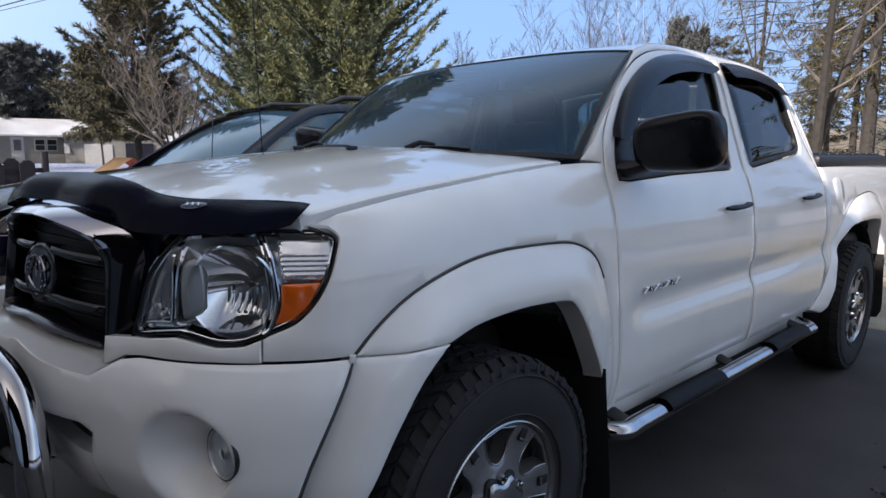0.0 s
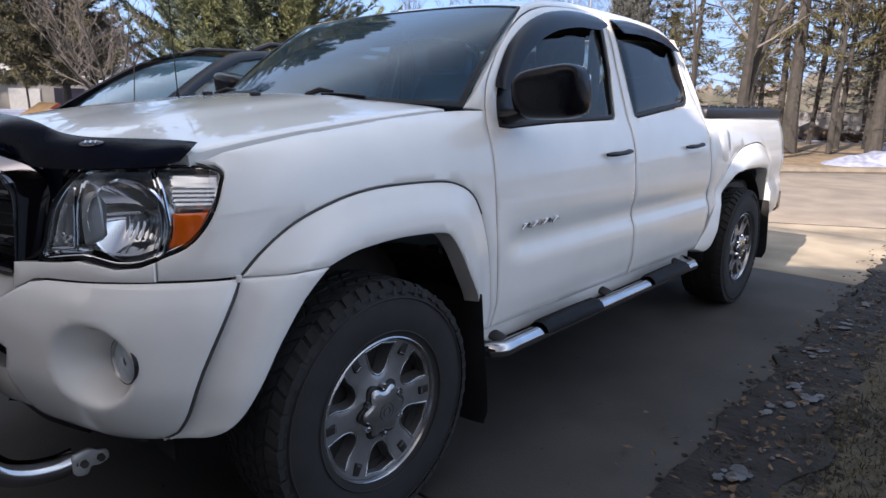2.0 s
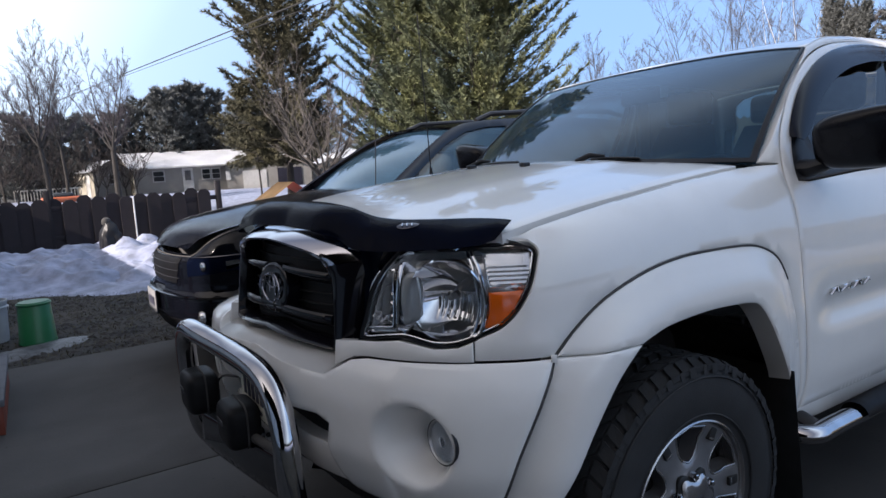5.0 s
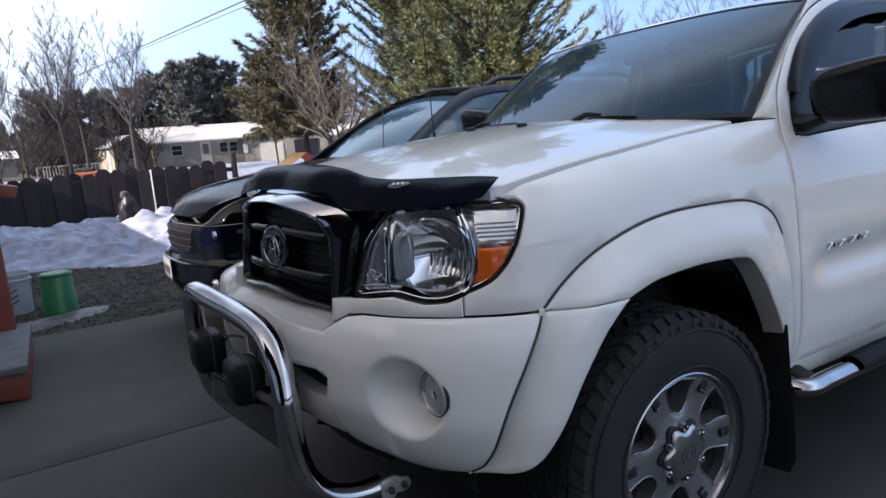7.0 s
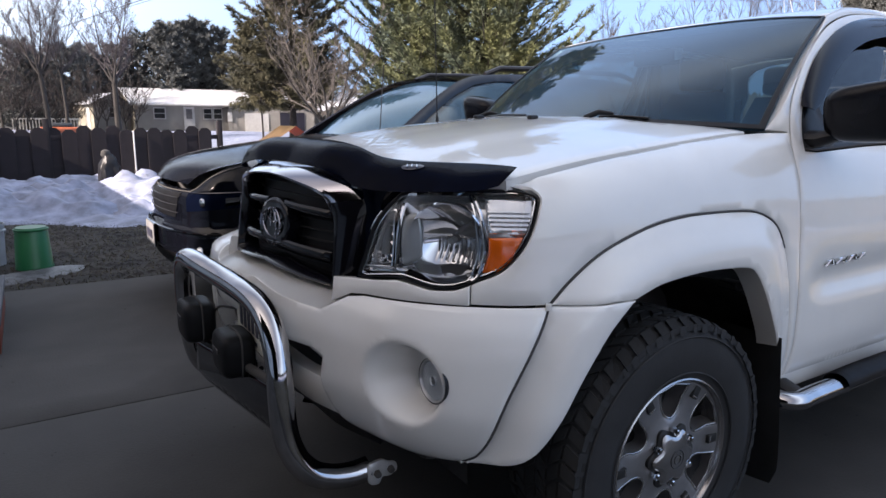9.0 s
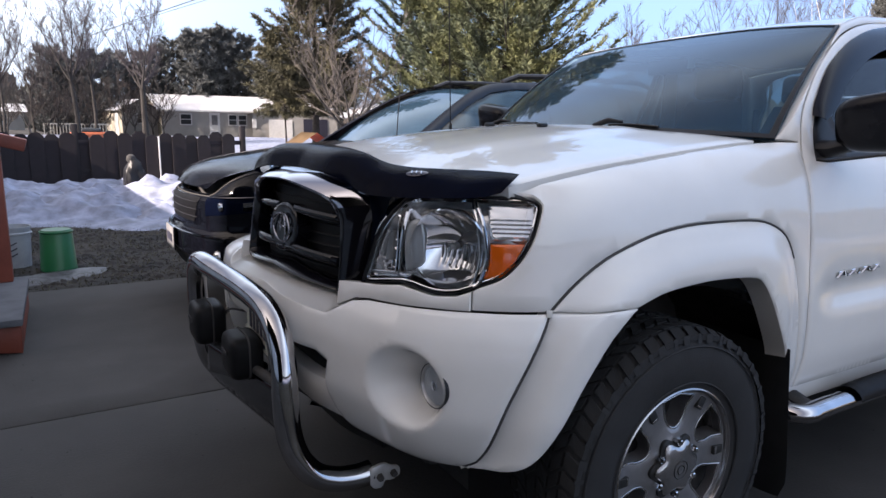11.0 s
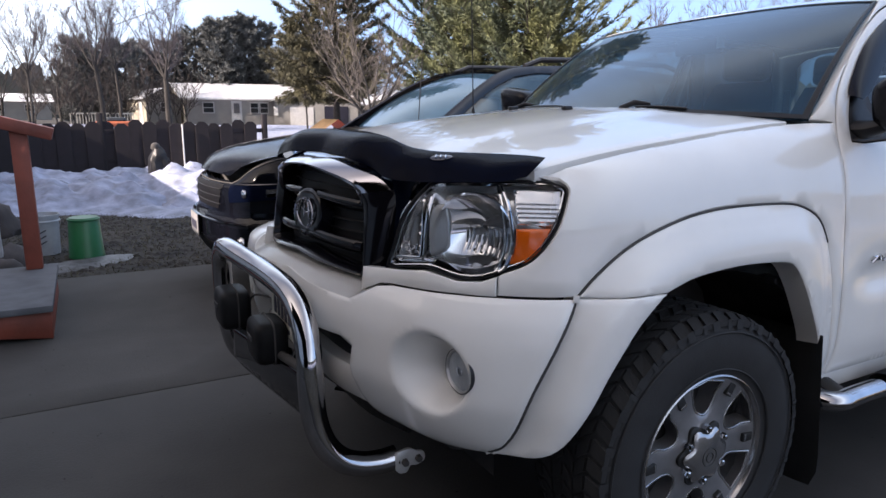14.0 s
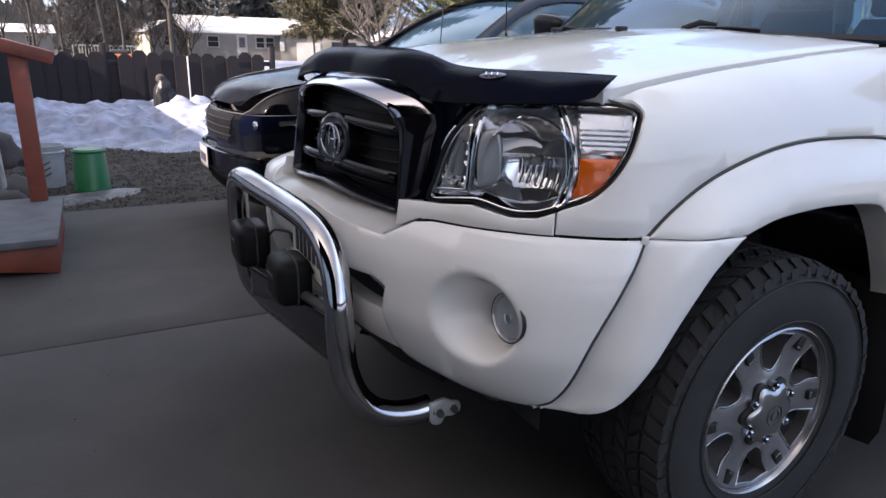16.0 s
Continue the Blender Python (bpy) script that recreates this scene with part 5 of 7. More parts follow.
part("cross_rail", tube_bm([askew(-.925, -.345, .55), askew(-.925, .345, .55)], .014, 10), SHADOW, bull)
for y, x, z in ((-.03, -.935, .588), (.235, -.985, .628)):
    lamp2 = part("driving_lamp", grid_bm(30, 16, lambda u, v: cover(u, v, x, y, z)), COVER, bull, "rounded rectangular driving lamp with a black cover", sharp=60)
    part("lamp_mark", box_bm(x - .056, x - .0525, y - .030, y + .030, z + .008, z + .022, .001), DASH, lamp2)
    part("cover_seam", tube_bm([(x + .004, y + .0815 * round_sq(math.cos(t)), z + .0685 * round_sq(math.sin(t))) for t in np.linspace(0, 2 * math.pi, 40)], .003, 6, cap=False), SHADOW, lamp2)
    part("lamp_foot", tube_bm([(x + .02, y, .545), (x + .02, y, z - .06)], .018, 8), SHADOW, lamp2)
    part("lamp_wire", tube_bm(spline([(x + .05, y, z), (x + .06, y - .07, z + .05), (x + .10, y - .12, z + .05)], 4), .004, 6), SHADOW, lamp2)
npl = part("number_plate", box_bm(-.885, -.881, -.20, .10, .60, .755, .001), PLATE, bull, "pale number plate with dark bars")
for k in range(6):
    part("plate_bar", box_bm(-.8875, -.8855, -.165 + k * .04, -.140 + k * .04, .645, .715), INK, npl)
part("plate_bar", box_bm(-.8875, -.8855, -.11, .01, .615, .627), INK, npl)
part("plate_frame", sheet_bm([(-.208, .592), (.108, .592), (.108, .763), (-.208, .763)], lambda y, z: np.stack([-.883 + 0 * np.asarray(y), np.asarray(y) + 0, np.asarray(z) + 0], -1), step=.05, depth=.01, holes=[[(-.198, .602), (.098, .602), (.098, .753), (-.198, .753)]], flip=True), CHROME, npl)
part("plate_bracket", box_bm(-.88, -.83, -.10, .0, .63, .71, .004), SHADOW, npl)
for k in range(6):
    part("tube_mark", box_bm(-.003, .003, -.006, .005, -.001, .0005), INK, bull).matrix_local = Matrix.Translation(Vector((-.953, -.05 + k * .02, .829))) @ pose(0, 0, 0, 0, -35, 0)


# the far half of the nose stands slightly further forward
for ob in truck.children_recursive:
    up = ob.parent
    if ob.type == "MESH" and ob.matrix_basis == Matrix.Identity(4) and up.name.split(".")[0] not in ("wheel", "bull_bar", "rim", "tyre") and (up == truck or up.parent == truck):
        for q in ob.data.vertices:
            if q.co.y > 0 and q.co.x < .25:
                q.co.x -= .21 * q.co.y * float(sstep(.25, -.5, q.co.x)) * (1 - float(sstep(.35, .50, q.co.y) * sstep(.80, .88, q.co.z)))

# ---- ground, driveway, road ----
def flat_bm(loop, z, step=0.5, bump=None):
    f = bump or (lambda x, y: 0 * x)
    return sheet_bm(loop, lambda x, y: np.stack([np.asarray(x) + 0, np.asarray(y) + 0, z + f(np.asarray(x), np.asarray(y))], -1), step=step, depth=.12, gap=0, edge=.001)


def wobble(x, y, s, amp, seed=0):
    return np.array([noise.noise(Vector((a * s + seed, b * s, seed * 1.7))) * amp for a, b in zip(np.atleast_1d(x), np.atleast_1d(y))])


bm = bmesh.new()
R = 900
rings = [0, 3, 6, 9, 13, 18, 25, 35, 50, 80, 140, 300, R]
prev = None
for r in rings:
    row = [bm.verts.new((r * math.cos(2 * math.pi * k / 64), r * math.sin(2 * math.pi * k / 64), -.035)) for k in range(64)] if r else [bm.verts.new((0, 0, -.035))]
    if prev:
        for k in range(64):
            bm.faces.new((prev[0], row[k], row[(k + 1) % 64]) if len(prev) == 1 else (prev[k], row[k], row[(k + 1) % 64], prev[(k + 1) % 64]))
    prev = row
tagged(part("ground", bm, SOIL), "brown thawed winter lawn soil", "ground", kind="structure")

driveway = tagged(new("driveway"), "worn grey concrete slab driveway", "driveway", kind="structure")
EDGE_Y, BACK_Y, JOINT_Y = -1.47, 3.72, 1.155
for x0, x1 in ((-6.0, -3.1), (-3.1, .2), (.2, 4.4), (4.4, 6.6)):
    for y0, y1 in ((EDGE_Y, JOINT_Y), (JOINT_Y, BACK_Y)):
        if x0 > 3 and y0 < 0:
            loop = [(x0, y0), (x1, y0), (x1, y1), (x0, y1)]
        else:
            loop = [(x0, y0), (x1, y0), (x1, y1), (x0, y1)]
        # slabs past the house's shadow edge take the sunlit tone
        part("slab", sheet_bm(loop, lambda x, y: np.stack([np.asarray(x) + 0, np.asarray(y) + 0, 0 * np.asarray(x)], -1), step=.6, depth=.12, gap=.006, edge=.006), CONCRETE_SUNLIT if x0 > 4 else CONCRETE_SHADED, driveway)
part("joint_fill", box_bm(-6, 6.6, EDGE_Y + .01, BACK_Y - .01, -.10, -.02), DIRT, driveway)
apron = tagged(part("driveway_apron", flat_bm([(6.605, -1.47), (7.62, -1.52), (6.35 + .55, .0), (4.2, 4.6), (4.2, 3.73), (6.605, 3.73)], -.004, .5), CONCRETE_SUNLIT), "sunlit concrete apron at the street", "pavement", kind="structure")
NEAR_A, NEAR_B = Vector((4.2, 4.65)), Vector((11.4, -8.3))
FAR_A, FAR_B = Vector((8.5, 6.3)), Vector((27.0, -11.1))
tagged(part("road", flat_bm([(NEAR_A.x, NEAR_A.y), (NEAR_B.x, NEAR_B.y), (16, -17), (36, -19.6), (FAR_B.x, FAR_B.y), (FAR_A.x, FAR_A.y), (2, 12.5), (-2, 16)], -.012, 2.0), ASPHALT), "pale worn asphalt street", "road", kind="structure")
bm = bmesh.new()
d = (FAR_B - FAR_A).normalized()
n = Vector((-d.y, d.x)) * (1 if Vector((-d.y, d.x)).x > 0 else -1)
tagged(part("kerb", tube_bm([(*(FAR_A + d * t + n * .12), .02) for t in np.linspace(-2, 27, 12)], .12, 8, flat=.8), KERB), "low concrete kerb along the street", "kerb", kind="structure")
tagged(part("gutter_line", tube_bm([(*(Vector((6.05, 1.32)) + Vector((.487, -.873)) * t), -.012) for t in np.linspace(0, 3.4, 8)], .035, 6, flat=.3), DIRT), "dark crack between driveway apron and street", "gutter", kind="structure")

side = FAR_A + n * .2
far = FAR_B + n * .2
tagged(part("grove_floor", flat_bm([(side.x, side.y), (far.x, far.y), (36, -8), (40, 4), (38, 20), (22, 26), (10, 16)], -.02, 1.5, lambda x, y: wobble(x, y, .5, .05, 12)), LITTER), "leaf-strewn brown ground beneath the trees", "ground", kind="structure")

# strip of dark dirt beside the driveway, then lawn
rng = random.Random(11)
strip = [(x, EDGE_Y + .01 + .07 * noise.noise(Vector((x * 2.3, 0, 1))) + rng.uniform(-.02, .03)) for x in np.linspace(-2.5, 7.3, 90)] + [(x, -1.79 + .10 * noise.noise(Vector((x * 1.7, 4, 1))) + rng.uniform(-.04, .04) + (.12 if x > 4.6 else 0)) for x in np.linspace(7.3, -2.5, 80)]
tagged(part("dirt_strip", sheet_bm(strip, lambda x, y: np.stack([x, y, .010 + wobble(x, y, 6, .02, 3) + wobble(x, y, 17, .01, 5)], -1), step=.09, depth=.06, gap=0, edge=.004), DIRT), "dark wet dirt strip beside the driveway", "dirt", kind="structure")
lawn = [(-5.9, -1.70), (4.6, -1.68), (7.4, -1.60), (8.1, -2.0), (11.2, -8.0), (11, -11.5), (-5.9, -11.5)]
tagged(part("lawn", sheet_bm(lawn, lambda x, y: np.stack([x, y, .002 + wobble(x, y, 1.3, .02, 8)], -1), step=.35, depth=.06, gap=0, edge=.004), LAWN), "patchy winter lawn", "lawn", kind="structure")


def blades(name, material, area, count, h0, h1, seed, label, z=0.0, lean=.6, width=.004):
    rr = random.Random(seed)
    v, f = [], []
    while len(f) < count:
        x, y = rr.uniform(area[0], area[1]), rr.uniform(area[2], area[3])
        if len(area) > 4 and not area[4](x, y):
            continue
        a, h = rr.uniform(0, 6.28), rr.uniform(h0, h1)
        l = rr.uniform(0, lean) * h
        b = rr.uniform(0, 6.28)
        dx, dy = math.cos(a) * width, math.sin(a) * width
        k = len(v)
        v += [(x - dx, y - dy, z), (x + dx, y + dy, z), (x + math.cos(b) * l, y + math.sin(b) * l, z + h)]
        f.append((k, k + 1, k + 2))
    me = bpy.data.meshes.new(name)
    me.from_pydata(v, [], f)
    me.materials.append(material)
    return tagged(new(name, me), label, "grass", kind="stuff")


blades("lawn_grass", GRASS, (.2, 8.2, -5.5, -1.62, lambda x, y: y < -1.76 + .09 * math.sin(x * 5) + (.08 if x > 4.6 else 0) and x < 7.9 - .56 * (y + 1.7)), 95000, .012, .040, 4, "short dull winter lawn grass", .0, 1.6, .003)
blades("straw_grass", STRAW, (4.9, 8.4, -4.5, -1.6, lambda x, y: y < -1.62 + .05 * math.sin(x * 7) and x < 7.85 - .56 * (y + 1.6)), 30000, .02, .07, 5, "dry yellow grass at the street corner", .0, 1.2, .005)
blades("yard_grass", GRASS, (-3.5, 1.5, 3.8, 8.0), 9000, .01, .04, 6, "thin flattened grass in the yard", -.035, 2.0, .005)


def scatter(name, material, spots, label, category, kind="stuff", flatness=.4, sub=1):
    bm = bmesh.new()
    rr = random.Random(len(spots))
    for x, y, z, s in spots:
        r = bmesh.ops.create_icosphere(bm, subdivisions=sub, radius=s, matrix=Matrix.Translation((x, y, z)) @ Matrix.Diagonal((rr.uniform(.7, 1.4), rr.uniform(.6, 1.2), flatness, 1)))
        for q in r["verts"]:
            q.co += Vector((rr.uniform(-1, 1), rr.uniform(-1, 1), rr.uniform(-1, 1) * flatness)) * s * .22
    return tagged(part(name, bm, material), label, category, kind=kind)


spots = [(rng.uniform(.2, 5.0), rng.gauss(-1.60, .08), .026, rng.uniform(.003, .011)) for _ in range(60)] + [(x + rng.gauss(0, .05), y + rng.gauss(0, .022), .022, rng.uniform(.010, .030)) for x, y in ((3.18, -1.59), (3.78, -1.61), (2.57, -1.555), (1.95, -1.61), (1.68, -1.57), (1.89, -1.68), (1.05, -1.62)) for _ in range(7)]
scatter("snow_crumbs", SLUSH, spots, "small melting snow crumbs on the dirt strip", "snow", flatness=.10, sub=2)
v, f = [], []
for _ in range(900):
    x, y = rng.uniform(-.5, 7.0), rng.gauss(-1.66, .15)
    a, s, t = rng.uniform(0, 6.3), rng.uniform(.008, .025), rng.uniform(-.6, .6)
    k = len(v)
    ca, sa = math.cos(a) * s, math.sin(a) * s
    v += [(x - ca, y - sa, .024), (x + sa * .5, y - ca * .5, .024 + t * s), (x + ca, y + sa, .03), (x - sa * .5, y + ca * .5, .028)]
    f.append((k, k + 1, k + 2, k + 3))
me = bpy.data.meshes.new("leaf_litter")
me.from_pydata(v, [], f)
me.materials.append(LEAF)
tagged(new("leaf_litter", me), "dead leaf fragments on the dirt", "leaves", kind="stuff")



def clods(name, material, count, place, size, seed, label):
    rr = random.Random(seed)
    v, f = [], []
    for _ in range(count):
        x, y, z = place(rr)
        s = size[0] + (size[1] - size[0]) * rr.random() ** 2.5
        k, a0 = len(v), rr.uniform(0, 1)
        v.append((x + rr.uniform(-.3, .3) * s, y + rr.uniform(-.3, .3) * s, z + s * rr.uniform(.15, .45)))
        v += [(x + s * rr.uniform(.6, 1.3) * math.cos(a0 + i), y + s * rr.uniform(.6, 1.3) * math.sin(a0 + i), z - .003) for i in (0, 1.05, 2.1, 3.14, 4.19, 5.24)]
        f += [(k, k + 1 + i, k + 1 + (i + 1) % 6) for i in range(6)]
    me = bpy.data.meshes.new(name)
    me.from_pydata(v, [], f)
    me.materials.append(material)
    return tagged(new(name, me), label, "dirt", kind="stuff")


clods("dirt_clods", DIRT, 7000, lambda q: (q.uniform(-.6, 6.9), q.gauss(-1.62, .085) - (.16 if q.random() < .3 else 0), .004), (.005, .032), 31, "crumbled dark dirt spilling over the driveway's edge")
clods("yard_dirt", SOIL, 5000, lambda q: (q.uniform(-3.0, 1.5), q.uniform(3.74, 7.6), -.034), (.01, .06), 32, "crumbled earth in the thawed yard")
clods("driveway_grit", DIRT, 900, lambda q: (q.uniform(-2.6, 3.0), q.uniform(-1.4, 3.6), .0), (.002, .010), 33, "grit scattered over the driveway")

# snow in the yard and beyond
def snow_sheet(name, loop, hgt, label, step=.12, seed=1, rough=.5, kind="", material=SNOW):
    lp = resample(spline(loop, 4, True), step)
    p = np.array(lp)

    def fn(x, y):
        dmin = np.full(len(x), 9.0)
        for a in p:
            dmin = np.minimum(dmin, np.hypot(x - a[0], y - a[1]))
        k = sstep(0, .9, dmin)
        z = hgt(x, y) * k * (1 + wobble(x, y, 1.1, rough, seed)) + k * (wobble(x, y, 3.0, .16, seed + 2) + wobble(x, y, 7, .07, seed + 4) + wobble(x, y, 19, .022, seed + 6))
        return np.stack([x, y, -.04 + .02 * sstep(0, .08, dmin) + z], -1)
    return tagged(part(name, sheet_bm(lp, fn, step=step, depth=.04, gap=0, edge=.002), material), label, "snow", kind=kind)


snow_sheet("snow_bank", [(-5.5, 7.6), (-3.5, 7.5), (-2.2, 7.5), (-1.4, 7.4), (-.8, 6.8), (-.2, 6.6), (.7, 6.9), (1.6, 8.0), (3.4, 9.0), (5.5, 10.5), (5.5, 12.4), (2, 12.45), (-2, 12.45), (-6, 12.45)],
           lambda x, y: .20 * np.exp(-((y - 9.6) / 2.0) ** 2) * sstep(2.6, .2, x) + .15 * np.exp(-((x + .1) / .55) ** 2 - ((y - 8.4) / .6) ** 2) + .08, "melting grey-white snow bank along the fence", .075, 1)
snow_sheet("snow_field", [(-60, 13.4), (-20, 13.2), (0, 13.2), (10, 13.6), (16, 18), (18, 30), (22, 50), (24, 54), (5, 59), (-10, 62), (-60, 60)], lambda x, y: .10 + 0 * x, "snow-covered ground beyond the fence", 1.6, 3, .3, "structure")
snow_sheet("roadside_snow", [(16.9, 1.3), (18.6, 1.7), (20.6, .9), (22.6, -.7), (24.2, -2.6), (24.4, -4.4), (21.6, -4.4), (19.2, -2.7), (17.5, -.6)], lambda x, y: .24 + 0 * x, "strip of old snow beside the street", .25, 5, .4)
snow_sheet("far_snow", [(24, 9.5), (28, 5.5), (31, 1.5), (33, 1.0), (30, 7), (27, 11)], lambda x, y: .06 + 0 * x, "patch of snow under the far trees", .4, 6, .4)
snow_sheet("far_snow", [(25.5, 1.2), (28, -1.5), (30.5, -5), (32, -5), (30.5, -.5), (27.5, 2)], lambda x, y: .06 + 0 * x, "patch of snow under the far trees", .4, 7, .4)
# unseen sheet added on the near side to reflect sun onto the doors
snow_sheet("side_yard_snow", [(-16, -7.5), (-3, -6.5), (8, -7.5), (10.5, -10), (30, -16), (34, -40), (-20, -45)], lambda x, y: .10 + 0 * x, "unseen snow sheet bouncing light onto the truck's side", 1.6, 13, .3, "structure")

# ---- dark SUV parked on the far side of the truck ----
suv = thing("suv", "black SUV parked beside the truck", "car")
SY, SX = 3.05, -.55      # middle line and nose
suv_plan = pchip([(0, .50), (.05, .64), (.14, .75), (.32, .84), (.62, .895), (1.2, .915), (3.6, .915), (4.4, .87), (4.65, .78)])
suv_top = pchip([(0, .82), (.08, .92), (.25, .985), (.6, 1.04), (1.0, 1.08), (1.3, 1.105), (4.65, 1.12)])


def suv_side(f):
    def fn(x, z):
        x, z = np.asarray(x, float), np.asarray(z, float)
        top = suv_top(x)
        q = np.clip((z - .72) / (top - .72), 0, 1)
        low = np.clip((.52 - z) / .3, 0, 1)
        w = suv_plan(x) - .10 * (1 - np.sqrt(np.maximum(0, 1 - q ** 2.4))) - .07 * low ** 2 + .012 * sstep(.62, .72, z)
        return np.stack([SX + x, SY + f * w, z], -1)
    return fn


arch_s = lambda cx: [(cx + .40 * math.cos(a), .36 + .40 * math.sin(a)) for a in np.linspace(math.pi + .25, -.25, 18)]
lower = [(.585, .45), (.61, .30)] + arch_s(1.04) + [(1.35, .24), (3.25, .24)] + arch_s(3.66) + [(4.2, .28), (4.62, .4)]
upper = [(4.62, 1.115)] + [(x, float(suv_top(x)) - .002) for x in np.linspace(4.5, .585, 40)]
for f in (-1, 1):
    part("body_side", sheet_bm(lower + upper, suv_side(f), step=.06, depth=.03, flip=(f > 0)), BLACKPAINT, suv)


def suv_bonnet(u, v):
    x = .02 + 1.30 * u
    w = float(suv_plan(x)) - .10
    k = 2 * v - 1
    return Vector((SX + x - .10 * (1 - k * k) * (1 - u) + .12 * k * k * u - .06 * u, SY + w * k, float(suv_top(x)) + .045 * (1 - abs(k) ** 2.2) * (.4 + .6 * u) + .012 * float(sstep(.62, .52, abs(k))) * u))


part("bonnet", grid_bm(24, 28, suv_bonnet, .02), BLACKPAINT, suv)


front_line = np.array(spline([(.62, .895), (.40, .868), (.22, .812), (.10, .73), (.02, .61), (-.05, .43), (-.09, .21), (-.10, 0)], 8))
front_at = np.r_[0, np.cumsum(np.hypot(*np.diff(front_line, axis=0).T))]
front_at /= front_at[-1]
front_out = pchip([(.20, -.12), (.26, -.04), (.34, .012), (.44, .036), (.54, .036), (.575, .010), (.60, 0), (.72, 0), (.80, .004), (.86, -.004), (1.03, -.02)])


def on_front(k, z, lift=0.0):
    """A point on the SUV's nose: k from -1 (near side) over 0 (middle) to 1, at the height z."""
    a, e = 1 - abs(k), 1e-3
    x, y = np.interp(a, front_at, front_line[:, 0]), np.interp(a, front_at, front_line[:, 1])
    tx, ty = np.interp(a + e, front_at, front_line[:, 0]) - np.interp(a - e, front_at, front_line[:, 0]), np.interp(a + e, front_at, front_line[:, 1]) - np.interp(a - e, front_at, front_line[:, 1])
    n = math.hypot(tx, ty) + 1e-9
    q = min(1, max(0, (z - .72) / (float(suv_top(max(x, .0))) - .72)))
    out = float(front_out(z)) + lift - .09 * (1 - math.sqrt(max(0, 1 - q ** 2.4)))
    return Vector((SX + x + ty / n * out, SY + math.copysign(1, k) * (y - tx / n * out), z))


def front_top(k):
    a = 1 - abs(k)
    return float(suv_top(max(0, np.interp(a, front_at, front_line[:, 0])))) - .004


part("front_bumper", grid_bm(56, 30, lambda u, v: on_front(2 * u - 1, .20 + (front_top(2 * u - 1) - .20) * v), .006, (-1, 0, 0)), BLACKPAINT, suv)
grl = part("grille", grid_bm(24, 6, lambda u, v: on_front((2 * u - 1) * (.36 - .05 * (1 - v)), .625 + .17 * v, .004), .006, (-1, 0, 0)), PLASTIC, suv)
for q in range(3):
    part("grille_bar", tube_bm([on_front(k * .35, .66 + .05 * q, .010) for k in np.linspace(-1, 1, 20)], .004, 6), PLASTIC, grl)
part("lower_intake", grid_bm(24, 4, lambda u, v: on_front((2 * u - 1) * .40, .30 + .09 * v, .004), .006, (-1, 0, 0)), PLASTIC, suv)
part("bumper_lip", tube_bm([on_front(k * .98, .545, .006) for k in np.linspace(-1, 1, 40)], .009, 8), DARKCHROME, suv)
part("bonnet_gap", tube_bm([on_front(k * .97, front_top(k * .97) - .012, .002) for k in np.linspace(-1, 1, 40)], .005, 6), SHADOW, suv)
pl = part("number_plate", box_bm(SX - .165, SX - .158, SY - .155, SY + .155, .395, .55, .002), GREYFENCE, suv, "pale number plate")
part("plate_bar", box_bm(SX - .169, SX - .167, SY - .11, SY + .11, .44, .50), INK, pl)
part("plate_frame", sheet_bm([(-.163, .387), (.163, .387), (.163, .558), (-.163, .558)], lambda y, z: np.stack([SX - .160 + 0 * np.asarray(y), SY + np.asarray(y), np.asarray(z) + 0], -1), step=.05, depth=.012, holes=[[(-.15, .40), (.15, .40), (.15, .545), (-.15, .545)]], flip=True), DARKCHROME, pl)
for f in (-1, 1):
    lamp_k = lambda u: f * (.42 + .46 * u)
    hl = part("headlamp", grid_bm(20, 6, lambda u, v: on_front(lamp_k(u), .675 + .07 * u + (.125 - .045 * u) * v, .003), .006, (-1, f, 0)), GLOSSBLACK, suv, "black-backed headlamp with a chrome reflector")
    part("reflector", grid_bm(12, 4, lambda u, v: on_front(lamp_k(.52 + .40 * u), .728 + .045 * u + (.052 - .025 * u) * v, .009 - .004 * math.sin(math.pi * v)), .003, (-1, f, 0)), CHROME, hl)
    part("projector", lathe_bm([(0, -.012), (.02, -.010), (.032, 0), (.034, .012)], 20, "x", m=Matrix.Translation(on_front(lamp_k(.24), .745, .002))), CHROME, hl)
    part("lamp_trim", tube_bm([on_front(lamp_k(u), .675 + .07 * u + (.125 - .045 * u), .008) for u in np.linspace(0, 1, 16)], .004, 6), DARKCHROME, hl)
    part("fog_lamp", lathe_bm([(0, -.010), (.03, -.008), (.042, .006), (.044, .02)], 20, "x", m=Matrix.Translation(on_front(f * .52, .42, .006))), REFLECTOR, suv)
# cabin


def suv_screen(u, v):
    k = 2 * u - 1
    x0, z0, w0 = 1.22 + .16 * k * k, 1.10 - .01 * k * k, .80
    x1, z1, w1 = 2.10 + .05 * k * k, 1.60 - .03 * k * k, .60
    return Vector((SX + x0 + (x1 - x0) * v - .03 * math.sin(math.pi * v), SY + k * (w0 + (w1 - w0) * v), z0 + (z1 - z0) * v + .04 * math.sin(math.pi * v)))


sg = part("windscreen", grid_bm(16, 10, suv_screen, 0, (-1, 0, 1)), SUVGLASS, suv)
sg.visible_shadow = False
part("dashboard", grid_bm(10, 4, lambda u, v: (SX + 1.40 + .5 * v, SY + (2 * u - 1) * .72, 1.07 - .12 * v * v), .04), DASH, suv)


def suv_roof(u, v):
    k = 2 * v - 1
    x = 2.08 + 2.35 * u
    z = 1.60 + .085 * math.sin(math.pi * min(1, .12 + .75 * u)) - .02 * u
    return Vector((SX + x, SY + k * .63, z - .045 * abs(k) ** 3))


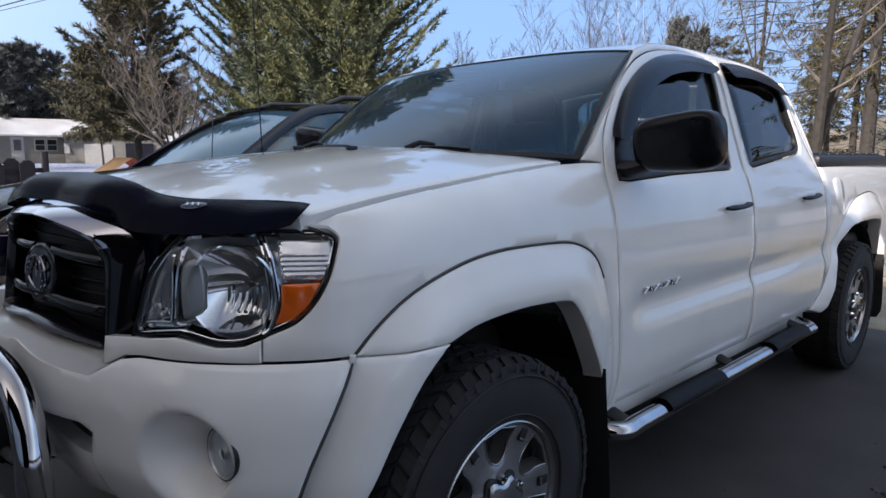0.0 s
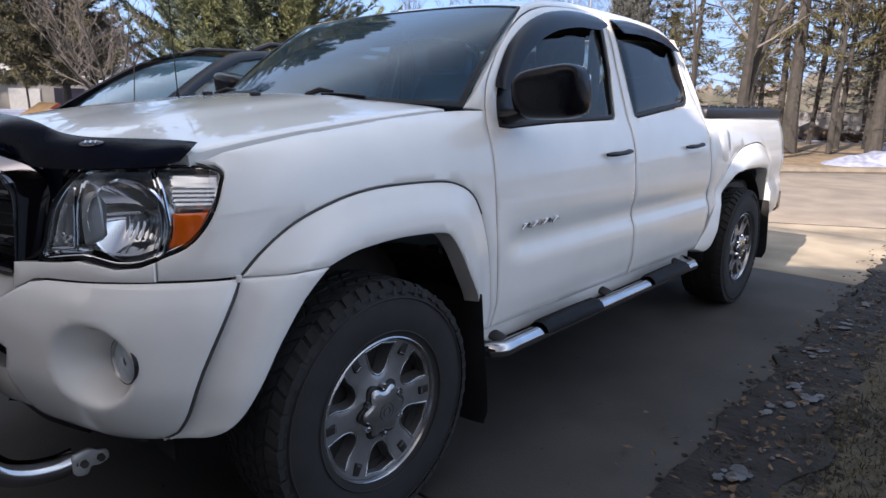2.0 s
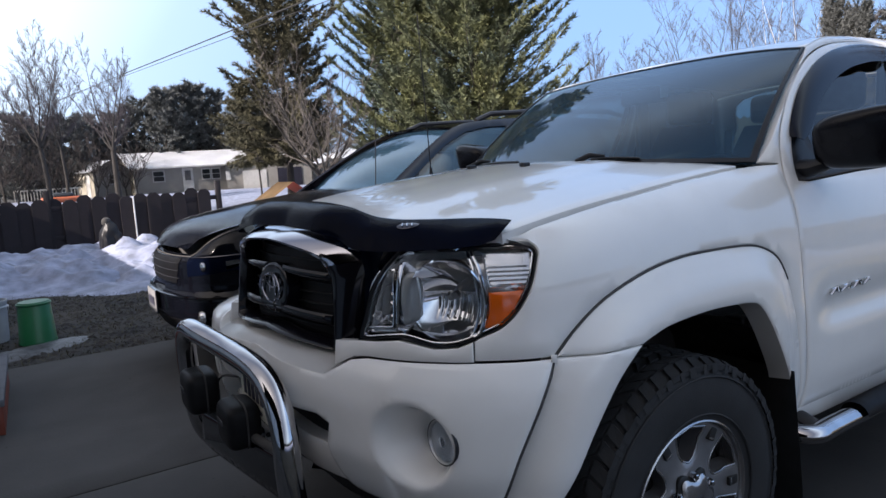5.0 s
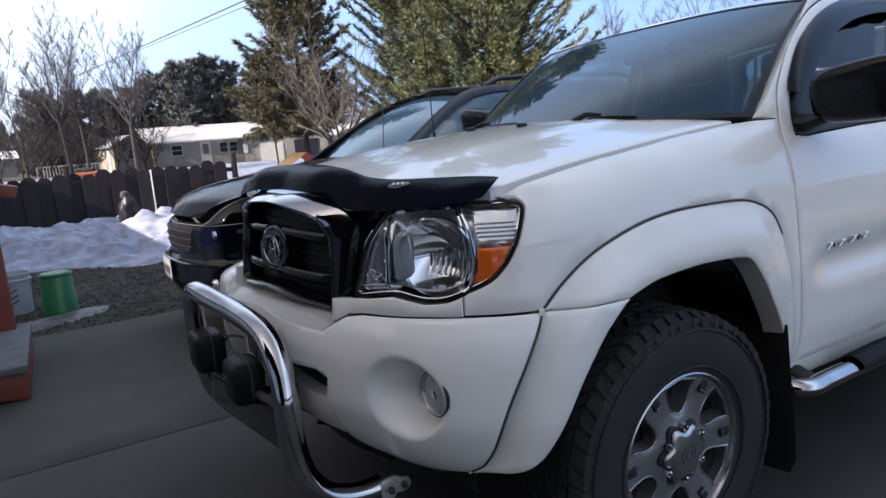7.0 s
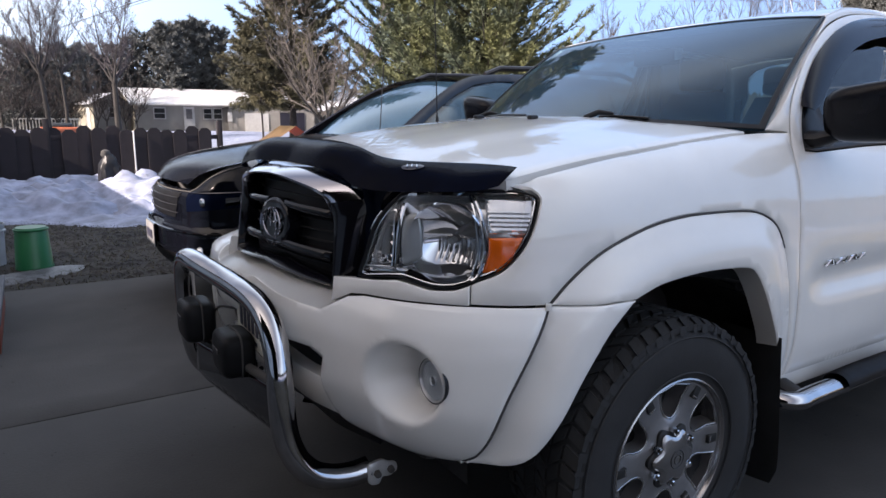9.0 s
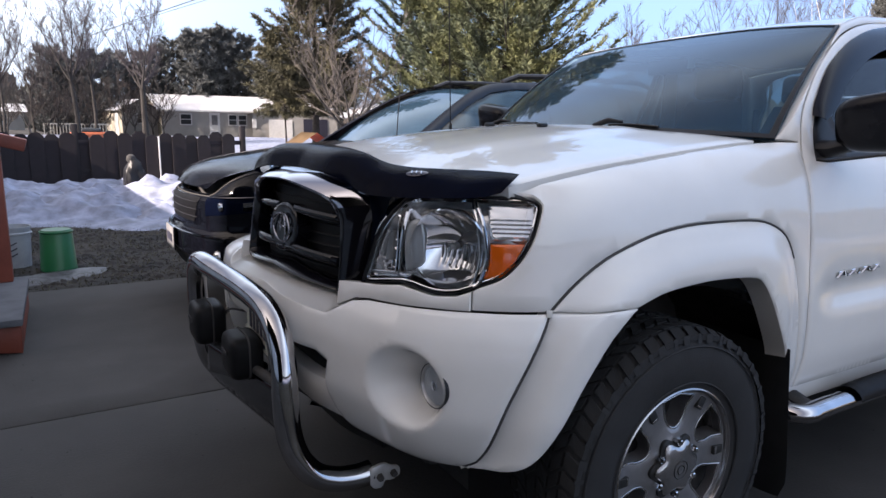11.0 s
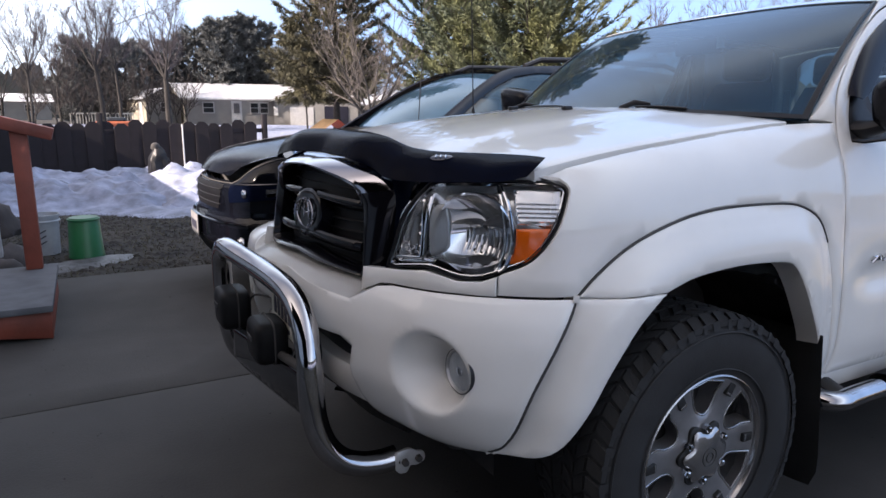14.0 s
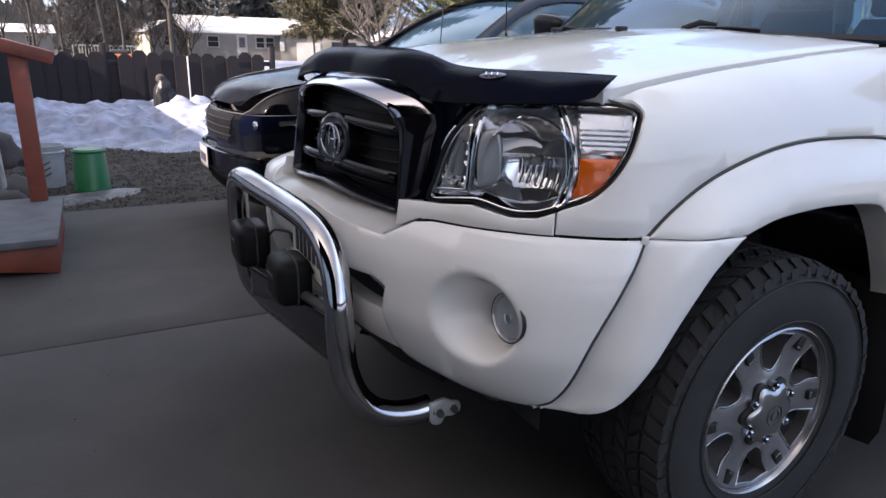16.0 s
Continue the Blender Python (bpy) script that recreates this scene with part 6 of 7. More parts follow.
part("roof", grid_bm(18, 14, suv_roof, .03), BLACKPAINT, suv)
for f in (-1, 1):
    rail = part("roof_rail", tube_bm([(SX + x, SY + f * .57, z) for x, z in ((2.35, 1.645), (2.50, 1.70), (2.9, 1.715), (3.9, 1.71), (4.1, 1.66))], .022, 8), PLASTIC, suv)
    def green(x, z):
        x, z = np.asarray(x, float), np.asarray(z, float)
        return np.stack([SX + x, SY + f * (.872 - .235 * np.clip((z - 1.08) / .53, 0, 1.1) ** 1.15), z + 0 * x], -1)
    frame_loop = spline([(1.22, 1.085), (1.55, 1.30), (1.85, 1.485), (2.08, 1.595), (2.35, 1.645), (2.9, 1.665), (3.6, 1.65), (4.2, 1.59), (4.45, 1.45), (4.60, 1.2), (4.62, 1.09)], 3)
    wins = [[(1.46, 1.13), (1.70, 1.30), (1.95, 1.455), (2.18, 1.555), (2.40, 1.59), (2.60, 1.595), (2.64, 1.13)], [(2.74, 1.13), (2.72, 1.59), (3.2, 1.595), (3.55, 1.58), (3.60, 1.14)], [(3.72, 1.15), (3.68, 1.565), (4.1, 1.52), (4.3, 1.38), (4.35, 1.2)]]
    side = part("cabin_side", sheet_bm(frame_loop, green, step=.07, depth=.03, holes=wins, gap=0, edge=.006, flip=(f > 0)), BLACKPAINT, suv)
    for wloop in wins:
        pane = part("side_window", sheet_bm(inset(resample(wloop, .1), -.006), lambda x, z: green(x, z) - np.array((0, f * .012, 0)), step=.12, depth=.004, gap=0, edge=.001, flip=(f > 0)), SUVGLASS, side)
        pane.visible_shadow = False
    mm = part("wing_mirror", lathe_bm([(0, -.05), (.04, -.042), (.058, -.01), (.058, .03), (0, .04)], 16, "x", m=Matrix.Translation((SX + 1.62, SY + f * .99, 1.15)) @ Matrix.Diagonal((1, 1.3, .9, 1))), BLACKPAINT, suv)
    part("mirror_arm", tube_bm([(SX + 1.62, SY + f * .84, 1.10), (SX + 1.62, SY + f * .95, 1.13)], .02, 8), PLASTIC, mm)
    for x in (1.04, 3.66):
        w = thing("wheel", "", "")
        w.parent, w.location = suv, (SX + x, SY + f * .80, .35)
        ty = part("tyre", lathe_bm([(.22, f * .09), (.25, f * .105), (.32, f * .105), (.348, f * .09), (.352, 0), (.348, -f * .09), (.32, -f * .1), (.22, -f * .09)], 40, "y", close=True), RUBBER, w)
        part("rim", lathe_bm([(0, f * .06), (.10, f * .07), (.2, f * .085), (.225, f * .1), (.225, f * .06), (0, f * .03)], 20, "y"), ALLOY, w)
part("antenna", tube_bm([(SX + 1.30, SY - .74, 1.11), (SX + 1.34, SY - .74, 1.66)], .0035, 6), PLASTIC, suv)
part("underbody", box_bm(SX + .15, SX + 4.5, SY - .70, SY + .70, .22, .9, .05), SHADOW, suv)
for y in (-.37, .37):
    part("seat", box_bm(SX + 2.45, SX + 2.62, SY + y - .24, SY + y + .24, .8, 1.42, .06, 3), CLOTH, suv)
for k, x in enumerate((1.28, 1.30)):
    part("wiper", tube_bm([suv_screen(.25 + .4 * k, .03) + Vector((-.01, 0, .012)), suv_screen(.5 + .38 * k, .06) + Vector((-.012, 0, .014))], .007, 6), PLASTIC, suv)

# ---- fence, buckets, porch ----
fence = thing("board_fence", "dark brown dog-eared board fence with posts", "fence", at=(0, 12.62, 0))


def picket_mesh(w, h, seed):
    rr = random.Random(seed)
    c = .075
    loop = [(-w / 2, 0), (w / 2, 0), (w / 2, h - c), (w / 2 - c, h), (-w / 2 + c, h), (-w / 2, h - c)]
    bm = sheet_bm(loop, lambda x, z: np.stack([x, 0 * x, z], -1), step=.5, depth=.02, gap=0, edge=.003)
    me = bpy.data.meshes.new("picket")
    bm.to_mesh(me)
    bm.free()
    me.materials.append(FENCE)
    return me


pickets = [picket_mesh(.262, h, i) for i, h in enumerate((1.0, 1.035, 1.075))]
rr = random.Random(5)
x, k = -9.0, 0
while x < 2.05:
    ob = new("picket", pickets[rr.choice((0, 1, 1, 2))])
    ob.parent = fence
    ob.location = (x, (-.03 if k % 2 else .02) + rr.uniform(-.01, .01), .02)
    ob.rotation_euler = (0, rr.uniform(-.012, .012), 0)
    x += .252
    k += 1
for z in (.25, .82):
    part("rail", box_bm(-9.1, 2.1, .022, .06, z, z + .09, .004), FENCE, fence)
part("batten", box_bm(.43, .455, -.075, -.05, .02, 1.0, .002), TRIMWHITE, fence, "thin pale batten")
for x in (-8.4, -6.0, -3.6, -1.05, 2.15):
    part("post", box_bm(x - .055, x + .055, -.01, .10, -.05, 1.22, .008), FENCE, fence)

for (x, y, m, lab, name) in ((-1.44, 4.66, GREENPAIL, "green plastic bucket standing upside down", "green_bucket"), (-1.78, 4.98, WHITEPAIL, "white plastic bucket with a dark printed mark", "white_bucket")):
    b = thing(name, lab, "bucket", "buckets", (x, y, -.03))
    g = name == "green_bucket"
    part("pail", lathe_bm([(.14, 0), (.147, .004), (.148, .02), (.143, .03), (.125, .355), (.118, .365), (0, .367)] if g else [(.125, 0), (.14, .34), (.146, .35), (.146, .37), (.139, .37), (.12, .01), (0, .01)], 40, "z"), m, b)
    part("rim", lathe_bm([(.126, .335), (.134, .34), (.134, .352), (.125, .356)] if g else [(.140, .30), (.150, .305), (.150, .315), (.141, .32)], 40, "z", close=True), m, b)
    if not g:
        for q in range(3):
            part("mark", tube_bm([(.137 * math.cos(a), .137 * math.sin(a), .12 + .05 * q + .02 * math.sin(4 * a)) for a in np.linspace(-1.75, -1.35, 6)], .006, 6), INK, b)
        part("bail", tube_bm([(.15 * math.cos(a), .05 * math.sin(a) - .02, .31 - .14 * math.sin(a)) for a in np.linspace(0, math.pi, 14)], .003, 6), STEEL, b)

# low snow and slush round the buckets
snow_sheet("slush", [(-1.95, 4.05), (-1.5, 4.10), (-1.15, 4.30), (-1.02, 4.58), (-1.28, 4.66), (-1.6, 4.56), (-1.95, 4.42)], lambda x, y: .10 + 0 * x, "dirty slush beside the buckets", .05, 9, .7, "", SLUSH)

# small dark garden ornament in the snow
orn = thing("garden_post", "dark hooded garden post standing in the snow", "garden ornament", at=(-.33, 9.5, -.08))
bm = bmesh.new()
bmesh.ops.create_icosphere(bm, subdivisions=4, radius=1)
for q in bm.verts:
    k = 1 + .22 * noise.noise(q.co * 2.1) + .10 * noise.noise(q.co * 6.0)
    sq = lambda c, e: math.copysign(abs(c) ** e, c)
    q.co = Vector((.135 * sq(q.co.x, .7) * k * (1 - .25 * max(q.co.z, 0) ** 2), .12 * sq(q.co.y, .7) * k, .30 + .36 * sq(q.co.z, .75) * (1 + .06 * noise.noise(q.co * 5))))
part("post_body", bm, PLASTIC, orn)
orn.scale = (1.2, 1.2, 1.2)
part("cap", lathe_bm([(.05, .615), (.062, .64), (.05, .69), (.02, .71), (0, .712)], 12, "z", m=Matrix.Translation((-.03, 0, .0))), SHADOW, orn)

# porch: grey step, rust-red skirt, post and rail
porch = thing("porch", "rust-red wooden porch with a grey tread and a post", "porch", at=(0, 0, 0))
part("tread", box_bm(-3.6, -1.615, 2.15, 3.30, .165, .205, .006), DECKGREY, porch)
part("skirt", sheet_bm(spline([(-3.6, .165), (-3.6, .0), (-2.6, .02), (-2.1, .055), (-1.85, .03), (-1.63, .0), (-1.625, .165)], 1), lambda x, z: np.stack([x, 2.185 + 0 * x, z], -1), step=.2, depth=.03, gap=0), PORCHRED, porch)
part("skirt_end", box_bm(-1.66, -1.63, 2.20, 3.28, .0, .165, .003), PORCHRED, porch)
part("post", box_bm(-1.80, -1.70, 3.17, 3.27, .205, 1.16, .006), PORCHRED, porch)
part("handrail", box_bm(-1.7, .13, -.09, .09, -.04, .04, .006), PORCHRED, porch).matrix_local = Matrix.Translation((-1.68, 3.22, 1.15)) @ Matrix.Rotation(.27, 4, "Y")
pole = thing("shovel", "grey metal shovel handle leaning behind the porch", "shovel", at=(-2.05, 3.9, 0))
part("handle", tube_bm([(.05, .1, .0), (-.06, .0, 1.15)], .016, 8), STEEL, pole)
part("grip", tube_bm([(.03, .1, .02), (.02, .06, .55)], .024, 8), STEEL, pole)


def boulder(name, at, s, seed, label):
    bm = bmesh.new()
    bmesh.ops.create_icosphere(bm, subdivisions=3, radius=1)
    for q in bm.verts:
        q.co *= 1 + noise.noise(q.co * 1.3 + Vector((seed, 0, 0))) * .35 + noise.noise(q.co * 4 + Vector((seed, 3, 0))) * .08
        q.co = Vector((q.co.x * s[0], q.co.y * s[1], max(q.co.z, -.6) * s[2]))
    ob = part(name, bm, ROCK)
    ob.location = at
    return tagged(ob, label, "rock", "rocks beside the porch")


for i, (x, y, z, s) in enumerate(((-2.25, 4.25, .12, (.26, .22, .22)), (-1.98, 4.10, .08, (.16, .16, .15)), (-2.15, 4.45, .36, (.24, .22, .2)), (-2.0, 3.85, .06, (.14, .14, .12)), (-2.5, 4.5, .2, (.3, .3, .3)))):
    boulder("boulder", (x, y, z), s, i * 3.1, "brown rounded fieldstone beside the porch")

# red panel standing behind the SUV
kennel = thing("kennel", "small orange-red wooden kennel roof behind the SUV", "kennel", at=(2.40, 9.0, 0))
part("kennel_body", box_bm(-.32, .32, -.3, .3, 0, .78, .01), ORANGE, kennel)
for s in (-1, 1):
    part("roof_panel", grid_bm(2, 2, lambda u, v: (s * .48 * u, (v - .5) * .8, 1.15 - .32 * u), .025), ORANGE if s > 0 else KENNELROOF, kennel)

# ---- an unseen house added ahead of the cars: its gable end is shaped to shade the driveway ----
house = thing("own_house", "unseen cream house with a low gable that shades the driveway", "house")
GX, BACK, PEAK_Y, SIDE_Y, FAR_Y, PITCH = -6.0, -15.0, -3.8, 1.4, -9.0, 0.321
rake = lambda y: 6.67 - PITCH * abs(y - PEAK_Y)
for y in (SIDE_Y, FAR_Y):
    e = y + (.45 if y > 0 else -.45)
    part("roof", slab_between([Vector(q) for q in ((GX + .4, PEAK_Y, rake(PEAK_Y)), (GX + .4, e, rake(e)), (BACK, e, rake(e)), (BACK, PEAK_Y, rake(PEAK_Y)))], .15), DARKROOF, house)
    part("wall", slab_between([Vector(q) for q in ((GX, y, -.05), (BACK, y, -.05), (BACK, y, rake(y) - .1), (GX, y, rake(y) - .1))], .15), WALLWARM, house)
for x in (GX, BACK):
    part("gable_wall", slab_between([Vector(q) for q in ((x, SIDE_Y, -.05), (x, SIDE_Y, rake(SIDE_Y) - .1), (x, PEAK_Y, rake(PEAK_Y) - .1), (x, FAR_Y, rake(FAR_Y) - .1), (x, FAR_Y, -.05))], .15), WALLWARM, house)
# unseen white door, added to throw light back at the truck's nose
gd = part("garage_door", box_bm(GX + .01, GX + .05, -2.6, .9, 0, 2.15, .004), TRIMWHITE, house)
for k in range(4):
    part("door_panel", box_bm(GX + .05, GX + .065, -2.5, .8, .06 + k * .53, .53 + k * .53, .006), TRIMWHITE, gd)
# out-of-view block added to keep the slab, yard and snow in shade
wing = thing("house_wing", "unseen low cream wing added to shade the yard", "house")
part("wall", box_bm(-10.0, -4.45, 1.95, 12.9, -.05, 2.3, .01), WALLWARM, wing)
part("roof", slab_between([Vector(q) for q in ((-4.0, 1.9, 2.32), (-4.0, 13.3, 2.32), (-7.2, 13.3, 3.0), (-7.2, 1.9, 3.0))], .12), DARKROOF, wing)
part("roof", slab_between([Vector(q) for q in ((-10.4, 1.9, 2.32), (-10.4, 13.3, 2.32), (-7.2, 13.3, 3.0), (-7.2, 1.9, 3.0))], .12), DARKROOF, wing)

# ---- houses across the yard ----
def frame_at(o, yaw):
    return Matrix.Translation(o) @ Matrix.Rotation(yaw, 4, "Z")


def wall_piece(name, parent, m, pts, thick, material):
    return part(name, slab_between([m @ Vector(p) for p in pts], thick), material, parent)


def window_piece(parent, m, x0, x1, z0, z1, y=-.06):
    w = part("window", slab_between([m @ Vector(p) for p in ((x0, y, z0), (x1, y, z0), (x1, y, z1), (x0, y, z1))], .05), TRIMWHITE, parent)
    for a, b in ((z0 + .08, (z0 + z1) / 2 - .03), ((z0 + z1) / 2 + .03, z1 - .08)):
        part("pane", slab_between([m @ Vector(p) for p in ((x0 + .08, y - .06, a), (x1 - .08, y - .06, a), (x1 - .08, y - .06, b), (x0 + .08, y - .06, b))], .02), DARKGLASS, w)


far_house = thing("ranch_house", "grey-beige single-storey house with a snow-covered roof", "house")
m = frame_at((6.75, 60.4, 0), radians(-8))
L, D, E_, P_ = 9.6, 7.5, 2.45, 3.75
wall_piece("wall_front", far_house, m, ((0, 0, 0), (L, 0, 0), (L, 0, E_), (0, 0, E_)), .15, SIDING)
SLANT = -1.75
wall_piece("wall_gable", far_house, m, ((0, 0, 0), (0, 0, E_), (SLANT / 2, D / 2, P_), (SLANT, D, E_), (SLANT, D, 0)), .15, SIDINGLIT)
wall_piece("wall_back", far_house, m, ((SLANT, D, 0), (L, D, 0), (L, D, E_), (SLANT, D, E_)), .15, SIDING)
wall_piece("roof_snow", far_house, m, ((-.35, -.45, E_ - .1), (L + .3, -.45, E_ - .1), (L + .3, D / 2, P_ + .05), (SLANT / 2 - .35, D / 2, P_ + .05)), .18, ROOFSNOW)
wall_piece("roof_back", far_house, m, ((SLANT / 2 - .35, D / 2, P_ + .05), (L + .3, D / 2, P_ + .05), (L + .3, D + .4, E_ - .1), (SLANT - .35, D + .4, E_ - .1)), .18, DARKROOF)
wall_piece("fascia", far_house, m, ((-.36, -.5, E_ - .22), (L + .3, -.5, E_ - .22), (L + .3, -.5, E_ - .08), (-.36, -.5, E_ - .08)), .05, TRIMWHITE)
window_piece(far_house, m, 1.5, 2.5, 1.05, 2.05)
window_piece(far_house, m, 5.55, 6.35, 1.05, 2.05)
window_piece(far_house, m, 6.4, 7.2, 1.05, 2.05)
dr = wall_piece("door", far_house, m, ((3.95, -.05, .1), (4.85, -.05, .1), (4.85, -.05, 2.15), (3.95, -.05, 2.15)), .05, TRIMWHITE)
wall_piece("door_pane", dr, m, ((4.15, -.12, 1.1), (4.65, -.12, 1.1), (4.65, -.12, 1.95), (4.15, -.12, 1.95)), .02, GREYFENCE)

garage = thing("attached_garage", "grey gabled garage with one white door and one open bay", "garage")
m = frame_at((14.2, 58.6, 0), radians(-16))
L, E_, P_ = 7.6, 1.95, 3.45
wall_piece("wall_front", garage, m, ((0, 0, -.2), (L, 0, -.2), (L, 0, E_), (3.0, 0, P_), (0, 0, E_ + .3)), .15, SIDING)
wall_piece("roof_snow", garage, m, ((-.5, -.5, E_ + .05), (3.0, -.5, P_ + .05), (3.0, 8, P_ + .05), (-.5, 8, E_ + .05)), .15, DARKROOF)
wall_piece("roof_snow", garage, m, ((3.0, -.5, P_ + .05), (L + .5, -.5, E_ - .1), (L + 3.5, 8, E_ + .6), (3.0, 8, P_ + .05)), .15, ROOFSNOW)
wall_piece("garage_door", garage, m, ((1.4, -.06, -.1), (3.5, -.06, -.1), (3.5, -.06, 1.65), (1.4, -.06, 1.65)), .05, TRIMWHITE)
# near-black panel on the wall, painted as the open bay's shaded inside
wall_piece("open_bay", garage, m, ((4.5, -.06, -.1), (6.7, -.06, -.1), (6.7, -.06, 1.75), (4.5, -.06, 1.75)), .05, INK)
# small pale slab at the left end of the garage front
wall_piece("bright_window", garage, m, ((-.05, -.10, .9), (.35, -.10, .9), (.35, -.10, 1.7), (-.05, -.10, 1.7)), .03, TRIMWHITE)

wing = thing("far_shed", "long low snow-roofed building behind the garage", "shed")
m = frame_at((19.5, 62.0, 0), radians(-20))
wall_piece("wall_front", wing, m, ((0, 0, 0), (9, 0, 0), (9, 0, 2.5), (0, 0, 2.5)), .15, SIDING)
wall_piece("roof_snow", wing, m, ((-.3, -.5, 2.4), (9.3, -.5, 2.4), (9.3, 4, 3.9), (-.3, 4, 3.9)), .15, ROOFSNOW)

cottage = thing("small_house", "small cream house with a low gable", "house")
m = frame_at((2.95, 61.0, 0), radians(4))
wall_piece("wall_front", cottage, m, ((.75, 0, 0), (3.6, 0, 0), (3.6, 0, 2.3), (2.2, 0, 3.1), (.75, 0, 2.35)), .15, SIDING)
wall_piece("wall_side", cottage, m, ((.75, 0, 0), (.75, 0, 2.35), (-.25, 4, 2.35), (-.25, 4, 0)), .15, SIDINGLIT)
wall_piece("roof", cottage, m, ((.35, -.5, 2.2), (2.2, -.5, 3.2), (1.2, 6, 3.2), (-.9, 6, 2.2)), .15, ROOFSNOW)
wall_piece("roof", cottage, m, ((2.2, -.5, 3.2), (4.0, -.5, 2.2), (3.4, 6, 2.2), (1.2, 6, 3.2)), .15, DARKROOF)
window_piece(cottage, m, 1.9, 2.7, 1.1, 2.0)
part("door", slab_between([m @ Vector(p) for p in ((.55, .6, .1), (.35, 1.4, .1), (.35, 1.4, 2.0), (.55, .6, 2.0))], .05), TRIMWHITE, cottage)
deck = thing("deck_rail", "pale wooden deck railing beside the small house", "railing", at=(-.6, 59.5, 0))
part("rail", box_bm(-1.5, 3.2, -.05, .05, .95, 1.05), SIDINGLIT, deck)
for k in range(22):
    part("baluster", box_bm(-1.5 + k * .22, -1.44 + k * .22, -.03, .03, .1, .95), SIDINGLIT, deck)
redcar = thing("red_car", "small red car far behind the fence", "car", at=(.6, 44, .1))
part("car_body", box_bm(-1.2, 1.0, -.6, .6, .15, .50, .12, 3), ORANGE, redcar)
part("car_cabin", box_bm(-.6, .5, -.5, .5, .45, .75, .12, 3), DARKGLASS, redcar)


# ---- trees ----
class Soup:
    """Vertices and faces gathered for one mesh."""
    def __init__(self):
        self.v, self.f = [], []

    def tube(self, a, b, ra, rb, n=5):
        t = (b - a).normalized()
        s = t.cross(Vector((0, 0, 1)) if abs(t.z) < .9 else Vector((1, 0, 0))).normalized()
        u = s.cross(t)
        k = len(self.v)
        for p, r in ((a, ra), (b, rb)):
            for i in range(n):
                q = 2 * math.pi * i / n
                self.v.append(tuple(p + (s * math.cos(q) + u * math.sin(q)) * r))
        for i in range(n):
            j = (i + 1) % n
            self.f.append((k + i, k + j, k + n + j, k + n + i))

    def path(self, pts, radii, n=6):
        k = len(self.v)
        for i, (p, r) in enumerate(zip(pts, radii)):
            t = (pts[min(i + 1, len(pts) - 1)] - pts[max(i - 1, 0)]).normalized()
            s = t.cross(Vector((.3, 1, .1))).normalized()
            u = s.cross(t)
            self.v += [tuple(p + (s * math.cos(2 * math.pi * j / n) + u * math.sin(2 * math.pi * j / n)) * r) for j in range(n)]
            if i:
                self.f += [(k + (i - 1) * n + j, k + (i - 1) * n + (j + 1) % n, k + i * n + (j + 1) % n, k + i * n + j) for j in range(n)]

    def blade(self, p, d, length, width, rr):
        s = d.cross(Vector((rr.uniform(-1, 1), rr.uniform(-1, 1), rr.uniform(-1, 1)))).normalized() * width
        k = len(self.v)
        self.v += [tuple(p - s), tuple(p + s), tuple(p + d * length)]
        self.f.append((k, k + 1, k + 2))

    def make(self, name, material, parent, smooth=False):
        me = bpy.data.meshes.new(name)
        me.from_pydata(self.v, [], self.f)
        me.materials.append(material)
        ob = new(name, me)
        ob.parent = parent
        return ob


def rnd_dir(rr, spread=1.0):
    return Vector((rr.gauss(0, spread), rr.gauss(0, spread), rr.gauss(0, spread)))


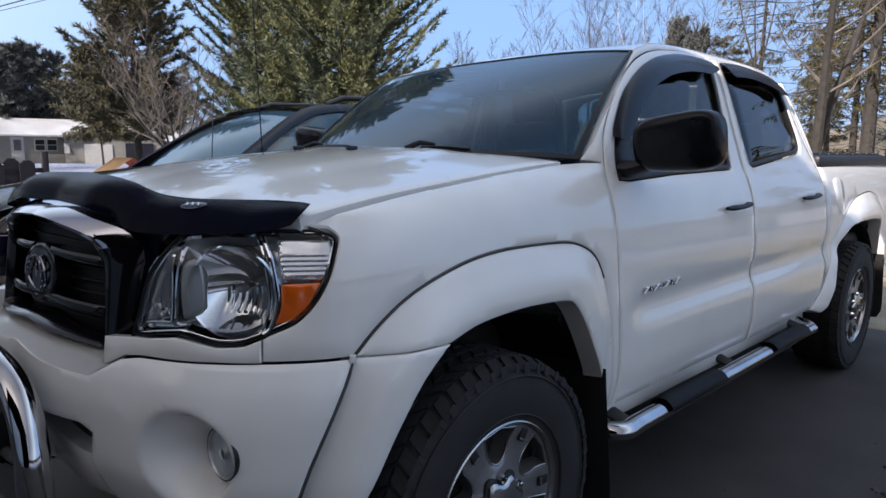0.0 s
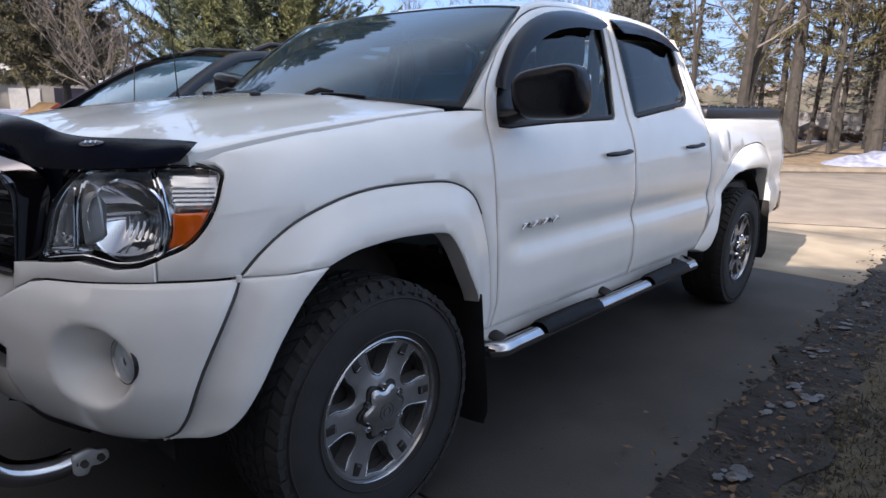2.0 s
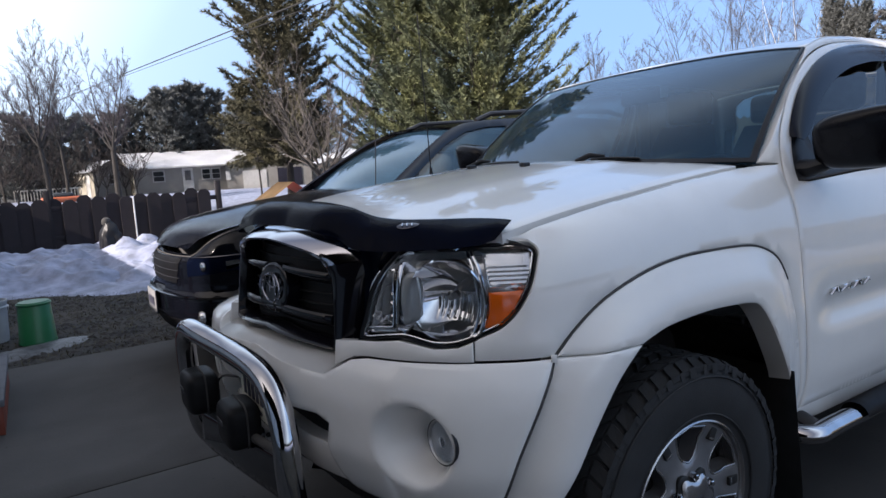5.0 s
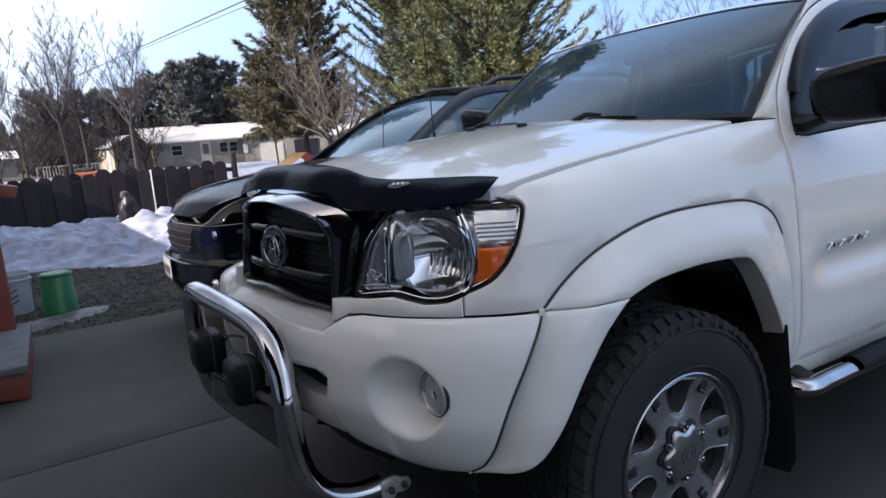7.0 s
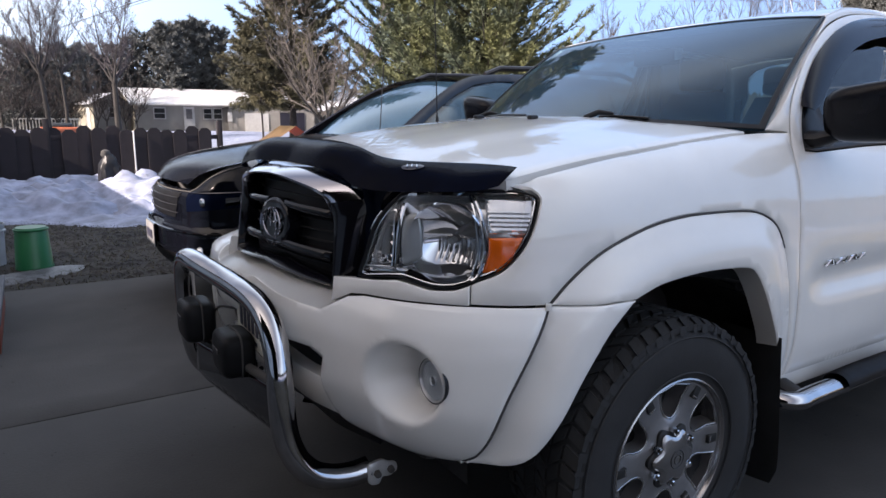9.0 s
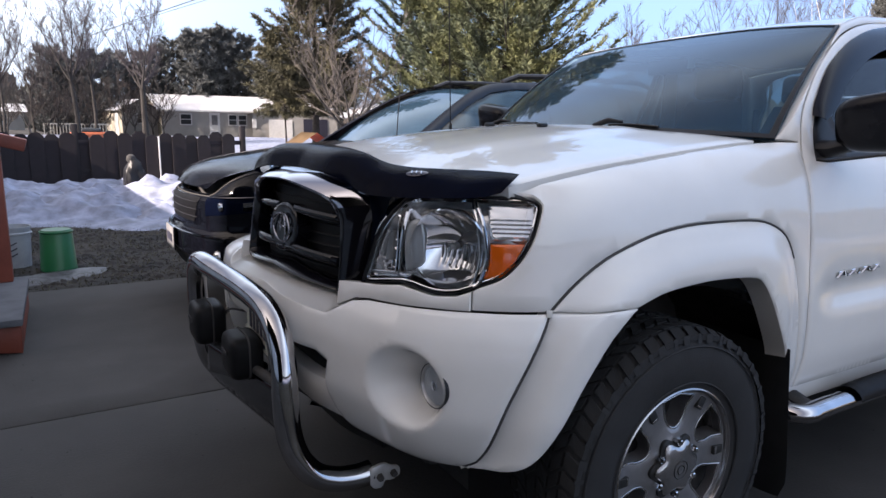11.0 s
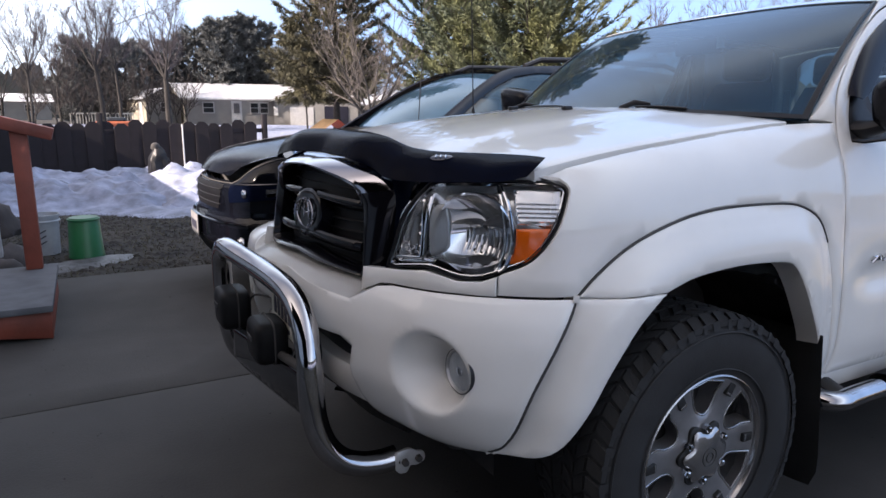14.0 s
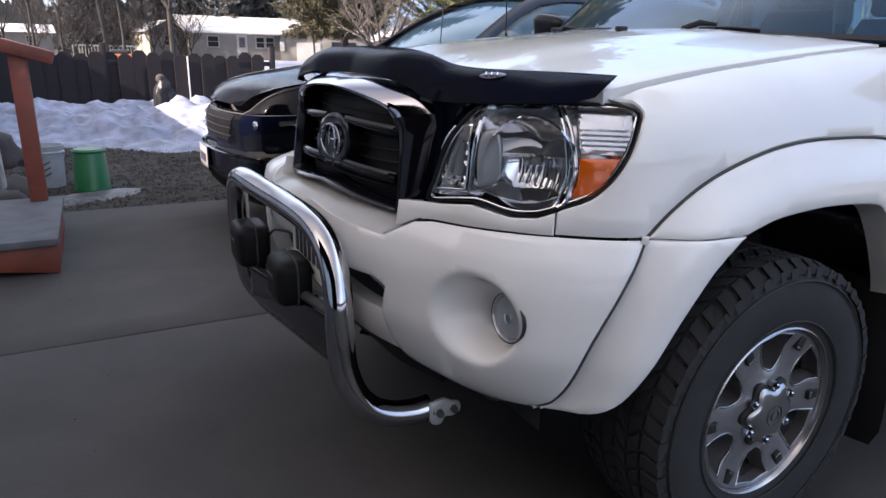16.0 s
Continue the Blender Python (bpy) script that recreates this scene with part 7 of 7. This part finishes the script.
def conifer(name, at, height, radius, seed, label, needles, base=.08, gap=.5, arms=6, shoots=12, blades=24, needle=.20, width=.011, droop=.0, tip_up=.18, hang=.0, lean=(0, 0), trunk_r=.2, ragged=.35, shape=.75, snags=0):
    """An evergreen: whorls of bowed limbs, side shoots along the outer part of each, and needles along the shoots."""
    rr = random.Random(seed)
    tree = thing(name, label, "tree", "", at)
    stem, wood, leaf = Soup(), Soup(), Soup()
    pts = [Vector((lean[0] * t + .12 * math.sin(3 * t + seed), lean[1] * t + .12 * math.cos(2 * t + seed), height * t)) for t in np.linspace(0, 1, 12)]
    stem.path(pts, [trunk_r * (1.25 if i == 0 else 1 - i / 11.6) for i in range(12)], 9)
    stem.make("trunk", BARK, tree)

    def on_stem(t):
        return pts[min(int(t * 11), 10)].lerp(pts[min(int(t * 11) + 1, 11)], t * 11 % 1)

    z = base * height
    while z < height * .985:
        k = (z / height - base) / (1 - base)
        reach = radius * min(1, k / .10 + .62) * (1 - k) ** shape + .12
        turn = rr.uniform(0, 6.28)
        for n in range(max(3, round(arms * (1 - .35 * k)))):
            if rr.random() < ragged * .35:
                continue
            a = turn + 2 * math.pi * n / arms + rr.uniform(-.35, .35)
            full = reach * (1 - ragged * rr.random() ** 1.3)
            root = on_stem(min(.995, z / height + rr.uniform(-.3, .3) * gap / height))
            rise = .45 * k - droop + rr.uniform(-.12, .12)
            out = Vector((math.cos(a), math.sin(a), 0))
            side = Vector((-math.sin(a), math.cos(a), 0))
            line = [root + out * full * q + Vector((0, 0, full * (rise * q + tip_up * q * q))) for q in (0, .25, .5, .75, 1)]
            for p, q, r in zip(line, line[1:], (1, .75, .5, .3)):
                wood.tube(p, q, (.012 + .010 * full) * r, (.012 + .010 * full) * r * .7, 4)
            for m in range(shoots):
                q = .10 + .90 * ((m + rr.random()) / shoots) ** .85
                i = min(int(q * 4), 3)
                s0 = line[i].lerp(line[i + 1], q * 4 % 1)
                way = (line[i + 1] - line[i]).normalized()
                g = (way * .75 + side * rr.uniform(-1, 1) * (1.2 - .7 * q) + Vector((0, 0, rr.uniform(-.15, .40) - hang * rr.uniform(.5, 1.6)))).normalized()
                ls = (.14 + .26 * full * (1.15 - q)) * rr.uniform(.6, 1.25)
                for _ in range(blades):
                    u = rr.random() ** .7
                    leaf.blade(s0 + g * ls * u, (g * .75 + rnd_dir(rr, .48) + Vector((0, 0, .12 - .5 * hang))).normalized(), needle * rr.uniform(.6, 1.2), width, rr)
        z += gap * rr.uniform(.7, 1.3) * (1 - .35 * k)
    for _ in range(snags):
        t = rr.uniform(.10, base + .25)
        a = rr.uniform(0, 6.28)
        p = on_stem(t)
        for _ in range(3):
            q = p + Vector((math.cos(a), math.sin(a), rr.uniform(-.45, .15))) * rr.uniform(.3, .8)
            wood.tube(p, q, .012, .007, 3)
            a += rr.uniform(-.5, .5)
            p = q
    tagged(wood.make("limb_mass", BARK, tree), kind="stuff")
    tagged(leaf.make("crown", needles, tree), kind="stuff")
    return tree


def bare_tree(name, at, height, seed, label, trunk_r=.14, leaders=3, fan=.18, limb=.34, base=.25, rise=1.0, limbs=11, subs=7, twigs=7, fine=.006, twig=TWIG, bark=BARK, taper=.76):
    """A leafless tree: a trunk that parts into leaders, limbs along each, side shoots along the limbs and fine twigs on those."""
    rr = random.Random(seed)
    tree = thing(name, label, "tree", "", at)
    big, small = Soup(), Soup()
    foot, fork = Vector((0, 0, -.05)), Vector((rr.gauss(0, .1), rr.gauss(0, .1), base * height))
    if base > .05:
        mid = foot.lerp(fork, .5) + Vector((rr.gauss(0, .06), rr.gauss(0, .06), 0))
        big.path([foot, mid, fork], [trunk_r * 1.15, trunk_r * .95, trunk_r * .85], 9)
    turn = rr.uniform(0, 6.28)
    for n in range(leaders):
        a = turn + 2 * math.pi * n / leaders + rr.uniform(-.4, .4)
        lean = fan * rr.uniform(.5, 1.2) * (0 if leaders == 1 else 1)
        d = Vector((math.cos(a) * lean * 2.2, math.sin(a) * lean * 2.2, 1)).normalized()
        rest = (height - base * height) * rr.uniform(.78, 1.0)
        stem = Soup()
        p, r, path = fork.copy(), trunk_r * (.62 if leaders > 1 else .85), []
        for i in range(9):
            d = (d + rnd_dir(rr, .06) + Vector((0, 0, .07))).normalized()
            q = p + d * rest / 9
            r2 = max(r * taper, fine)
            path.append((p, q, r2))
            p, r = q, r2
        stem.path([path[0][0]] + [q[1] for q in path], [path[0][2] * 1.2] + [q[2] for q in path], 7)
        stem.make("leader", bark, tree)
        for m in range(limbs):
            t = .04 + .94 * (m + rr.random()) / limbs
            k = min(int(t * 9), 8)
            root = path[k][0].lerp(path[k][1], t * 9 % 1)
            b = m * 2.4 + rr.uniform(-.5, .5)
            e = Vector((math.cos(b), math.sin(b), rise * rr.uniform(.6, 1.4))).normalized()
            ll = limb * height * (1 - .72 * t) * rr.uniform(.6, 1.15)
            q, rl = root, max(path[k][2] * .55, fine * 1.3)
            line = [q]
            for i in range(5):
                e = (e + rnd_dir(rr, .10) + Vector((0, 0, .10))).normalized()
                q2 = q + e * ll / 5
                small.tube(q, q2, rl, max(rl * .75, fine), 4)
                q, rl = q2, max(rl * .75, fine)
                line.append(q)
            for j in range(subs):
                u = .2 + .8 * (j + rr.random()) / subs
                i = min(int(u * 5), 4)
                s0 = line[i].lerp(line[i + 1], u * 5 % 1)
                way = (line[i + 1] - line[i]).normalized()
                g = (way + rnd_dir(rr, .45) + Vector((0, 0, .25))).normalized()
                ls = ll * .38 * (1.25 - .6 * u) * rr.uniform(.6, 1.2)
                s1 = s0 + g * ls * .5
                g2 = (g + rnd_dir(rr, .15)).normalized()
                s2 = s1 + g2 * ls * .5
                small.tube(s0, s1, fine, fine * .8, 3)
                small.tube(s1, s2, fine * .8, fine * .4, 3)
                for w in range(twigs):
                    v = rr.random()
                    small.blade(s0.lerp(s1, v * 2) if v < .5 else s1.lerp(s2, v * 2 - 1), (g + rnd_dir(rr, .40) + Vector((0, 0, .15))).normalized(), ls * rr.uniform(.25, .6), fine * .55, rr)
    if big.f:
        big.make("trunk", bark, tree)
    tagged(small.make("crown", twig, tree), kind="stuff")
    return tree


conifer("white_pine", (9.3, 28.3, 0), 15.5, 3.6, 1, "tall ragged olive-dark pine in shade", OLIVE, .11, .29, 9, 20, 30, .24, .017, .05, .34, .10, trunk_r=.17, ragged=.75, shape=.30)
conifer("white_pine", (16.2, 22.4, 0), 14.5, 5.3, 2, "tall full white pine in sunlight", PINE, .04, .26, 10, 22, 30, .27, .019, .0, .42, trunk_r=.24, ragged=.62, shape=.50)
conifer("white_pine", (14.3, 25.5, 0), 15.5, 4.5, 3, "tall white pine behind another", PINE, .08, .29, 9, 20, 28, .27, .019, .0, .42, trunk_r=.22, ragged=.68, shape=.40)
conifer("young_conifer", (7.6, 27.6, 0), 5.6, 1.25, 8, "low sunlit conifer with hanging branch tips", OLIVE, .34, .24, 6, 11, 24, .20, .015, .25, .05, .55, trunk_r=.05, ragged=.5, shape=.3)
bare_tree("shrub_tree", (7.0, 18.4, 0), 5.7, 21, "small spreading bare tree with many pale stems", .085, 8, .36, .36, .16, .85, 12, 8, 8, .0055, taper=.80)
for i, (x, y, h, r) in enumerate(((-.1, 43, 10.6, .13), (.85, 44, 10.4, .09), (3.2, 40, 9.3, .16), (-7, 46, 13, .13), (-10, 41, 12, .12), (-4.6, 58, 12, .10), (-5.6, 24, 9.5, .10), (-2.8, 64, 11, .10))):
    bare_tree("bare_maple", (x, y, 0), h, 40 + i, "tall bare deciduous tree with dark bark", r, 4 if i == 1 else 6, .16 if i == 1 else .30, .25, .33, 1.15, 16, 12, 15, .0060, MAUVETWIG, taper=.72)
for i, (x, y, h, white) in enumerate(((42.5, 40, 11.9, 0), (44, 35.5, 12.5, 0), (46, 33, 16.5, 0), (45.5, 29, 16, 0), (46.5, 26.5, 15, 1), (43, 22.5, 14, 1), (42, 19.0, 13.5, 0), (36, 33, 9.0, 0))):
    bare_tree("bare_birch", (x, y, 0), h, 60 + i, "tall bare birch with pale bark and twigs" if white else "tall bare tree with pinkish twigs", .13, 3, .16, .36, .2, 1.05, 14, 9, 13, .0075, BIRCHTWIG, BIRCHBARK if white else BARK)
for x, y, h in ((38.9, 18.3, 8.9), (39.5, 17.3, 8.3)):
    conifer("arborvitae", (x, y, 0), h, .85, int(h * 10), "dense dark columnar evergreen tree", PINEHAZY, .02, .30, 8, 9, 22, .22, .022, -.9, .4, trunk_r=.12, ragged=.15, shape=.22)
rr = random.Random(9)
for i in range(11):
    bare_tree("thicket_tree", (-4.5 + 1.15 * i + rr.uniform(-.4, .4), rr.uniform(58, 63), 0), rr.uniform(5.2, 7.2), 700 + i, "low leafless tree in a brown thicket", .07, 5, .34, .32, .12, .9, 9, 8, 9, .011, DARKTWIG)
for i in range(24):
    x = -1.5 + 27 * i / 23 + rr.uniform(-.5, .5)
    tall = 9 < x < 17
    conifer("far_pine", (x, 68.5 - .1 * x + rr.uniform(-3.5, 2.5), 0), rr.uniform(9.2, 10.2) if tall else rr.uniform(7.8, 9.6) * (.78 if x < 7 else 1), rr.uniform(2.4, 3.3), 100 + i, "dark pine in the far tree line", PINEHAZY, .03, .50, 7, 9, 14, .46, .042, .0, .2, trunk_r=.2, ragged=.4, shape=.42)
rr = random.Random(19)
for i in range(9):
    bare_tree("far_bare_tree", (-17 + 1.9 * i + rr.uniform(-.6, .6), rr.uniform(62, 92), 0), rr.uniform(8, 11), 500 + i, "leafless tree beyond the snowy yards", .13, 3, .15, .36, .22, 1.0, 10, 6, 8, .016, DARKTWIG)
low_house = thing("low_house", "distant low grey house with a snow-covered roof", "house")
m = frame_at((-15, 96, 0), radians(5))
wall_piece("wall_front", low_house, m, ((0, 0, 0), (10.5, 0, 0), (10.5, 0, 2.3), (0, 0, 2.3)), .15, SIDING)
wall_piece("roof_snow", low_house, m, ((-.4, -.5, 2.25), (10.9, -.5, 2.25), (10.9, 4, 3.3), (-.4, 4, 3.3)), .15, ROOFSNOW)
for x in (1.2, 4.4, 7.6):
    window_piece(low_house, m, x, x + 1.1, 1.0, 1.9)

# grove across the street
grove = [(20.8, 3.1, .22, 13), (22.6, 1.1, .20, 12), (22.8, -.35, .12, 12), (20.9, -1.8, .13, 13), (24.5, 4.6, .13, 12), (26, 2.0, .13, 11), (25, -3.0, .16, 12), (28, 6.5, .15, 12), (30, 9.8, .16, 12), (27.5, .2, .12, 11), (29, -4.5, .15, 12), (23.5, -4.2, .16, 12)]
for i, (x, y, r, h) in enumerate(grove):
    conifer("spruce", (x, y, 0), h, 2.6, 200 + i, "old spruce with bare lower trunk", SPRUCE, .26, .42, 5, 9, 15, .19, .015, .35, .12, .85, trunk_r=r, ragged=.75, shape=.30, snags=44)
for i, (x, y, h) in enumerate(((19.7, .0, 9), (21.5, 2.2, 9), (24, .6, 9), (23, -2.4, 9), (27, 4, 9), (32, 3, 10), (33, 8, 10), (31, -2, 10), (26.5, 8.5, 10), (22, -.9, 9), (25.5, -1.2, 10), (28.5, 2.2, 10), (29.5, -3.4, 9), (24.5, 2.6, 10), (34, -.5, 10), (33.5, 5.4, 10))):
    bare_tree("bare_hardwood", (x, y, 0), h * 1.35, 80 + i, "slender bare tree with tan bark", .085, 3, .10, .30, .28, .75, 14, 8, 9, .0065)
bare_tree("forked_tree", (14.05, 2.55, 0), 10.5, 94, "forked bare tree with pale bark across the street", .20, 2, .12, .22, .13, .7, 9, 6, 6, .006)
gf = thing("grey_fence", "long grey board fence behind the grove", "fence", at=(35.5, 6.5, 0))
for k in range(40):
    b = part("board", box_bm(-.02, .02, -.29, .29, 0, 1.15), GREYFENCE, gf)
    b.location = (.2 * k * .22, 4 - k * .6, 0)
wf = thing("lattice_fence", "white lattice fence far behind the trees", "fence", at=(36.2, 11.5, .2))
for k in range(12):
    for s in (-1, 1):
        b = part("lath", box_bm(-.02, .02, -.05, .05, -.75, .75), TRIMWHITE, wf)
        b.location, b.rotation_euler = (0, -1.6 + k * .32, .45), (s * .8, 0, 0)
boulder("boulder", (30, 4.7, .25), (.55, .6, .45), 7.0, "grey boulder beneath the trees")
bench = thing("picnic_table", "weathered picnic table beneath the trees", "table", at=(30.4, 2.9, 0))
part("tabletop", box_bm(-.4, .4, -.9, .9, .70, .75), GREYFENCE, bench)
for s in (-1, 1):
    part("seat_board", box_bm(s * .7 - .12, s * .7 + .12, -.9, .9, .40, .44), GREYFENCE, bench)
    part("trestle", box_bm(-.7, .7, s * .7 - .04, s * .7 + .04, .35, .40), GREYFENCE, bench)
    part("leg", box_bm(-.3, .3, s * .7 - .05, s * .7 + .05, 0, .70), GREYFENCE, bench)
scatter("brush_pile", LEAF, [(rr.gauss(31, .6), rr.gauss(3.9, .9), abs(rr.gauss(.2, .2)), rr.uniform(.1, .3)) for _ in range(60)], "heap of brown brush and leaves", "brush pile", flatness=.6)
for k, dz in enumerate((0, -.22)):
    a, b = Vector((5.95, 16.0, 6.08 + dz)), Vector((1.14, 62.0, 8.0))
    a = a + (a - b) * .15
    pts = [a.lerp(b, t) for t in np.linspace(0, 1, 10)]
    tagged(part("power_line", tube_bm(pts, .022 if k == 0 else .012, 5), WIRE), "black overhead cable", "cable", kind="structure")


# distant woods all round, far behind everything else
WOODS = mat("distant_bare_woods", (0.15, 0.13, 0.12), 1.0, color2=(0.06, 0.065, 0.05), scale=0.25, stain=0.4, stain_scale=0.06)
bm = bmesh.new()
prev = None
for k in range(2881):
    a = 2 * math.pi * k / 2880
    r = 130 + 8 * noise.noise(Vector((math.cos(a) * 3, math.sin(a) * 3, 0)))
    h = 6.6 + 2.4 * noise.noise(Vector((math.cos(a) * 9, math.sin(a) * 9, 2))) + 2.2 * noise.noise(Vector((math.cos(a) * 60, math.sin(a) * 60, 5))) + 1.5 * noise.noise(Vector((math.cos(a) * 200, math.sin(a) * 200, 7))) + 1.4 * noise.noise(Vector((math.cos(a) * 700, math.sin(a) * 700, 9)))
    pair = [bm.verts.new((r * math.cos(a), r * math.sin(a), z)) for z in (-.5, max(h, 3))]
    if prev:
        bm.faces.new((prev[0], pair[0], pair[1], prev[1]))
    prev = pair
tagged(part("backdrop", bm, WOODS), "line of distant bare woods", "woods", kind="structure")
rr = random.Random(77)
for i in range(16):
    conifer("far_spruce", (46 + rr.uniform(-4, 8), 22 - 2.4 * i + rr.uniform(-1, 1), 0), rr.uniform(7, 11), rr.uniform(2.2, 3.0), 300 + i, "dark spruce behind the grove", SPRUCE if i % 2 else PINEHAZY, .03, .6, 6, 8, 12, .36, .03, .15, .1, .4, trunk_r=.18, ragged=.5, shape=.5)
